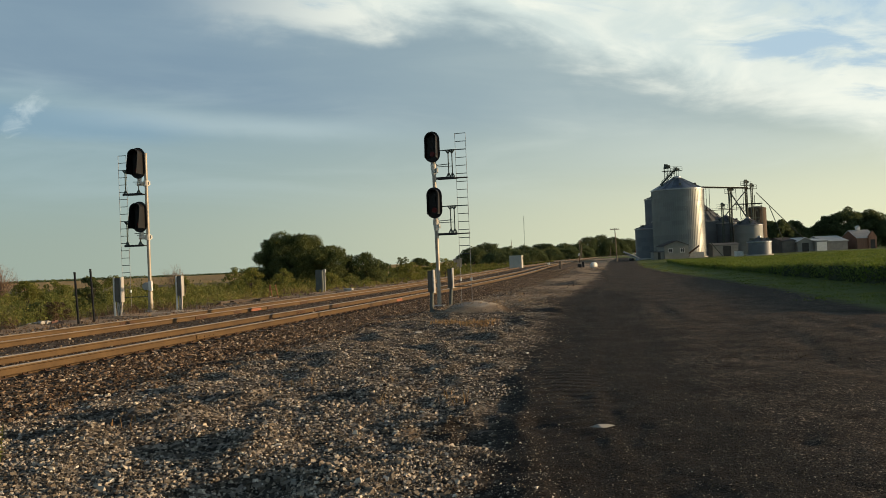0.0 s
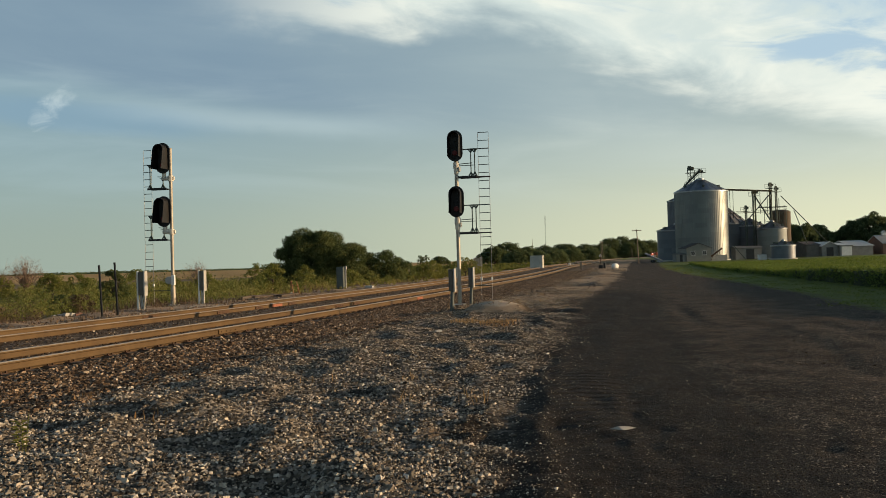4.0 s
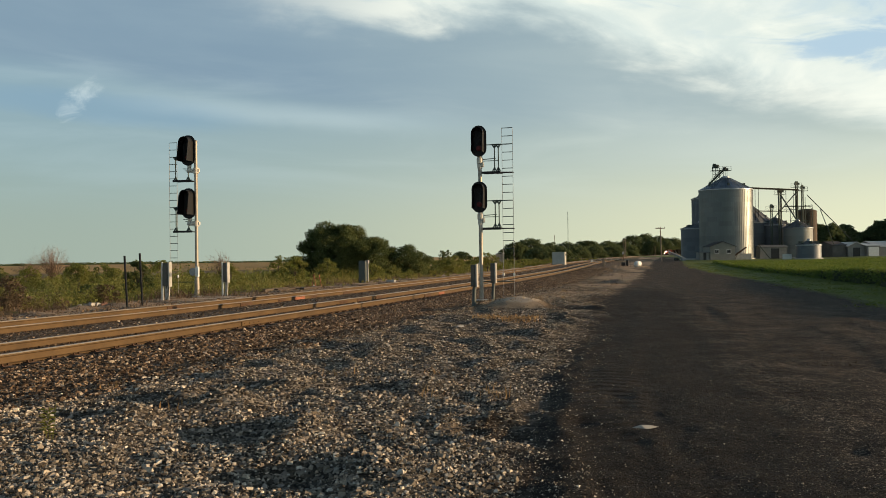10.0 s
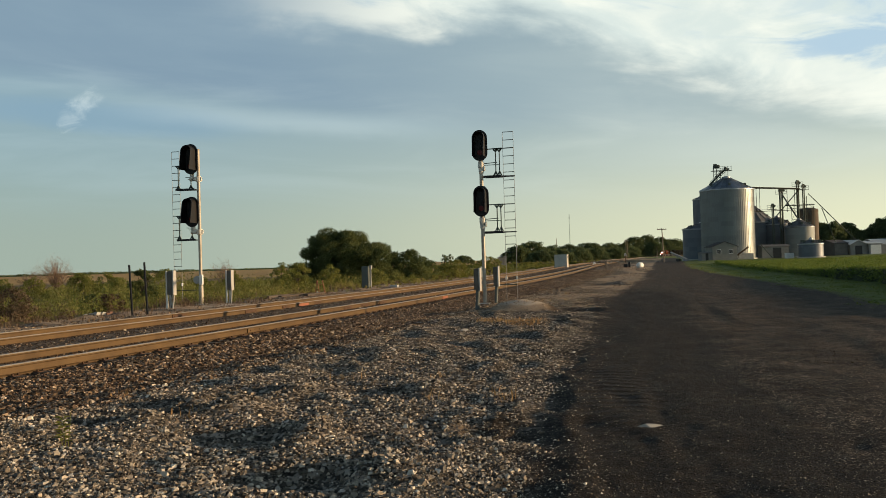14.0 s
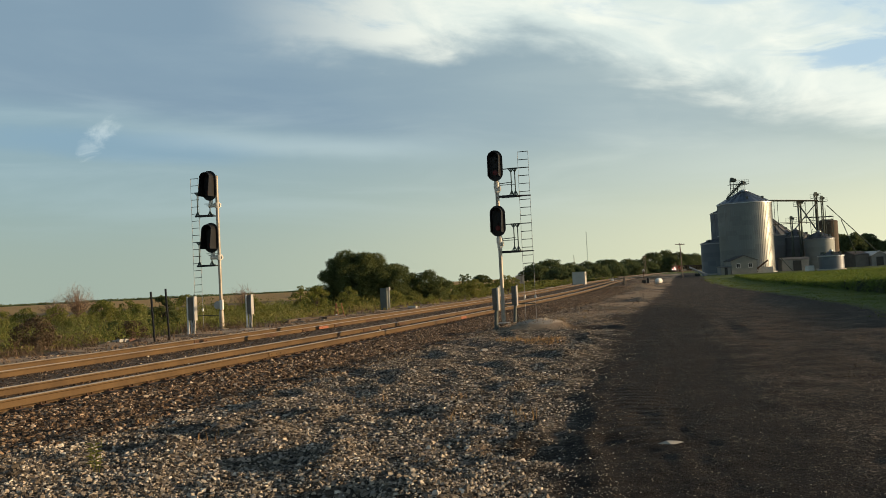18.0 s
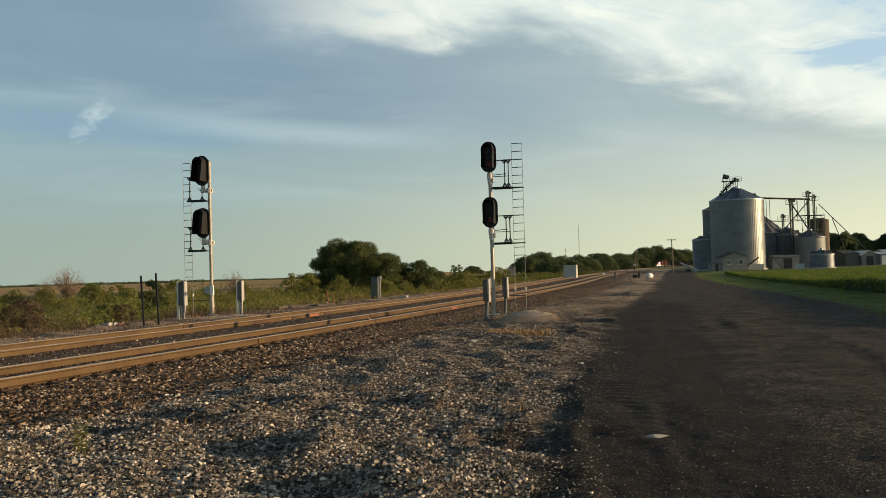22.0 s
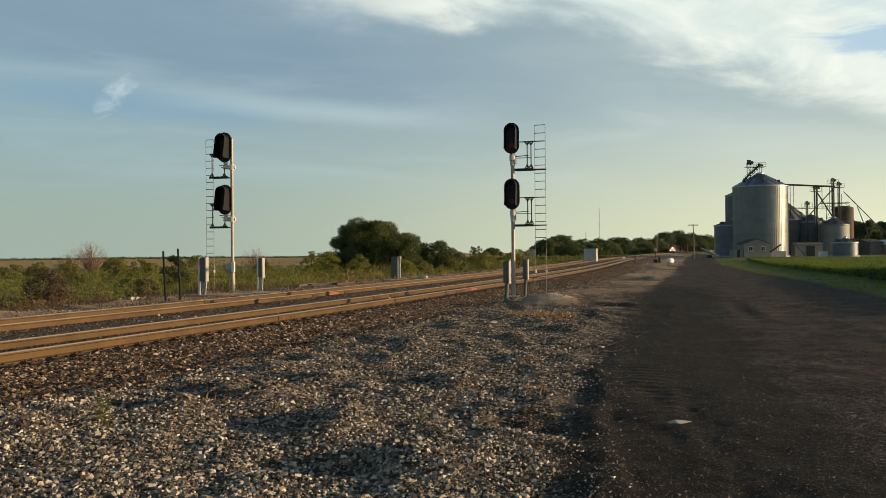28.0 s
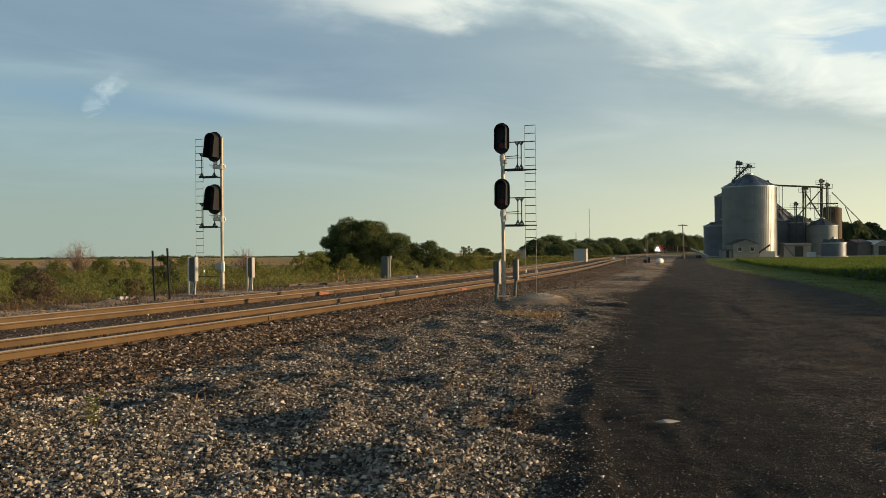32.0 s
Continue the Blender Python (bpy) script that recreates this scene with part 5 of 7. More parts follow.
fr = thing("bond_frame", "small orange rusty stand beside the far track", "track equipment", (-6.9, 47.6, -0.02), TRACK_TURN)
for x, d in ((-0.30, 0.10), (-0.02, -0.16), (0.34, -0.22)):
    part("leg", Mesh().bar((x, 0, -0.1), (x + d, 0.05, 0.80), 0.03, 0.03), "rust_frame", fr)
part("crossbar", Mesh().bar((-0.22, 0.04, 0.55), (0.18, 0.04, 0.58), 0.025, 0.025), "rust_frame", fr)
part("insulator", Mesh().lathe([(0.0, 0.0), (0.06, 0.02), (0.05, 0.12), (0.07, 0.16), (0.0, 0.22)], 12, centre=(-0.12, -0.1)), "white", fr)

fs = thing("far_hut", "small pale grey hut far beyond the tracks", "hut", (13.0, 200, ground_z(13.0, 200)), 4)
part("wall", Mesh().box(-0.92, 0.92, -0.8, 0.8, 0, 2.45), "siding", fs)
part("roof", Mesh().gable(-1.0, 1.0, -0.9, 0.9, 2.45, 2.75, 0.05, 0.05), "roof_tin", fs)
for x in (-0.3, 0.32):
    part("door", Mesh().box(x - 0.04, x + 0.04, -0.83, -0.8, 0.1, 2.3), "shed", fs)

hut = thing("relay_hut", "small cream metal relay hut beside the far track", "relay hut", (16.9, 126.5, ground_z(16.9, 126.5)), TRACK_TURN)
part("body", Mesh().box(-0.95, 0.85, -0.8, 0.8, 0, 1.82, bevel=0.02), "cream", hut)
part("roof", Mesh().box(-1.0, 0.9, -0.85, 0.85, 1.82, 1.87, bevel=0.01), "cream", hut)
part("door", Mesh().box(-0.4, 0.35, -0.83, -0.8, 0.12, 1.7), "cream", hut)
part("vent", Mesh().box(0.85, 0.88, -0.2, 0.2, 1.3, 1.6), "steel", hut)

tk = thing("propane_tank", "white round-ended tank on saddles beside the road", "tank", (24.9, 111.5, ground_z(24.9, 111.5) - 0.05), -24)
L, r = 0.55, 0.36
prof = [(0.0, -L - 0.38)] + [(r * math.sin(math.pi * i / 12), -L - 0.38 * math.cos(math.pi * i / 12)) for i in range(1, 7)] + [(r * math.cos(math.pi * i / 12), L + 0.38 * math.sin(math.pi * i / 12)) for i in range(0, 7)]
m = Mesh().lathe(prof, 20)
m.v = [(x, z, y + 0.42) for x, y, z in m.v]
part("shell", m, "white", tk, smooth=True)
for y in (-0.5, 0.5):
    part("saddle", Mesh().box(-0.35, 0.35, y - 0.08, y + 0.08, -0.1, 0.2), "concrete", tk)

sw = thing("switch_machine", "dark switch stand and machine beside the track", "track equipment", (25.4, 122.0, ground_z(25.4, 122.0)), TRACK_TURN)
part("motor_case", Mesh().box(-0.45, 0.1, -0.4, 0.4, 0.0, 0.5, bevel=0.05), "black", sw)
part("cover", Mesh().box(0.2, 0.5, -0.3, 0.3, 0.0, 0.8, bevel=0.06), "black", sw)
part("stand", Mesh().tube((-0.2, 0, 0.7), (-0.2, 0, 1.9), 0.05, n=8), "iron", sw)
part("target", Mesh().prism(stadium(0.28, 0.4), -0.01, 0.01), "white", sw)
sw.children[-1].matrix_basis = pose(-0.2, 0, 1.8)

solid("cable_marker", Mesh().tube((0, 0, -0.2), (0, 0, 0.92), 0.07, n=10).lathe([(0.085, 0.86), (0.085, 0.95), (0.0, 1.0)], 10), "cream", "slim cream cable marker between the tracks and the weeds", "marker post", (3.0, 73.5, ground_z(3.0, 73.5)))
solid("marker_post", Mesh().box(-0.12, 0.12, -0.1, 0.1, -0.2, 0.95, bevel=0.02), "wood", "short dark wooden post beside the track", "post", (19.5, 106, ground_z(19.5, 106)))
solid("concrete_block", Mesh().box(-0.28, 0.28, -0.2, 0.2, -0.05, 0.15, bevel=0.04), "concrete", "low pale concrete block beside the far track", "concrete block", (-3.4, 57.0, ground_z(-3.4, 57.0)), -14)
solid("cable_pedestal", Mesh().box(-0.2, 0.2, -0.15, 0.15, -0.1, 0.42, bevel=0.04), "white", "small white pedestal box beyond the tracks", "pedestal", (25.6, 150, ground_z(25.6, 150)))
for x, y, turn in ((-8.4, 43.5, -14), (-7.9, 44.4, -17), (-7.0, 46.2, -12)):
    solid("old_tie", Mesh().box(-0.13, 0.13, -1.3, 1.3, 0, 0.2, bevel=0.02), "tie", "old dark railway tie lying beside the track", "railway tie", (x, y, ground_z(x, y) - 0.1), turn, group="old ties")



# ---- poles ----
def utility_pole(x, y, h, arm, label, r=0.14):
    t = thing("utility_pole", label, "utility pole", (x, y, ground_z(x, y)), 8, "utility poles")
    part("pole", Mesh().tube((0.25, 0, -0.5), (0, 0, h), r, r * 0.7, 10), "wood", t)
    if arm:
        part("crossarm", Mesh().box(-arm / 2, arm / 2, -0.07, 0.07, h - 0.35, h - 0.2), "wood", t)
        for k in (-0.46, -0.2, 0.2, 0.46):
            part("insulator", Mesh().lathe([(0.0, h - 0.2), (0.05, h - 0.2), (0.06, h - 0.1), (0.0, h - 0.04)], 8, centre=(k * arm, 0)), "glass", t)
    return t


utility_pole(47.4, 190, 7.5, 2.1, "weathered wooden utility pole with one crossarm")
utility_pole(58.9, 460, 12.6, 0, "plain weathered wooden pole before far trees", 0.18)
utility_pole(86.0, 415, 9.0, 1.4, "slim weathered wooden pole before far trees", 0.16)
utility_pole(87.4, 418, 8.8, 1.2, "slim weathered wooden pole before far trees", 0.16)
utility_pole(104.5, 430, 5.5, 0, "slim weathered wooden pole before far trees", 0.16)
mast = thing("radio_mast", "thin steel lattice radio mast far off", "mast", (64.6, 450, 0.3))
m = Mesh()
for k in range(3):
    a = 2 * math.pi * k / 3
    m.bar((0.18 * math.cos(a), 0.18 * math.sin(a), 0), (0.18 * math.cos(a), 0.18 * math.sin(a), 23.6), 0.06, 0.06)
part("lattice", m, "steel", mast)
m = Mesh()
for k in range(39):
    a, b = 2 * math.pi * k / 3, 2 * math.pi * (k + 1) / 3
    m.bar((0.18 * math.cos(a), 0.18 * math.sin(a), k * 0.6), (0.18 * math.cos(b), 0.18 * math.sin(b), k * 0.6 + 0.6), 0.03, 0.03)
part("bracing", m, "steel", mast)


# ---- the grain elevator ----
def grain_bin(name, x, y, r, eave, peak, mat, label, ribs=0, seg=48, roof="bin_roof", panels=24, cap=True, base_z=None):
    z0 = ground_z(x, y) if base_z is None else base_z
    t = thing(name, label, "grain bin", (x, y, z0), 0, "grain bins")
    eave, peak = eave - z0, peak - z0
    part("foundation", Mesh().lathe([(r + 0.35, -0.4), (r + 0.35, 0.25), (r - 0.2, 0.25)], seg), "concrete", t)
    part("wall", Mesh().lathe([(r, 0.2), (r, eave)], seg), mat, t, smooth=True)
    if ribs:
        rib = Mesh()
        for i in range(ribs):
            a = 2 * math.pi * i / ribs
            c, s = math.cos(a), math.sin(a)
            q = [((r + d) * c - w * s, (r + d) * s + w * c, z) for z in (0.2, eave - 0.3) for d, w in ((-0.01, -0.05), (0.042, -0.022), (0.042, 0.022), (-0.01, 0.05))]
            rib.add(q, [(0, 1, 5, 4), (1, 2, 6, 5), (2, 3, 7, 6)])
        ob = part("stiffener", rib, mat, t)
        ob["kind"] = "stuff"
    part("eave_ring", Mesh().lathe([(r, eave - 0.25), (r + 0.14, eave - 0.2), (r + 0.16, eave + 0.02), (r, eave + 0.06)], seg), "bin_roof", t)
    ob = new("roof")
    ob.parent = t
    rt = 0.16 * r
    for i in range(panels):
        a, b = 2 * math.pi * i / panels, 2 * math.pi * (i + 1) / panels
        q = [((r + 0.18) * math.cos(a), (r + 0.18) * math.sin(a), eave - 0.06), ((r + 0.18) * math.cos(b), (r + 0.18) * math.sin(b), eave - 0.06), (rt * math.cos(b), rt * math.sin(b), peak), (rt * math.cos(a), rt * math.sin(a), peak)]
        up = [(px * 1.0, py * 1.0, pz + 0.09) for px, py, pz in (q[0], q[3])]
        m = Mesh().add(q, [(0, 1, 2, 3)]).bar(up[0], up[1], 0.09, 0.10)
        part("roof_panel", m, roof, ob)
    if cap:
        part("roof_cap", Mesh().lathe([(rt, peak - 0.05), (rt, peak + 0.35), (0, peak + 0.6)], 20), "bin_roof", t)
    for k in range(6):
        a = 2 * math.pi * (k + 0.35) / 6
        d = 0.72 * r
        z = eave + (peak - eave) * 0.30
        part("roof_vent", Mesh().box(d * math.cos(a) - 0.25, d * math.cos(a) + 0.25, d * math.sin(a) - 0.25, d * math.sin(a) + 0.25, z, z + 0.55, bevel=0.05), "steel", t)
    return t


grain_bin("grain_bin", 67.95, 209, 6.18, 16.7, 19.55, "bin", "huge ribbed galvanised grain bin with a shining side", 78, 96, panels=30)
grain_bin("grain_bin", 67.0, 226, 5.1, 8.05, 9.5, "bin_blue", "low blue grey grain bin beside the huge bin", 0, roof="roof_dull", panels=20)
grain_bin("grain_bin", 72.7, 232, 6.1, 16.1, 18.3, "bin_blue", "tall dull grain bin behind the huge bin", 60, roof="roof_dull", panels=20)
grain_bin("grain_bin", 82.4, 236, 6.9, 9.6, 14.6, "bin_dull", "dark grey grain bin behind the huge bin", 0, roof="roof_dull", panels=22)
grain_bin("grain_bin", 88.2, 231, 3.7, 8.9, 10.6, "bin_dull", "dark grey middle-sized grain bin", 0, roof="roof_dull", panels=18)
grain_bin("grain_bin", 89.6, 220, 3.55, 7.75, 9.35, "bin_mid", "pale grey grain bin with a low cone roof", 0, roof="roof_dull", panels=18)
grain_bin("grain_bin", 78.05, 186, 2.5, 3.15, 3.9, "bin_blue", "squat blue grey holding bin in front", 0, roof="roof_dull", panels=16)

br = thing("tower_silo", "tall rusty brown tower silo among the bins", "silo", (100.2, 240, ground_z(100.2, 240)))
part("wall", Mesh().lathe([(2.68, 0), (2.68, 12.6), (2.5, 12.7)], 32), "brown_silo", br, smooth=False)
for k in range(14):
    part("hoop", Mesh().lathe([(2.68, 0.6 + k * 0.9), (2.72, 0.62 + k * 0.9), (2.68, 0.64 + k * 0.9)], 32), "iron", br)
part("dome", Mesh().lathe([(2.75, 12.55), (2.6, 12.9), (1.6, 13.25), (0, 13.4)], 32), "brown_silo", br)


def elevator_leg(x, y, top, w, label, head=True, stand=0.8):
    z0 = ground_z(x, y)
    t = thing("bucket_elevator", label, "grain elevator leg", (x, y, z0), 12, "elevator legs")
    h = top - z0
    part("up_trunk", Mesh().box(-w, -w * 0.35, -w / 3, w / 3, 0, h - 0.9), "steel", t)
    part("down_trunk", Mesh().box(w * 0.35, w, -w / 3, w / 3, 0, h - 0.9), "steel", t)
    part("boot", Mesh().box(-w * 1.2, w * 1.2, -w / 2, w / 2, 0, 1.0, bevel=0.08), "steel", t)
    if head:
        m = Mesh().prism([(-w * 1.25, h - 0.95), (w * 1.25, h - 0.95), (w * 1.3, h - 0.4), (w * 0.8, h), (-w * 0.8, h), (-w * 1.3, h - 0.4)], -w / 2, w / 2)
        part("head", m, "steel", t)
        deck = Mesh().box(-stand - 0.3, stand + 0.3, -0.7, 0.7, h - 1.55, h - 1.47)
        for a in (-stand - 0.3, stand + 0.3):
            for b in (-0.7, 0.7):
                deck.bar((a, b, h - 1.5), (a, b, h - 0.45), 0.05, 0.05)
        for b in (-0.7, 0.7):
            deck.bar((-stand - 0.3, b, h - 0.45), (stand + 0.3, b, h - 0.45), 0.05, 0.05)
            deck.bar((-stand - 0.3, b, h - 0.95), (stand + 0.3, b, h - 0.95), 0.04, 0.04)
        part("service_deck", deck, "steel", t)
        part("motor", Mesh().tube((w * 1.3, 0, h - 0.6), (w * 2.2, 0, h - 0.6), 0.28, n=10), "steel", t)
    return t


elevator_leg(91.5, 225, 19.9, 0.36, "tall grey bucket elevator leg with a head deck")
elevator_leg(93.6, 226.5, 19.0, 0.32, "tall grey bucket elevator leg with a head deck")
elevator_leg(86.0, 222, 17.8, 0.46, "grey twin-trunk elevator leg feeding the bins")
elevator_leg(83.8, 222, 13.9, 0.30, "shorter grey elevator leg behind the huge bin")

twr = thing("support_tower", "open steel lattice tower round the elevator leg", "steel tower", (92.9, 225.6, ground_z(92.9, 225.6)), 12)
for i, (a, b) in enumerate(((-2.2, -1.5), (2.2, -1.5), (2.2, 1.5), (-2.2, 1.5))):
    part("post", Mesh().bar((a, b, 0), (a, b, 13.0 if i % 2 else 15.8), 0.11, 0.11), "steel", twr)
for k in range(5):
    z = 1.0 + k * 2.9
    m = Mesh()
    for (a, b), (c, d) in (((-2.2, -1.5), (2.2, -1.5)), ((2.2, -1.5), (2.2, 1.5)), ((2.2, 1.5), (-2.2, 1.5)), ((-2.2, 1.5), (-2.2, -1.5))):
        m.bar((a, b, z), (c, d, z), 0.06, 0.06).bar((a, b, z), (c, d, z + 2.9 if z < 10 else z + 1.2), 0.045, 0.045)
    part("bracing", m, "steel", twr)

gal = thing("conveyor_gallery", "long level conveyor from the leg to the huge bin", "conveyor", (0, 0, 0))
a, b = Vector((70.0, 209.6, 17.45)), Vector((92.0, 225.2, 17.75))
part("trough", Mesh().bar(a, b, 0.36, 0.30), "dark_steel", gal)
part("walkway", Mesh().bar(a + Vector((0.4, -0.5, -0.28)), b + Vector((0.4, -0.5, -0.28)), 0.6, 0.06), "dark_steel", gal)
for q in ((0.32, 6.0), (0.37, 5.2), (0.80, 4.0), (0.92, 5.0), (0.97, 5.5)):
    p = a.lerp(b, q[0])
    part("drop_pipe", Mesh().bar(p, (p.x, p.y, p.z - q[1] - 2), 0.09, 0.09), "dark_steel", gal)

cat = thing("catwalk", "level steel catwalk between the bins", "catwalk", (0, 0, 0))
a, b = Vector((74.5, 212, 11.5)), Vector((90.0, 224, 12.2))
part("deck", Mesh().bar(a, b, 0.6, 0.14), "dark_steel", cat)
part("platform", Mesh().box(88.4, 95.4, 224.2, 225.4, 13.35, 13.55), "dark_steel", cat)
part("toe_rail", Mesh().bar(a + Vector((0, 0, 0.35)), b + Vector((0, 0, 0.35)), 0.05, 0.08), "dark_steel", cat)

for k, (p, q, w) in enumerate((((94.4, 225.5, 16.4), (106.6, 226, 4.0), 0.11), ((98.0, 226, 12.6), (101.3, 226, 3.6), 0.10), ((86.2, 222, 16.3), (89.6, 220.5, 9.7), 0.17),
                               ((91.6, 225, 17.2), (87.2, 229, 10.8), 0.13), ((67.0, 203.5, 9.0), (62.4, 204.5, 12.6), 0.0), ((74.9, 207.0, 3.6), (77.4, 206.0, 0.05), 0.11))):
    if w:
        solid("grain_spout", Mesh().tube(p, q, w, n=10), "steel", "straight grey grain spout slanting down", "grain spout", group="grain spouts")
solid("grain_spout", Mesh().tube((65.9, 222.5, 12.7), (65.2, 220.5, 9.0), 0.17, n=10), "alu", "short pale grain spout slanting down", "grain spout", group="grain spouts")

# head house on the huge bin: inclined conveyor and drive
hd = thing("roof_conveyor", "inclined conveyor and drive heads on the bin roof", "conveyor", (67.2, 209, 0))
part("incline", Mesh().bar((-3.2, 0.3, 18.1), (0.4, 0, 21.6), 0.35, 0.40), "steel", hd)
m = Mesh()
for q in range(8):
    x0, z0 = -3.3 + 0.45 * q, 18.0 + 0.44 * q
    m.bar((x0, -0.5, z0 - 0.55), (x0, -0.5, z0 + 0.75), 0.07, 0.07).bar((x0, -0.5, z0 + 0.75), (x0 + 0.45, -0.5, z0 - 0.05), 0.05, 0.05)
m.bar((-3.3, -0.5, 18.75), (0.4, -0.5, 22.35), 0.06, 0.06).bar((-3.3, -0.5, 17.5), (0.4, -0.5, 21.1), 0.08, 0.08)
part("truss", m, "steel", hd)
part("drive_head", Mesh().box(-1.95, -0.75, -0.5, 0.5, 22.05, 22.85, bevel=0.25), "steel", hd)
part("drive_cover", Mesh().prism([(-2.3, 22.0), (-1.3, 22.0), (-1.45, 23.0), (-2.1, 23.1)], -0.35, 0.35), "steel", hd)
m = Mesh()
for a in (-2.3, -1.6, -0.7):
    m.bar((a, -0.3, 19.2 + 0.2 * a), (a, -0.3, 22.1), 0.12, 0.12)
m.bar((-2.3, -0.3, 19.4), (-0.7, -0.3, 21.4), 0.07, 0.07).bar((-0.7, -0.3, 19.6), (-2.3, -0.3, 21.4), 0.07, 0.07).bar((-2.3, -0.3, 20.5), (-0.7, -0.3, 20.5), 0.07, 0.07)
part("drive_stand", m, "steel", hd)
part("drive_deck", Mesh().box(-2.6, 2.0, -0.9, 0.9, 21.35, 21.42), "steel", hd)
part("top_box", Mesh().box(0.35, 0.95, -0.4, 0.4, 21.4, 22.25, bevel=0.18).tube((0.95, 0, 21.75), (1.5, 0, 21.75), 0.22, n=10), "steel", hd)
m = Mesh()
for k in (-2.6, -1.4, -0.2, 0.9, 1.9):
    m.bar((k, -0.9, 21.4), (k, -0.9, 22.35), 0.05, 0.05)
m.bar((-2.6, -0.9, 22.35), (1.9, -0.9, 22.35), 0.05, 0.05).bar((-2.6, -0.9, 21.9), (1.9, -0.9, 21.9), 0.04, 0.04)
for x in (0.3, 0.75, 1.2):
    m.bar((x, 0, 19.4), (x, 0, 21.4), 0.09, 0.09)
part("guard_rail", m, "steel", hd)


def shed(name, x0, x1, y0, y1, z0, eave, ridge, wall_mat, roof_mat, along, label, category, holes=()):
    t = thing(name, label, category, ((x0 + x1) / 2, y0, z0))
    w, d = (x1 - x0) / 2, y1 - y0
    h, r = eave - z0, ridge - z0
    m = Mesh()
    if along == "y":
        m.prism([(-w, -0.4), (w, -0.4), (w, h), (0, r), (-w, h)], 0, d)
    else:
        m.box(-w, w, 0, d, -0.4, h)
        m.add([(-w, 0, h), (-w, d, h), (-w, d / 2, r), (w, 0, h), (w, d, h), (w, d / 2, r)], [(0, 1, 2), (3, 5, 4)])
    part("wall", m, wall_mat, t)
    part("roof", Mesh().gable(-w, w, 0, d, h, r, 0.25, 0.12, along=along), roof_mat, t)
    for kind, a, b, c, e, mat in holes:
        ob = part(kind, Mesh().box(a, b, -0.05, 0.02, c, e), mat, t)
        if kind == "window":
            f = Mesh().box(a - 0.08, b + 0.08, -0.09, -0.05, c - 0.08, c).box(a - 0.08, b + 0.08, -0.09, -0.05, e, e + 0.08)
            f.box(a - 0.08, a, -0.09, -0.05, c, e).box(b, b + 0.08, -0.09, -0.05, c, e).box((a + b) / 2 - 0.02, (a + b) / 2 + 0.02, -0.08, -0.05, c, e)
            part("frame", f, "white", ob)
    return t


gz = ground_z(63, 196)
shed("scale_office", 60.2, 65.8, 196.3, 201.6, gz, 3.1, 4.15, "siding", "roof_dark", "y", "small pale gabled office in front of the huge bin", "office",
     (("window", -1.75, -0.95, 1.45, 2.3, "glass"), ("window", 0.95, 1.75, 1.45, 2.3, "glass")))
shed("lean_to", 57.9, 60.1, 196.6, 199.5, gz, 1.75, 1.9, "shed_grey", "roof_dull", "x", "low grey lean-to beside the office", "shed", (("door", -0.3, 0.35, 0.0, 1.6, "glass"),))
solid("bin_footing", Mesh().box(-2.3, 2.3, -1.0, 1.0, -0.3, 1.35, bevel=0.05), "concrete", "white concrete block at the foot of the huge bin", "concrete block", (68.2, 200.2, gz))
solid("loading_auger", Mesh().bar((66.1, 199.0, 0.7), (69.0, 198.2, 2.9), 0.35, 0.35).bar((66.6, 199, 0.0), (67.2, 198.8, 1.6), 0.1, 0.1), "iron", "dark slanting auger in front of the bin", "auger")
shed("motor_house", 77.5, 84.0, 213, 216, ground_z(80, 213), 2.9, 3.3, "shed_grey", "roof_dull", "x", "low grey motor house between the bins", "shed", (("door", -0.6, 1.4, 0.0, 2.5, "glass"),))
solid("white_box", Mesh().box(-0.8, 0.8, -0.6, 0.6, 0, 1.15, bevel=0.03), "white", "white box on the ground before the bins", "box", (74.6, 189, ground_z(74.6, 189)))
shed("machine_shed", 101.0, 104.5, 226, 236, ground_z(102, 226), 3.3, 4.2, "shed", "roof_dark", "x", "dull grey brown machine shed behind the field", "shed")
# the open doorway is a near-black panel standing for the shade inside
shed("machine_shed", 104.6, 108.9, 225, 237, ground_z(106, 225), 2.9, 4.0, "shed_grey", "roof_tin", "y", "grey gabled shed with an open doorway", "shed", (("door", -0.9, 0.9, 0.0, 2.3, "glass"),))
shed("machine_shed", 108.9, 112.4, 224, 236, ground_z(110, 224), 3.0, 3.6, "shed_grey", "roof_tin", "x", "grey shed with a white sliding door", "shed", (("door", -1.3, 1.4, 0.0, 2.35, "white"),))
shed("long_shed", 112.0, 118.2, 225, 237, ground_z(115, 225), 2.75, 4.15, "shed_grey", "roof_tin", "x", "long grey steel shed with a pale roof", "shed")
bz = ground_z(128, 228)
bn = shed("red_barn", 121.6, 126.7, 226.5, 235, bz, 3.3, 5.4, "barn", "roof_tin", "x", "faded red barn with a pale roof and cupola", "barn")
part("gable_porch", Mesh().prism([(0.3, 0), (2.5, 0), (2.5, 3.2), (1.4, 4.7), (0.3, 3.2)], -0.6, 0.0), "barn", bn)
part("barn_door", Mesh().box(0.8, 2.0, -0.7, -0.6, 0.0, 2.4), "glass", bn)
part("cupola", Mesh().box(-0.45, 0.45, 3.8, 4.7, 5.0, 5.9).gable(-0.45, 0.45, 3.8, 4.7, 5.9, 6.25, 0.12, 0.08), "white", bn)

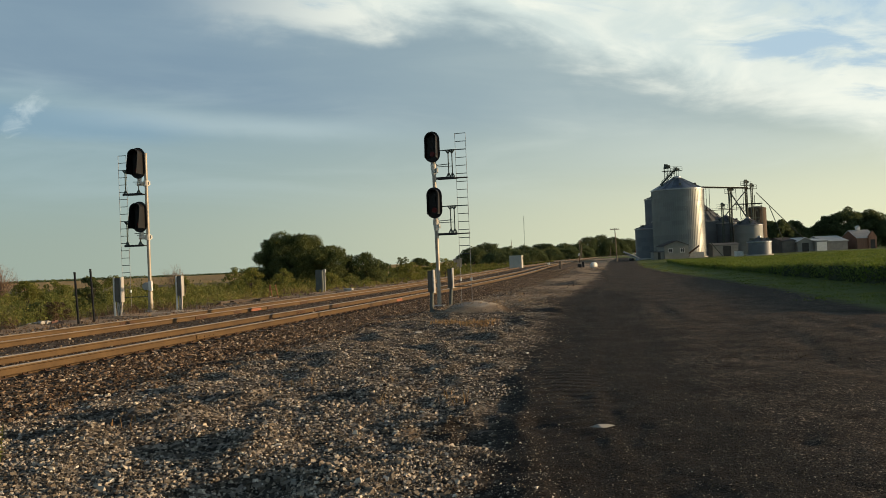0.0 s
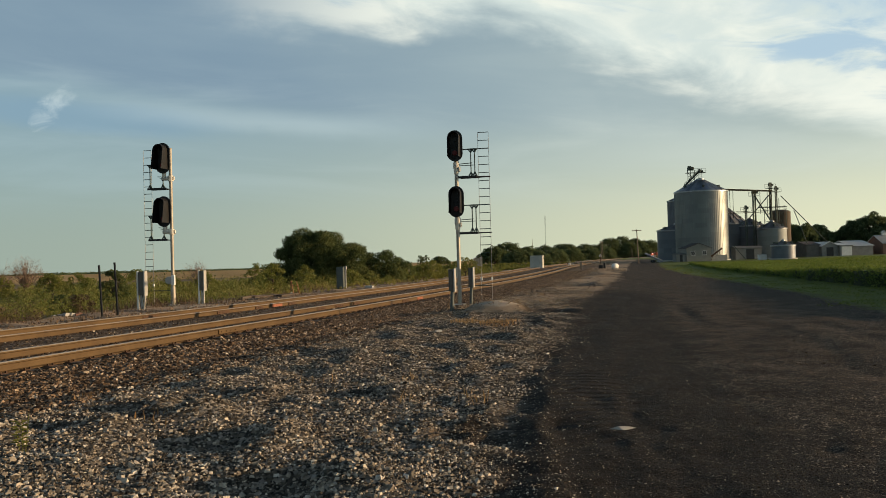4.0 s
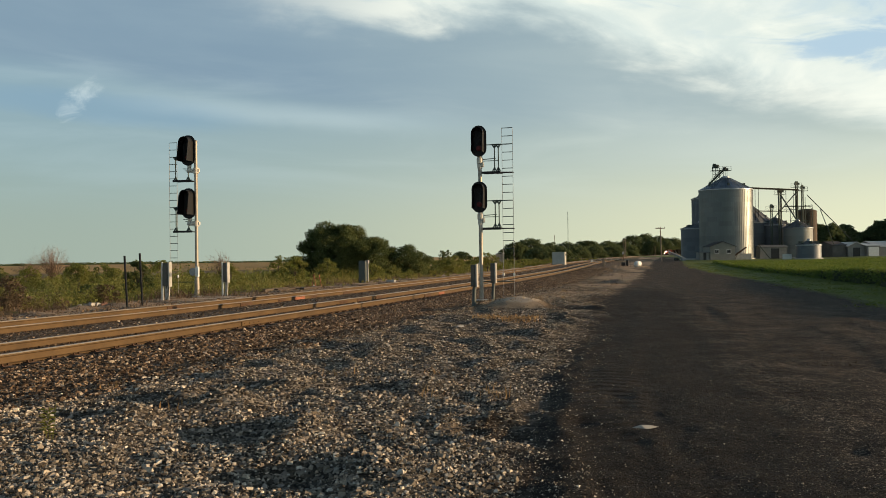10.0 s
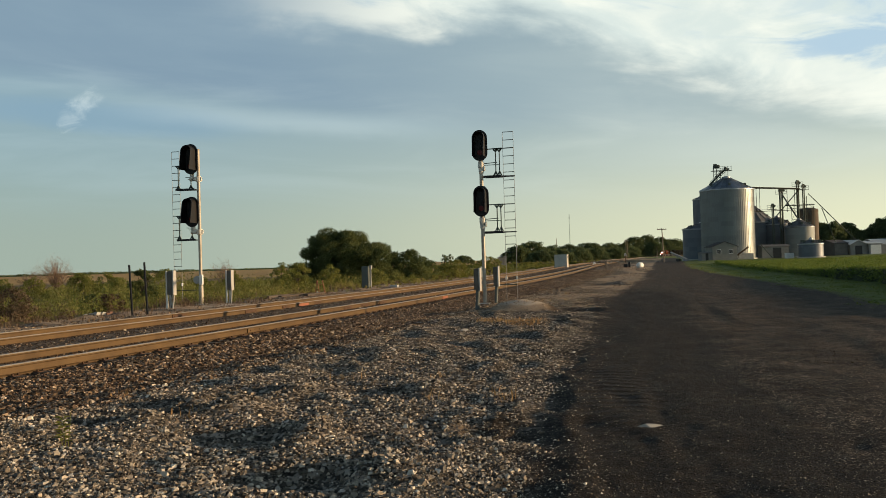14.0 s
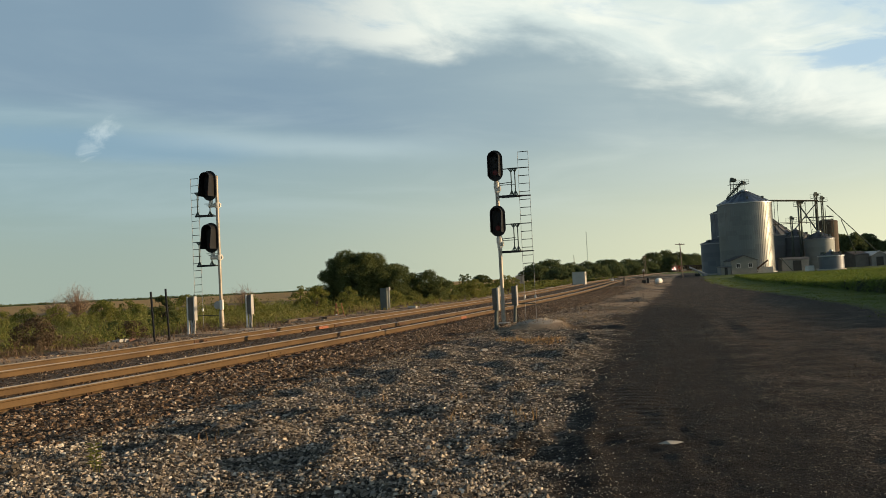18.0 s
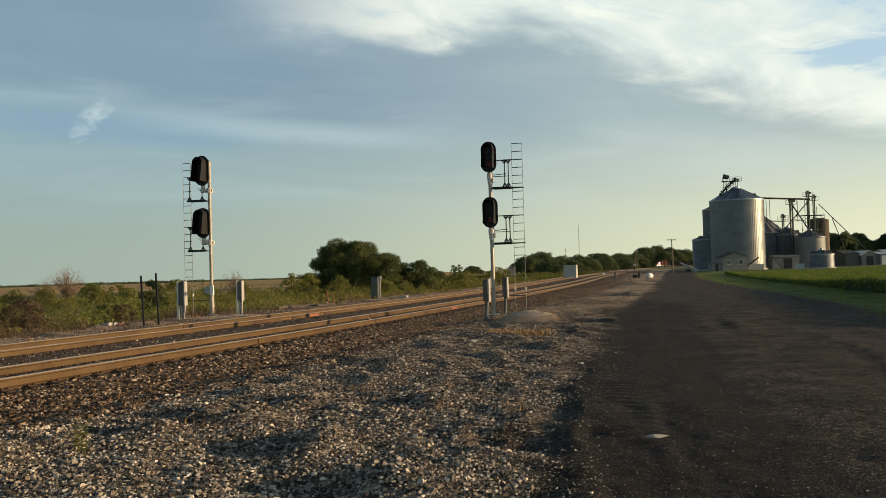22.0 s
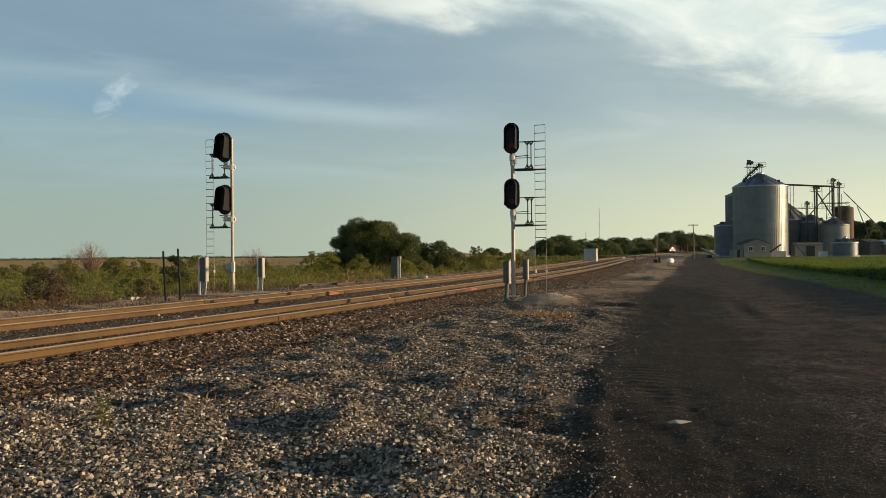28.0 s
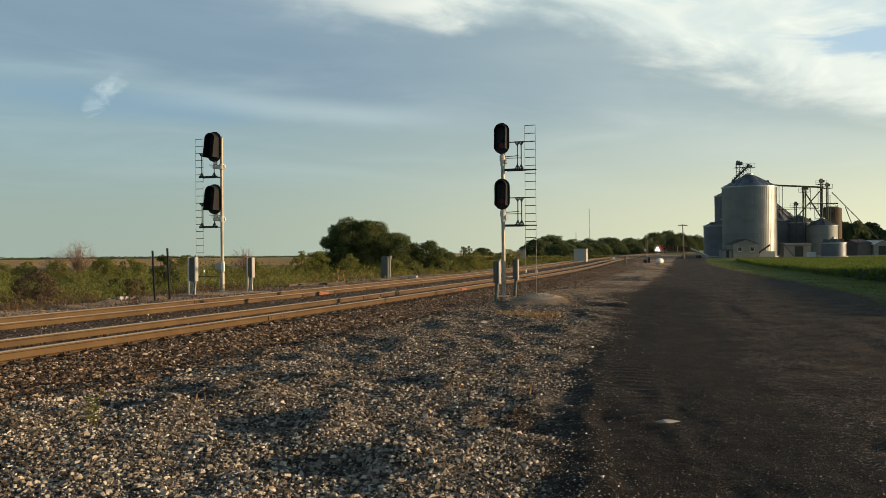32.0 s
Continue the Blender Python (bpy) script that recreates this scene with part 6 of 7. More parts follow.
ag = thing("grain_auger", "pale blue portable grain auger on wheels by the road end", "auger", (54.9, 203, ground_z(54.9, 203)), 0)
part("tube", Mesh().tube((-2.4, 0, 2.2), (1.4, 0, 0.45), 0.20, n=10), "pale_blue", ag)
part("truss", Mesh().bar((-2.0, 0, 1.55), (1.2, 0, 0.3), 0.08, 0.08).bar((-0.8, 0, 0.3), (0.2, 0, 0.8), 0.08, 0.08), "pale_blue", ag)
part("hopper", Mesh().prism([(0.7, 0.05), (1.5, 0.05), (1.7, 0.6), (0.6, 0.6)], -0.6, 0.6), "pale_blue", ag)
for y in (-0.9, 0.9):
    part("wheel", Mesh().tube((-0.6, y - 0.1, 0.35), (-0.6, y + 0.1, 0.35), 0.35, n=16), "black", ag)
part("axle", Mesh().bar((-0.6, -0.9, 0.35), (-0.6, 0.9, 0.35), 0.08, 0.08).bar((-0.6, 0, 0.35), (-1.1, 0, 1.35), 0.08, 0.08), "pale_blue", ag)


# ---- plants ----
def leaf_mesh(name, blobs, per, size, mat, seed, shell=0.45, flat=0.75):
    """A crown: leaves in clumps round the blobs (x, y, z, rx, ry, rz)."""
    rs = np.random.RandomState(seed)
    P, S = [], []
    for b in blobs:
        vol = (b[3] * b[4] * b[5]) ** (2 / 3)
        n = max(12, int(per * vol))
        d = rs.normal(size=(n, 3))
        d /= np.linalg.norm(d, axis=1)[:, None]
        k = (1 - shell * rs.rand(n) ** 1.6)[:, None]
        k = k * (0.86 + 0.28 * rs.rand(n, 1))
        P.append(np.array(b[:3]) + d * k * np.array(b[3:6]))
        S.append(np.full(n, size) * rs.uniform(0.6, 1.35, n))
    P, S = np.concatenate(P), np.concatenate(S)
    n = len(P)
    u = rs.normal(size=(n, 3))
    u[:, 2] *= flat
    u /= np.linalg.norm(u, axis=1)[:, None]
    w = np.cross(u, rs.normal(size=(n, 3)))
    w /= np.linalg.norm(w, axis=1)[:, None]
    a, b = u * S[:, None], w * (S * 0.72)[:, None]
    V = np.stack([P - a - b, P - a * 0.6 + b, P + a], 1).reshape(-1, 3)
    return cloud_mesh(name, V, np.arange(n * 3).reshape(-1, 3), mat)


def crown_blobs(rs, w, d, h, z0, n, lumps=0.5):
    """Overlapping blobs along a dome of width w, depth d and height h from z0."""
    out = []
    for i in range(n):
        q, a = math.sqrt((i + 0.4) / n), 2.39996 * i + rs.uniform(-0.5, 0.5)
        x, y = q * math.cos(a) * w / 2, q * math.sin(a) * d / 2
        top = h * (max(0.02, 1 - q * q)) ** 0.42 * rs.uniform(0.86, 1.04)
        r = rs.uniform(0.10, 0.24) * (w + h) * lumps * 0.62
        out.append((x, y, z0 + max(top - 0.85 * r, 0.35 * r), r * 1.2, r * 1.2, r * 0.85))
        if i % 2 == 0:
            out.append((x * 1.02, y * 1.02, z0 + max(top * rs.uniform(0.2, 0.6), 0.4 * r), r * 1.2, r * 1.2, r))
    return out


def tree(x, y, w, h, z0, label, mat="leaf", leaf=0.16, per=90, n=26, depth=None, seed=1, name="tree", category="tree", group=""):
    rs = np.random.RandomState(seed)
    t = thing(name, label, category, (x, y, ground_z(x, y)), 0, group)
    blobs = crown_blobs(rs, w * 0.86, (depth or w) * 0.86, h - z0, z0, n)
    m = Mesh()
    m.tube((0, 0, -0.3), (0.05 * w, 0, z0 + (h - z0) * 0.45), 0.035 * h, 0.018 * h, 8)
    for b in blobs[:9]:
        m.tube((0.02 * w, 0, z0 * 0.6 + 0.1 * h), b[:3], 0.012 * h, 0.004 * h, 5)
    part("trunk", m, "bark", t)
    ob = new("crown", leaf_mesh("crown", blobs, per, leaf, mat, seed))
    ob.parent = t
    return t


# the big thicket beyond the tracks
tree(-9.4, 77, 7.9, 5.3, 0.1, "dense round dark green thicket beyond the tracks", "leaf", 0.060, 2300, 54, 5.5, 21, "thicket", "bush")
tree(-6.5, 76, 7.0, 3.9, 0.05, "dense dark green bush at the thicket's end", "leaf", 0.060, 2200, 34, 4.5, 22, "bush", "bush", "bushes")
tree(-3.3, 77, 6.4, 2.9, 0.05, "lower green bush at the thicket's end", "leaf", 0.060, 2100, 24, 3.6, 23, "bush", "bush", "bushes")
for k, (x, y, w, h) in enumerate(((-10.6, 62, 2.4, 2.4), (-8.4, 63, 2.0, 2.0), (-12.9, 68, 2.0, 2.2), (-13.2, 54, 1.6, 1.8), (-5.5, 66, 2.4, 1.5), (0.8, 80, 4, 1.9), (4.5, 90, 4, 2.0),
                                  (-30.6, 60, 2.6, 1.7), (-28.0, 59, 2.2, 1.75), (-25.1, 60, 2.4, 2.05), (-23.6, 61, 2.6, 1.9), (-21.8, 58, 2.0, 1.6), (-33.5, 62, 2.8, 1.6), (-18.4, 57, 1.8, 2.1), (-17.0, 60, 2.0, 1.5))):
    tree(x, y, w, h, 0.1, "small leafy green shrub among the weeds", "weed", 0.048, 2400, 18, None, 40 + k, "shrub", "shrub", "shrubs")
tree(-16.0, 46, 1.55, 2.0, 0.1, "round dark green shrub behind the dark posts", "leaf", 0.045, 5600, 18, None, 71, "shrub", "shrub", "shrubs")
tree(-14.15, 34.6, 1.2, 0.85, 0.0, "small dark green shrub beside dead brush", "leaf", 0.04, 4000, 10, None, 72, "shrub", "shrub", "shrubs")


def bare_bush(x, y, w, h, label, seed, twigs=80):
    rs = np.random.RandomState(seed)
    m = Mesh()
    for _ in range(twigs):
        a, q = rs.uniform(0, 2 * math.pi), rs.rand() ** 0.6
        tip = Vector((q * math.cos(a) * w / 2, q * math.sin(a) * w / 2, h * (0.55 + 0.45 * rs.rand()) * (1 - 0.35 * q)))
        p = Vector((rs.uniform(-0.15, 0.15), rs.uniform(-0.15, 0.15), 0))
        mid = p.lerp(tip, 0.5) + Vector((0, 0, 0.12 * h))
        m.tube(p, mid, 0.024, 0.013, 4, caps=False).tube(mid, tip, 0.013, 0.005, 4, caps=False)
        for _ in range(3):
            e = mid.lerp(tip, rs.rand()) 
            m.tube(e, e + Vector(rs.normal(size=3) * 0.16 * h) * 0.6 + Vector((0, 0, 0.1 * h)), 0.009, 0.004, 3, caps=False)
    return solid("bare_bush", m, "leaf_dry", label, "bush", (x, y, ground_z(x, y) - 0.05), group="bare bushes")


bare_bush(-39.8, 89, 4.4, 3.7, "leafless pale brown bush before the far field", 5, 110)
bare_bush(-42.8, 90, 3.4, 2.7, "leafless pale brown bush before the far field", 6)
bare_bush(-22.4, 88, 3.0, 3.0, "leafless pale brown bush before the far field", 7)
tree(-13.2, 33.9, 1.5, 0.85, 0.0, "dead dark brown brush beside the ballast", "brown_leaf", 0.030, 4200, 22, 1.0, 301, "dead_brush", "bush", "dead brush")
tree(-14.35, 28.6, 2.0, 1.15, 0.0, "dead reddish brown brush beside the ballast", "brown_leaf", 0.030, 3800, 26, 1.4, 302, "dead_brush", "bush", "dead brush")


def tufts(name, n, pick, height, mat, label, category, seed, blades=9, width=0.02, sector=(-46, 30), reach=(18, 160), power=1.4):
    x, y, rs = spread(n, *reach, *sector, seed, power)
    keep = pick(x, y, rs)
    x, y = x[keep], y[keep]
    n = len(x)
    z = land(x, y)
    B = blades
    h = height * rs.uniform(0.5, 1.25, (n, B)) * (0.6 + 0.8 * value_noise(x * 0.4, y * 0.4))[:, None]
    ang, lean = rs.uniform(0, 2 * np.pi, (n, B)), rs.uniform(0.05, 0.6, (n, B))
    bx = x[:, None] + rs.normal(0, 0.12, (n, B))
    by = y[:, None] + rs.normal(0, 0.12, (n, B))
    w = width * (1 + np.hypot(x, y) / 40)[:, None] * rs.uniform(0.6, 1.4, (n, B))
    px, py = -np.sin(ang) * w, np.cos(ang) * w
    tx, ty = bx + np.cos(ang) * lean * h, by + np.sin(ang) * lean * h
    mx, my = bx + np.cos(ang) * lean * h * 0.35, by + np.sin(ang) * lean * h * 0.35
    zz = np.broadcast_to(z[:, None], (n, B)) - 0.03
    V = np.stack([np.stack([bx - px * 0.5, by - py * 0.5, zz], -1), np.stack([bx + px * 0.5, by + py * 0.5, zz], -1), np.stack([mx + px, my + py, zz + h * 0.6], -1),
                  np.stack([tx, ty, zz + h], -1), np.stack([mx - px, my - py, zz + h * 0.6], -1)], 2).reshape(-1, 3)
    k = np.arange(n * B)[:, None] * 5
    F = np.concatenate([k + np.array([[0, 1, 2]]), k + np.array([[0, 2, 4]]), k + np.array([[4, 2, 3]])], 0)
    return tagged(new(name, cloud_mesh(name, V, F, mat)), label, category, kind="stuff")


def weed_clumps(name, n, per, pick, height, leaf, mat, label, seed, reach, sector=(-47, 14), power=1.3):
    """Low leafy mounds of weeds."""
    x, y, rs = spread(n, *reach, *sector, seed, power)
    keep = pick(x, y, rs)
    x, y = x[keep], y[keep]
    n = len(x)
    h = height * rs.uniform(0.5, 1.15, n) * (0.5 + value_noise(x * 0.25 + 2, y * 0.25)) * (0.45 + 0.55 * smooth(-9.0, -13.5, from_rail(x, y))) * (1 - 0.48 * smooth(45, 85, np.hypot(x, y)) * (0.7 + 0.3 * smooth(-0.1, -0.25, x / y)))
    r = h * rs.uniform(0.35, 0.75, n)
    d = rs.normal(size=(n, per, 3))
    d /= np.linalg.norm(d, axis=2)[..., None]
    k = 1 - 0.5 * rs.rand(n, per, 1) ** 2
    P = d * k
    P = np.stack([x[:, None] + P[..., 0] * r[:, None], y[:, None] + P[..., 1] * r[:, None], land(x, y)[:, None] + h[:, None] * (0.5 + 0.5 * P[..., 2])], -1).reshape(-1, 3)
    m = len(P)
    S = leaf * rs.uniform(0.5, 1.5, m) * (0.7 + np.hypot(P[:, 0], P[:, 1]) / 130)
    u = rs.normal(size=(m, 3)) + np.array([0, 0, 1.3])
    u /= np.linalg.norm(u, axis=1)[:, None]
    w = np.cross(u, rs.normal(size=(m, 3)))
    w /= np.linalg.norm(w, axis=1)[:, None]
    A, B = u * (S * 1.2)[:, None], w * (S * 0.42)[:, None]
    V = np.stack([P - A - B, P - A * 0.7 + B, P + A], 1).reshape(-1, 3)
    return tagged(new(name, cloud_mesh(name, V, np.arange(m * 3).reshape(-1, 3), mat)), label, "weeds", kind="stuff")


def weed_edge(x, y):
    """How far from the near rail the weeds begin."""
    return -8.5 - 1.9 * smooth(44, 35, y) - 1.0 * smooth(46, 37, y) * smooth(-0.40, -0.34, x / y) * smooth(-0.2, -0.3, x / y) - 0.7 * value_noise(x * 0.3, y * 0.3)


def tall_weeds(x, y):
    """Where the darker, taller weeds stand."""
    return 0.65 * value_noise(x * 0.13 + 2, y * 0.10) + 0.35 * value_noise(x * 0.5, y * 0.4 + 3) + 0.10 * smooth(52, 64, np.hypot(x, y)) > 0.50


weed_clumps("weeds", 9000, 42, lambda x, y, r: (from_rail(x, y) < weed_edge(x, y)) & tall_weeds(x, y), 0.88, 0.040, "weed", "tall green weeds beyond the tracks", 31, (26, 120))
weed_clumps("pale_weeds", 9000, 42, lambda x, y, r: (from_rail(x, y) < weed_edge(x, y)) & ~tall_weeds(x, y), 0.62, 0.036, "weed_pale", "low yellow green weeds beyond the tracks", 35, (26, 120))
weed_clumps("weed_bushes", 1100, 130, lambda x, y, r: (from_rail(x, y) < -10.6 - 1.2 * smooth(46, 37, y)) & (value_noise(x * 0.22 + 6, y * 0.22) > 0.38 + 0.34 * smooth(-0.16, -0.32, x / y)), 1.45, 0.052, "weed", "bushy green weeds standing above the rest", 61, (34, 95), (-42, 4), 1.2)
weed_clumps("far_weeds", 1250, 70, lambda x, y, r: (from_rail(x, y) < -9.5) & (x > -0.1 * y), 0.70, 0.10, "weed", "green scrub along the far side of the track", 36, (85, 330), (-8, 10), 1.0)
weed_clumps("brown_weeds", 4200, 34, lambda x, y, r: (from_rail(x, y) < -9.9) & (from_rail(x, y) > -12.0 - 2 * smooth(-0.36, -0.46, x / y)) & (value_noise(x * 0.3 + 8, y * 0.3) + 0.4 * smooth(-0.36, -0.46, x / y) > 0.45), 0.70, 0.032, "fringe", "dry reddish brown weeds beside the ballast", 37, (22, 60), (-47, -8))
tufts("dry_grass", 7000, lambda x, y, r: (from_rail(x, y) < -9.6 - 1.0 * r.rand(len(x))) & (value_noise(x * 0.22 + 3, y * 0.22) > 0.34), 0.34, "fringe", "dry tan grass among the weeds", "grass", 32, 8, 0.005, reach=(24, 110))
tufts("green_grass", 5000, lambda x, y, r: (from_rail(x, y) < -15) & (value_noise(x * 0.15 + 7, y * 0.15) > 0.4), 0.36, "weed_grass", "tall yellow green grass among the weeds", "grass", 42, 8, 0.0045, (-47, -8), (34, 62), 1.0)
tufts("strip_grass", 2600, lambda x, y, r: (from_rail(x, y) < -8.1 - 0.8 * r.rand(len(x))) & (from_rail(x, y) > -11.2) & (value_noise(x * 0.5 + 3, y * 0.5) > 0.36), 0.17, "fringe", "low dry brown grass along the far track", "grass", 47, 9, 0.005, (-47, -6), (20, 62), 1.0)
tufts("straw_tuft", 420, lambda x, y, r: np.maximum(bump(x, y, 1.12, 22.5, 0.30, 0.9), bump(x, y, 1.88, 22.1, 0.40, 1.1)) > r.uniform(0.2, 1.0, len(x)), 0.11, "straw", "patch of orange dry grass in the gravel", "grass", 43, 10, 0.006, (1.5, 8), (20.3, 24), 1.0)
tufts("yard_tufts", 320, lambda x, y, r: (from_rail(x, y) > 2.4) & (x < road_left(y) - 0.6) & (value_noise(x * 0.35 + 1, y * 0.35) > 0.72), 0.12, "straw", "sparse dry grass in the gravel", "grass", 38, 10, 0.006, (-30, 14), (9, 60), 1.0)
tufts("verge_grass", 14000, lambda x, y, r: (x > road_right(y) + 0.4 * r.randn(len(x))) & (x < crop_edge(y) + 1.0), 0.065, "lawn", "short green grass beside the road", "grass", 33, 8, 0.010, (5, 34), (27, 150), 1.2)


def crop_field():
    """A bean field: a bumpy leaf canopy, inner shade in its dark colour, with leaves standing out of it."""
    rs = np.random.RandomState(4)
    ys = np.concatenate([np.arange(20, 80, 1.2), np.arange(80, 142, 2.0)])
    us = np.concatenate([[0, 0.06, 0.14, 0.4], np.arange(0.9, 30, 1.2), np.arange(32, 140, 4)])
    U, Y = np.meshgrid(us, ys)
    X = crop_edge(Y) + U + (value_noise(Y * 0.7, U * 0) - 0.5) * 0.6
    cover = np.minimum(smooth(0, 0.14, U), smooth(140, 136, Y))
    Z = land(X, Y) - 0.05 + (0.30 + 0.36 * smooth(60, 42, Y) - 0.12 * smooth(58, 95, Y) + 0.14 * (value_noise(X * 1.4, Y * 1.4) - 0.4)) * cover
    n, k = U.shape
    i, j = np.meshgrid(np.arange(n - 1), np.arange(k - 1), indexing="ij")
    F = np.stack([i * k + j, i * k + j + 1, (i + 1) * k + j + 1, (i + 1) * k + j], -1).reshape(-1, 4)
    f = thing("bean_field", "low green bean crop beside the road", "crop field", kind="stuff")
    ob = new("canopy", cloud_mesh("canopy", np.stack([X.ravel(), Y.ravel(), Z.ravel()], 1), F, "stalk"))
    ob.parent = f
    m = 150000
    y = 22 + 116 * rs.rand(m) ** 1.2
    u = np.where(rs.rand(m) < 0.04, -0.08 + 0.14 * rs.rand(m), 75 * rs.rand(m) ** 1.9)
    x = crop_edge(y) + u + 0.15 * rs.randn(m)
    z = land(x, y) + np.where(u < 0.15, rs.uniform(0.0, 0.60, m), rs.uniform(0.42, 0.62, m))
    z = z - np.where(u < 0.15, 0.06, 0.20) + np.where(u < 0.15, rs.rand(m), 1.0) * 0.36 * smooth(60, 42, y) - 0.12 * smooth(58, 95, y)
    s = rs.uniform(0.026, 0.046, m) * (1 + y / 110)
    a, t = rs.uniform(0, 2 * np.pi, m), rs.uniform(-1.3, 1.3, m)
    P = np.stack([x, y, z], 1)
    d1 = np.stack([np.cos(a), np.sin(a), t], 1) * s[:, None]
    d2 = np.stack([-np.sin(a), np.cos(a), rs.uniform(-1.2, 1.2, m)], 1) * (s * 0.7)[:, None]
    V = np.stack([P - d1, P - d2 * 1.2 + d1 * 0.3, P + d1 + d2], 1).reshape(-1, 3)
    ob = new("leaves", cloud_mesh("leaves", V, np.arange(m * 3).reshape(-1, 3), "bean"))
    ob.parent = f


crop_field()

# trees: bearing, distance, width, height
k = 0
for bear, y, w, h in ((0.084, 420, 16, 9.0), (0.10, 430, 22, 11), (0.122, 445, 16, 9), (0.142, 520, 20, 10.5), (0.165, 560, 24, 12), (0.188, 640, 26, 12), (0.205, 700, 24, 13),
                      (0.218, 760, 26, 19), (0.233, 800, 26, 21), (0.248, 800, 28, 19), (0.262, 830, 28, 18), (0.278, 840, 26, 17), (0.155, 500, 14, 8), (0.176, 600, 20, 9), (0.197, 660, 20, 9), (0.021, 470, 12, 5.0), (0.088, 480, 20, 8), (0.075, 440, 14, 6.0), (0.112, 400, 18, 6.0), (0.132, 430, 16, 6.5), (0.151, 470, 20, 7.0), (0.171, 520, 20, 7.5), (0.193, 560, 22, 8.0), (0.211, 620, 22, 9.0), (0.241, 760, 24, 15), (0.256, 780, 20, 14)):
    k += 1
    tree(bear * y, y, w, h, 0.3, "dark green tree in the far tree line", "leaf_far", 0.33, 42, 56, w * 0.6, 100 + k, group="far tree line")
for bear, y, w, h in ((0.445, 258, 8, 10.4), (0.462, 262, 8, 10.0), (0.43, 270, 9, 11), (0.502, 266, 12, 10.5), (0.525, 262, 16, 12.6), (0.552, 264, 15, 12.2), (0.582, 258, 13, 10.6), (0.612, 258, 15, 11.4), (0.482, 275, 9, 8.0), (0.64, 250, 14, 11), (0.40, 280, 10, 10)):
    k += 1
    tree(bear * y, y, w, h, 0.5, "large dark green tree behind the sheds", "leaf_far", 0.24, 210, 40, w * 0.7, 100 + k, group="trees behind the sheds")
hr = np.random.RandomState(9)
hb = []
for q in range(110):
    d = hr.uniform(1150, 1250)
    x = d * (-0.64 + 0.62 * q / 109)
    hb.append((x, d, ground_z(x, d) + 0.6, hr.uniform(7, 14), 5, hr.uniform(1.8, 3.2) * (1.0 if q < 62 else 0.6)))
tagged(new("far_hedges", leaf_mesh("far_hedges", hb, 8, 0.9, "leaf_far", 91)), "thin dark hedges on the horizon", "hedges", kind="stuff")
tree(-0.001 * 330, 330, 2.8, 4.4, 0.8, "small round tree in the far field", "leaf_far", 0.3, 30, 14, None, 151, group="far tree line")
tree(0.0055 * 330, 331, 3.2, 4.6, 0.8, "small round tree in the far field", "leaf_far", 0.3, 30, 12, None, 152, group="far tree line")
fb = thing("far_grain_bin", "pair of pale grain bins on the horizon", "grain bin", (0.066 * 700, 700, 0))
for x in (-2.6, 1.6):
    part("bin", Mesh().lathe([(1.7, 0), (1.7, 5.6), (0, 6.3)], 20), "siding", fb)


# ---- small things on the ground ----
solid("pale_slab", Mesh().prism([(-0.08, 0), (0.07, -0.01), (0.08, 0.03), (-0.05, 0.035)], -0.05, 0.05), "concrete", "small pale slab lying in the gravel", "slab", (0.39, 20.2, ground_z(0.39, 20.2)), 20)
solid("flat_stone", Mesh().add([(-0.13, 0, 0.01), (0.13, 0.01, 0.012), (0, -0.05, 0.0), (0.02, 0.06, 0.0), (-0.05, -0.02, 0.035), (0.05, 0.0, 0.03), (-0.03, 0.03, 0.03)], [(0, 2, 4), (2, 5, 4), (2, 1, 5), (1, 3, 5), (3, 6, 5), (3, 0, 6), (0, 4, 6), (4, 5, 6), (0, 3, 1, 2)]), "concrete", "flat pale stone on the dark road", "stone", (1.93, 8.47, ground_z(1.93, 8.47) - 0.004))
weed = thing("weed_sprig", "single green weed growing in the gravel", "weed", (-3.43, 7.72, ground_z(-3.43, 7.72)))
m = Mesh()
for q in range(3):
    m.tube((0.02 * q, 0, -0.02), (0.05 * q - 0.04, 0.02 * q, 0.24 + 0.05 * q), 0.004, 0.002, 5)
part("stem", m, "weed", weed)
for q in range(26):
    a, z = q * 2.4, 0.05 + 0.0085 * q
    c, n2 = math.cos(a), math.sin(a)
    part("leaf", Mesh().add([(0, 0, z), (0.035 * c - 0.016 * n2, 0.035 * n2 + 0.016 * c, z + 0.02), (0.085 * c, 0.085 * n2, z + 0.012), (0.035 * c + 0.016 * n2, 0.035 * n2 - 0.016 * c, z + 0.02)], [(0, 1, 2, 3)]), "weed", weed)
solid("marker_peg", Mesh().box(-0.035, 0.035, -0.01, 0.01, -0.1, 0.15).box(-0.012, 0.012, 0.01, 0.03, -0.15, 0.13), "white", "small white marker peg between the far rails", "marker peg", (-11.2, 21.45, ground_z(-11.2, 21.45)), -16)
rs = np.random.RandomState(77)
for k in range(9):
    x, y, t = -13.3 + 1.1 * rs.rand(), 31.3 + 0.8 * rs.rand(), rs.uniform(0, 180)
    w, d, h = rs.uniform(0.08, 0.30), rs.uniform(0.05, 0.12), rs.uniform(0.04, 0.11)
    solid("debris", Mesh().prism([(-w, 0), (w, -0.02), (w * rs.uniform(0.5, 0.9), h), (-w * rs.uniform(0.3, 0.9), h * rs.uniform(0.7, 1.3))], -d, d), "concrete" if k % 3 else "barn", "broken pale slab at the edge of the weeds" if k % 3 else "broken reddish slab at the edge of the weeds", "debris", (x, y, ground_z(x, y) - 0.01), t, group="broken slabs")


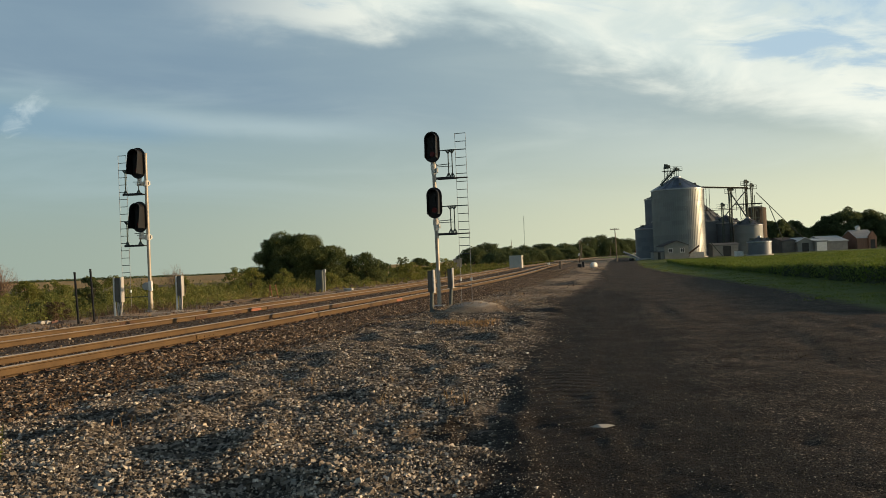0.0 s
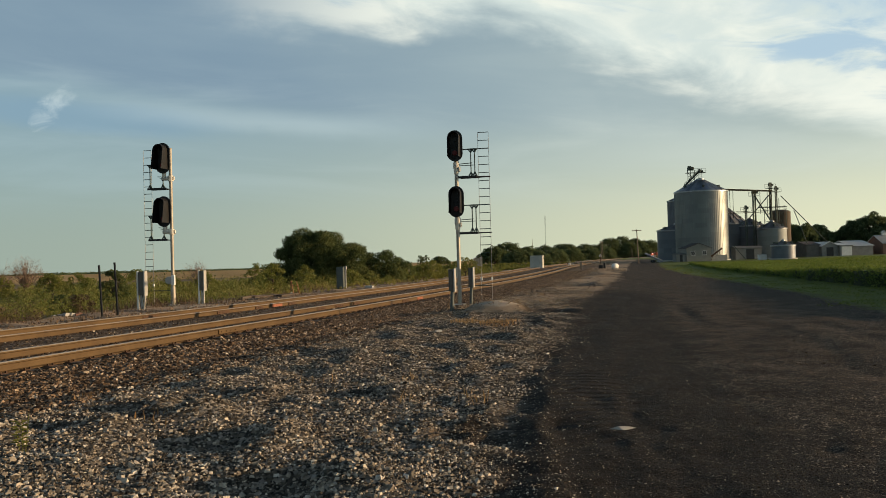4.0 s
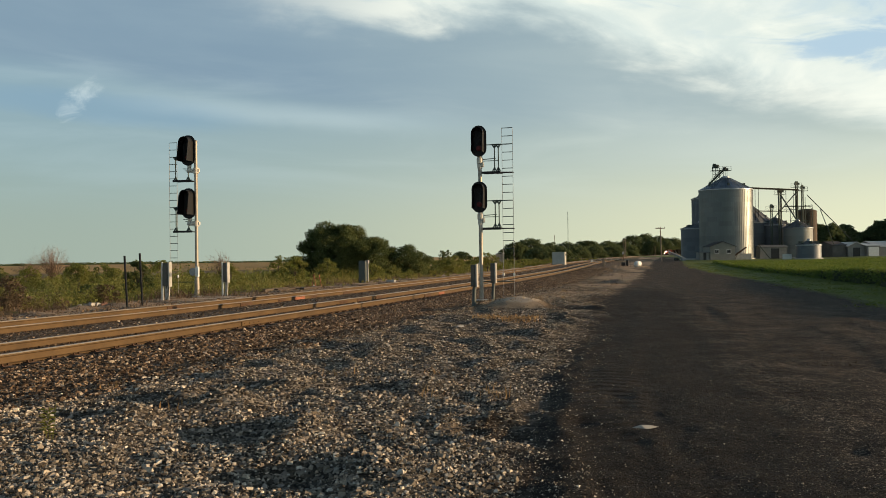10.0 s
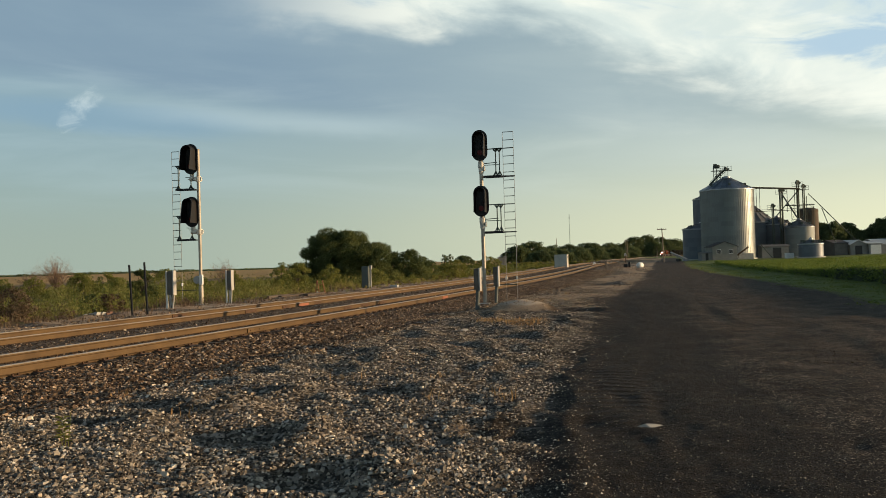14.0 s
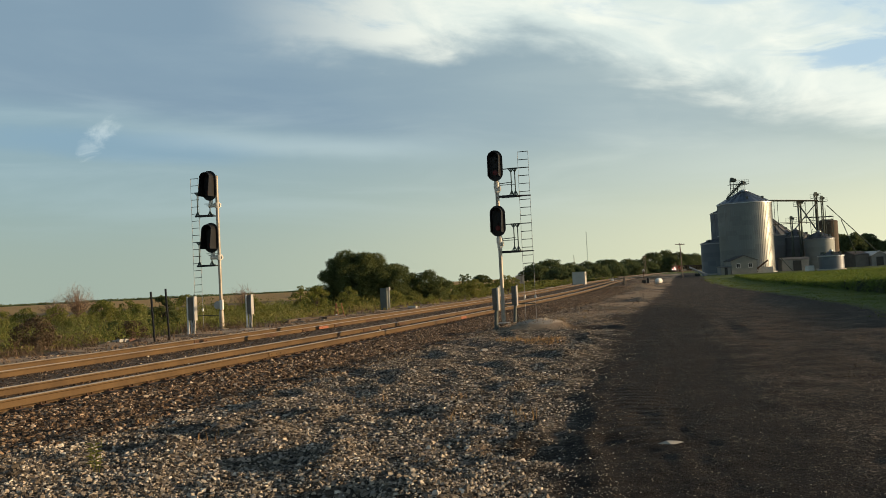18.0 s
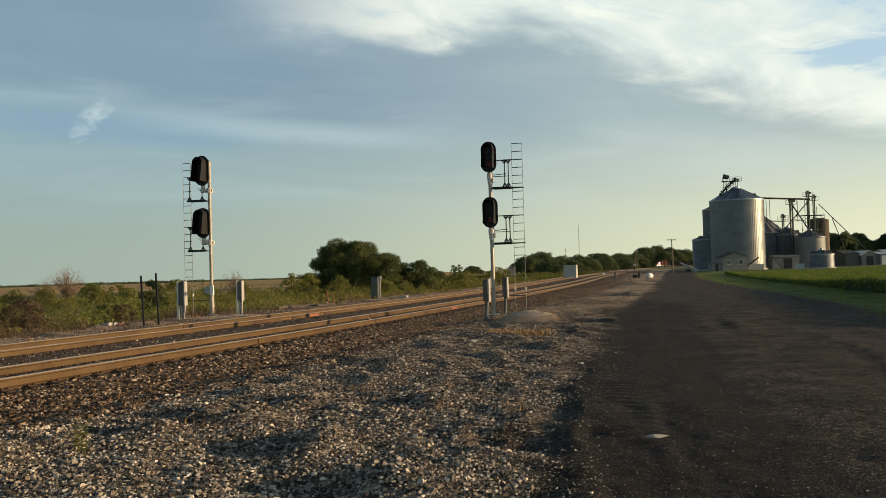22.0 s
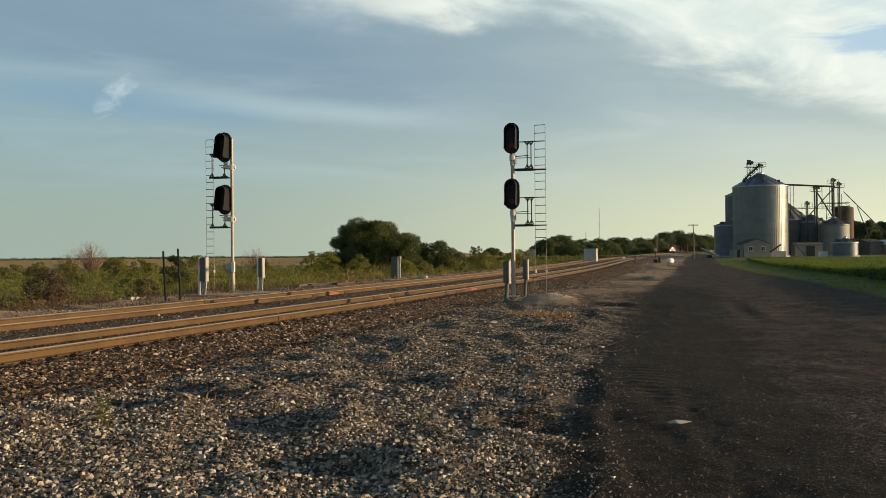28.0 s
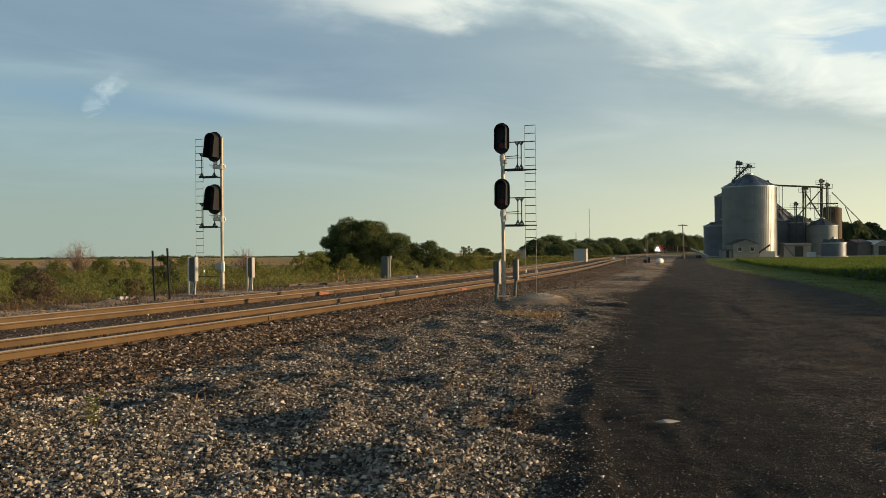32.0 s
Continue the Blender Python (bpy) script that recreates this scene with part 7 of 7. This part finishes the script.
# ---- the train ----
CENTRE = -GAUGE / 2
_ty = np.arange(100, 1100, 2.0)
_tx = np.array([side_point(y, CENTRE) for y in _ty])
_arc = np.concatenate([[0], np.cumsum(np.hypot(*np.diff(_tx, axis=0).T))])


def on_track(s):
    """Place and heading on the near track at arc length s from y = 100."""
    x, y = np.interp(s, _arc, _tx[:, 0]), np.interp(s, _arc, _tx[:, 1])
    x1, y1 = np.interp(s + 4, _arc, _tx[:, 0]), np.interp(s + 4, _arc, _tx[:, 1])
    x0, y0 = np.interp(s - 4, _arc, _tx[:, 0]), np.interp(s - 4, _arc, _tx[:, 1])
    return float(x), float(y), float(rail_top(y)), math.degrees(math.atan2(y1 - y0, x1 - x0)) - 90


def wheelset(parent, ys, r=0.5):
    for y in ys:
        for x in (-0.72, 0.72):
            part("wheel", Mesh().tube((x - 0.07, y, r), (x + 0.07, y, r), r, n=16), "iron", parent)
    part("truck_frame", Mesh().box(-1.05, -0.9, min(ys) - 0.6, max(ys) + 0.6, 0.45, 0.85).box(0.9, 1.05, min(ys) - 0.6, max(ys) + 0.6, 0.45, 0.85), "black", parent)


def locomotive(lit):
    """A road engine, its nose at y = 0 towards -y, its length along +y."""
    t = thing("locomotive", "orange and black diesel locomotive with bright headlights" if lit else "orange and black diesel locomotive trailing the first", "locomotive", group="locomotives")
    part("underframe", Mesh().box(-1.5, 1.5, 0.6, 21.6, 1.15, 1.5), "black", t)
    part("fuel_tank", Mesh().box(-1.35, 1.35, 8.2, 13.6, 0.35, 1.15, bevel=0.2), "black", t)
    part("pilot", Mesh().prism([(-1.4, 0.25), (1.4, 0.25), (1.5, 1.5), (-1.5, 1.5)], 0.3, 0.6), "black", t)
    part("nose", Mesh().box(-1.0, 1.0, 0.7, 2.3, 1.5, 3.1, bevel=0.22), "orange", t)
    cab = part("cab", Mesh().box(-1.52, 1.52, 2.3, 4.9, 1.5, 4.45, bevel=0.18), "orange", t)
    for x in (-0.75, 0.75):
        part("windscreen", Mesh().box(x - 0.55, x + 0.55, 2.27, 2.3, 3.3, 4.0), "glass", cab)
    for x in (-1.53, 1.53):
        part("side_window", Mesh().box(x - 0.02, x + 0.02, 2.9, 4.4, 3.2, 3.9), "glass", cab)
    part("hood", Mesh().box(-0.95, 0.95, 4.9, 17.4, 1.5, 4.3, bevel=0.15), "car_dark" if lit else "orange", t)
    part("hood_stripe", Mesh().box(-0.97, 0.97, 4.95, 17.3, 3.75, 4.32, bevel=0.12), "black", t)
    part("radiator", Mesh().box(-1.45, 1.45, 17.4, 20.4, 2.9, 4.55, bevel=0.15).box(-0.95, 0.95, 17.4, 20.9, 1.5, 2.9), "orange", t)
    part("exhaust", Mesh().box(-0.4, 0.4, 9.2, 10.4, 4.3, 4.55), "black", t)
    m = Mesh()
    for x in (-1.48, 1.48):
        for y in np.arange(5.2, 21, 1.9):
            m.bar((x, y, 1.5), (x, y, 2.5), 0.04, 0.04)
        m.bar((x, 5.0, 2.5), (x, 21.3, 2.5), 0.04, 0.04)
    part("handrail", m, "steel", t)
    wheelset(t, (2.6, 4.6, 6.6)), wheelset(t, (15.4, 17.4, 19.4))
    for x in (-0.13, 0.13):
        lamp = Mesh().tube((x, 0.70, 2.95), (x, 0.62, 2.95), 0.13 if lit else 0.1, n=12)
        part("headlight", lamp, "headlight" if lit else "glass", t)
    for x in (-0.95, 0.95):
        part("ditch_light", Mesh().tube((x, 0.32, 1.62), (x, 0.22, 1.62), 0.16 if lit else 0.1, n=12), "headlight" if lit else "glass", t)
    return t


def freight_car(mat, kind):
    t = thing("freight_car", {"hopper": "dark covered hopper car in the train", "box": "boxcar in the train, coloured dark for shade"}[kind], "freight car", group="freight cars")
    L = 16.5
    if kind == "box":
        b = part("body", Mesh().box(-1.5, 1.5, 0.5, L - 0.5, 1.1, 4.6, bevel=0.05), mat, t)
        part("door", Mesh().box(1.5, 1.56, 6.8, 9.6, 1.2, 4.3), mat, b)
        for y in np.arange(1.4, L - 1, 1.2):
            part("rib", Mesh().box(1.5, 1.55, y - 0.05, y + 0.05, 1.1, 4.5), mat, b)
        part("roof", Mesh().gable(-1.5, 1.5, 0.5, L - 0.5, 4.6, 4.8, 0.05, 0.05), "car_dark", t)
    else:
        b = part("body", Mesh().prism([(-1.5, 1.9), (-0.9, 0.9), (0.9, 0.9), (1.5, 1.9), (1.55, 4.2), (0.8, 4.7), (-0.8, 4.7), (-1.55, 4.2)], 1.6, L - 1.6), mat, t)
        for y in (3.0, 6.6, 10.0, 13.5):
            part("rib", Mesh().box(1.5, 1.6, y - 0.06, y + 0.06, 1.9, 4.3), mat, b)
        part("hatch_walk", Mesh().box(-0.5, 0.5, 1.6, L - 1.6, 4.7, 4.85), "car_dark", t)
        for y in (0.5, L - 1.6):
            part("end_platform", Mesh().box(-1.4, 1.4, y, y + 1.1, 1.1, 1.3), mat, t)
    part("sill", Mesh().box(-0.3, 0.3, 0, L, 0.8, 1.1), "black", t)
    wheelset(t, (1.6, 3.2), 0.42), wheelset(t, (L - 3.2, L - 1.6), 0.42)
    return t


TRAIN = [(locomotive(True), 0.0)]
second = locomotive(False)
for q in second.children_recursive:
    if q.name.startswith(("hood", "radiator")):
        q.data.materials[0] = MAT["car_red"]
TRAIN += [(second, 23.0)]
hop, bx = freight_car("car_dark", "hopper"), freight_car("car_dark", "box")
# a trailing engine recoloured near black to stand for shade
dark_unit = locomotive(False)
for q in dark_unit.children_recursive:
    if q.name.startswith(("hood", "radiator", "cab", "nose")):
        q.data.materials[0] = MAT["car_dark"]
dark_unit["label"] = "diesel locomotive trailing the first, coloured dark for shade"
TRAIN += [(dark_unit, 46.0), (hop, 69.0), (bx, 86.0)]
for i in range(7):
    TRAIN.append((copy_thing(hop, Matrix.Identity(4)), 103.0 + 17 * i))

FRONT = [(0, 786), (16, 629), (32, 472)]     # seconds, distance ahead of the leading nose


def motions():
    for ob, back in TRAIN:
        rows = []
        for t in np.arange(0, 32.01, 4.0):
            y = np.interp(t, [q[0] for q in FRONT], [q[1] for q in FRONT])
            s = np.interp(y, _tx[:, 1], _arc) + back
            x, y, z, turn = on_track(s)
            x1, y1, _, _ = on_track(s + 20)
            turn = math.degrees(math.atan2(y1 - y, x1 - x)) - 90
            rows.append((float(t), pose(x, y, z, 0, 0, turn)))
        walk(ob, rows)


motions()
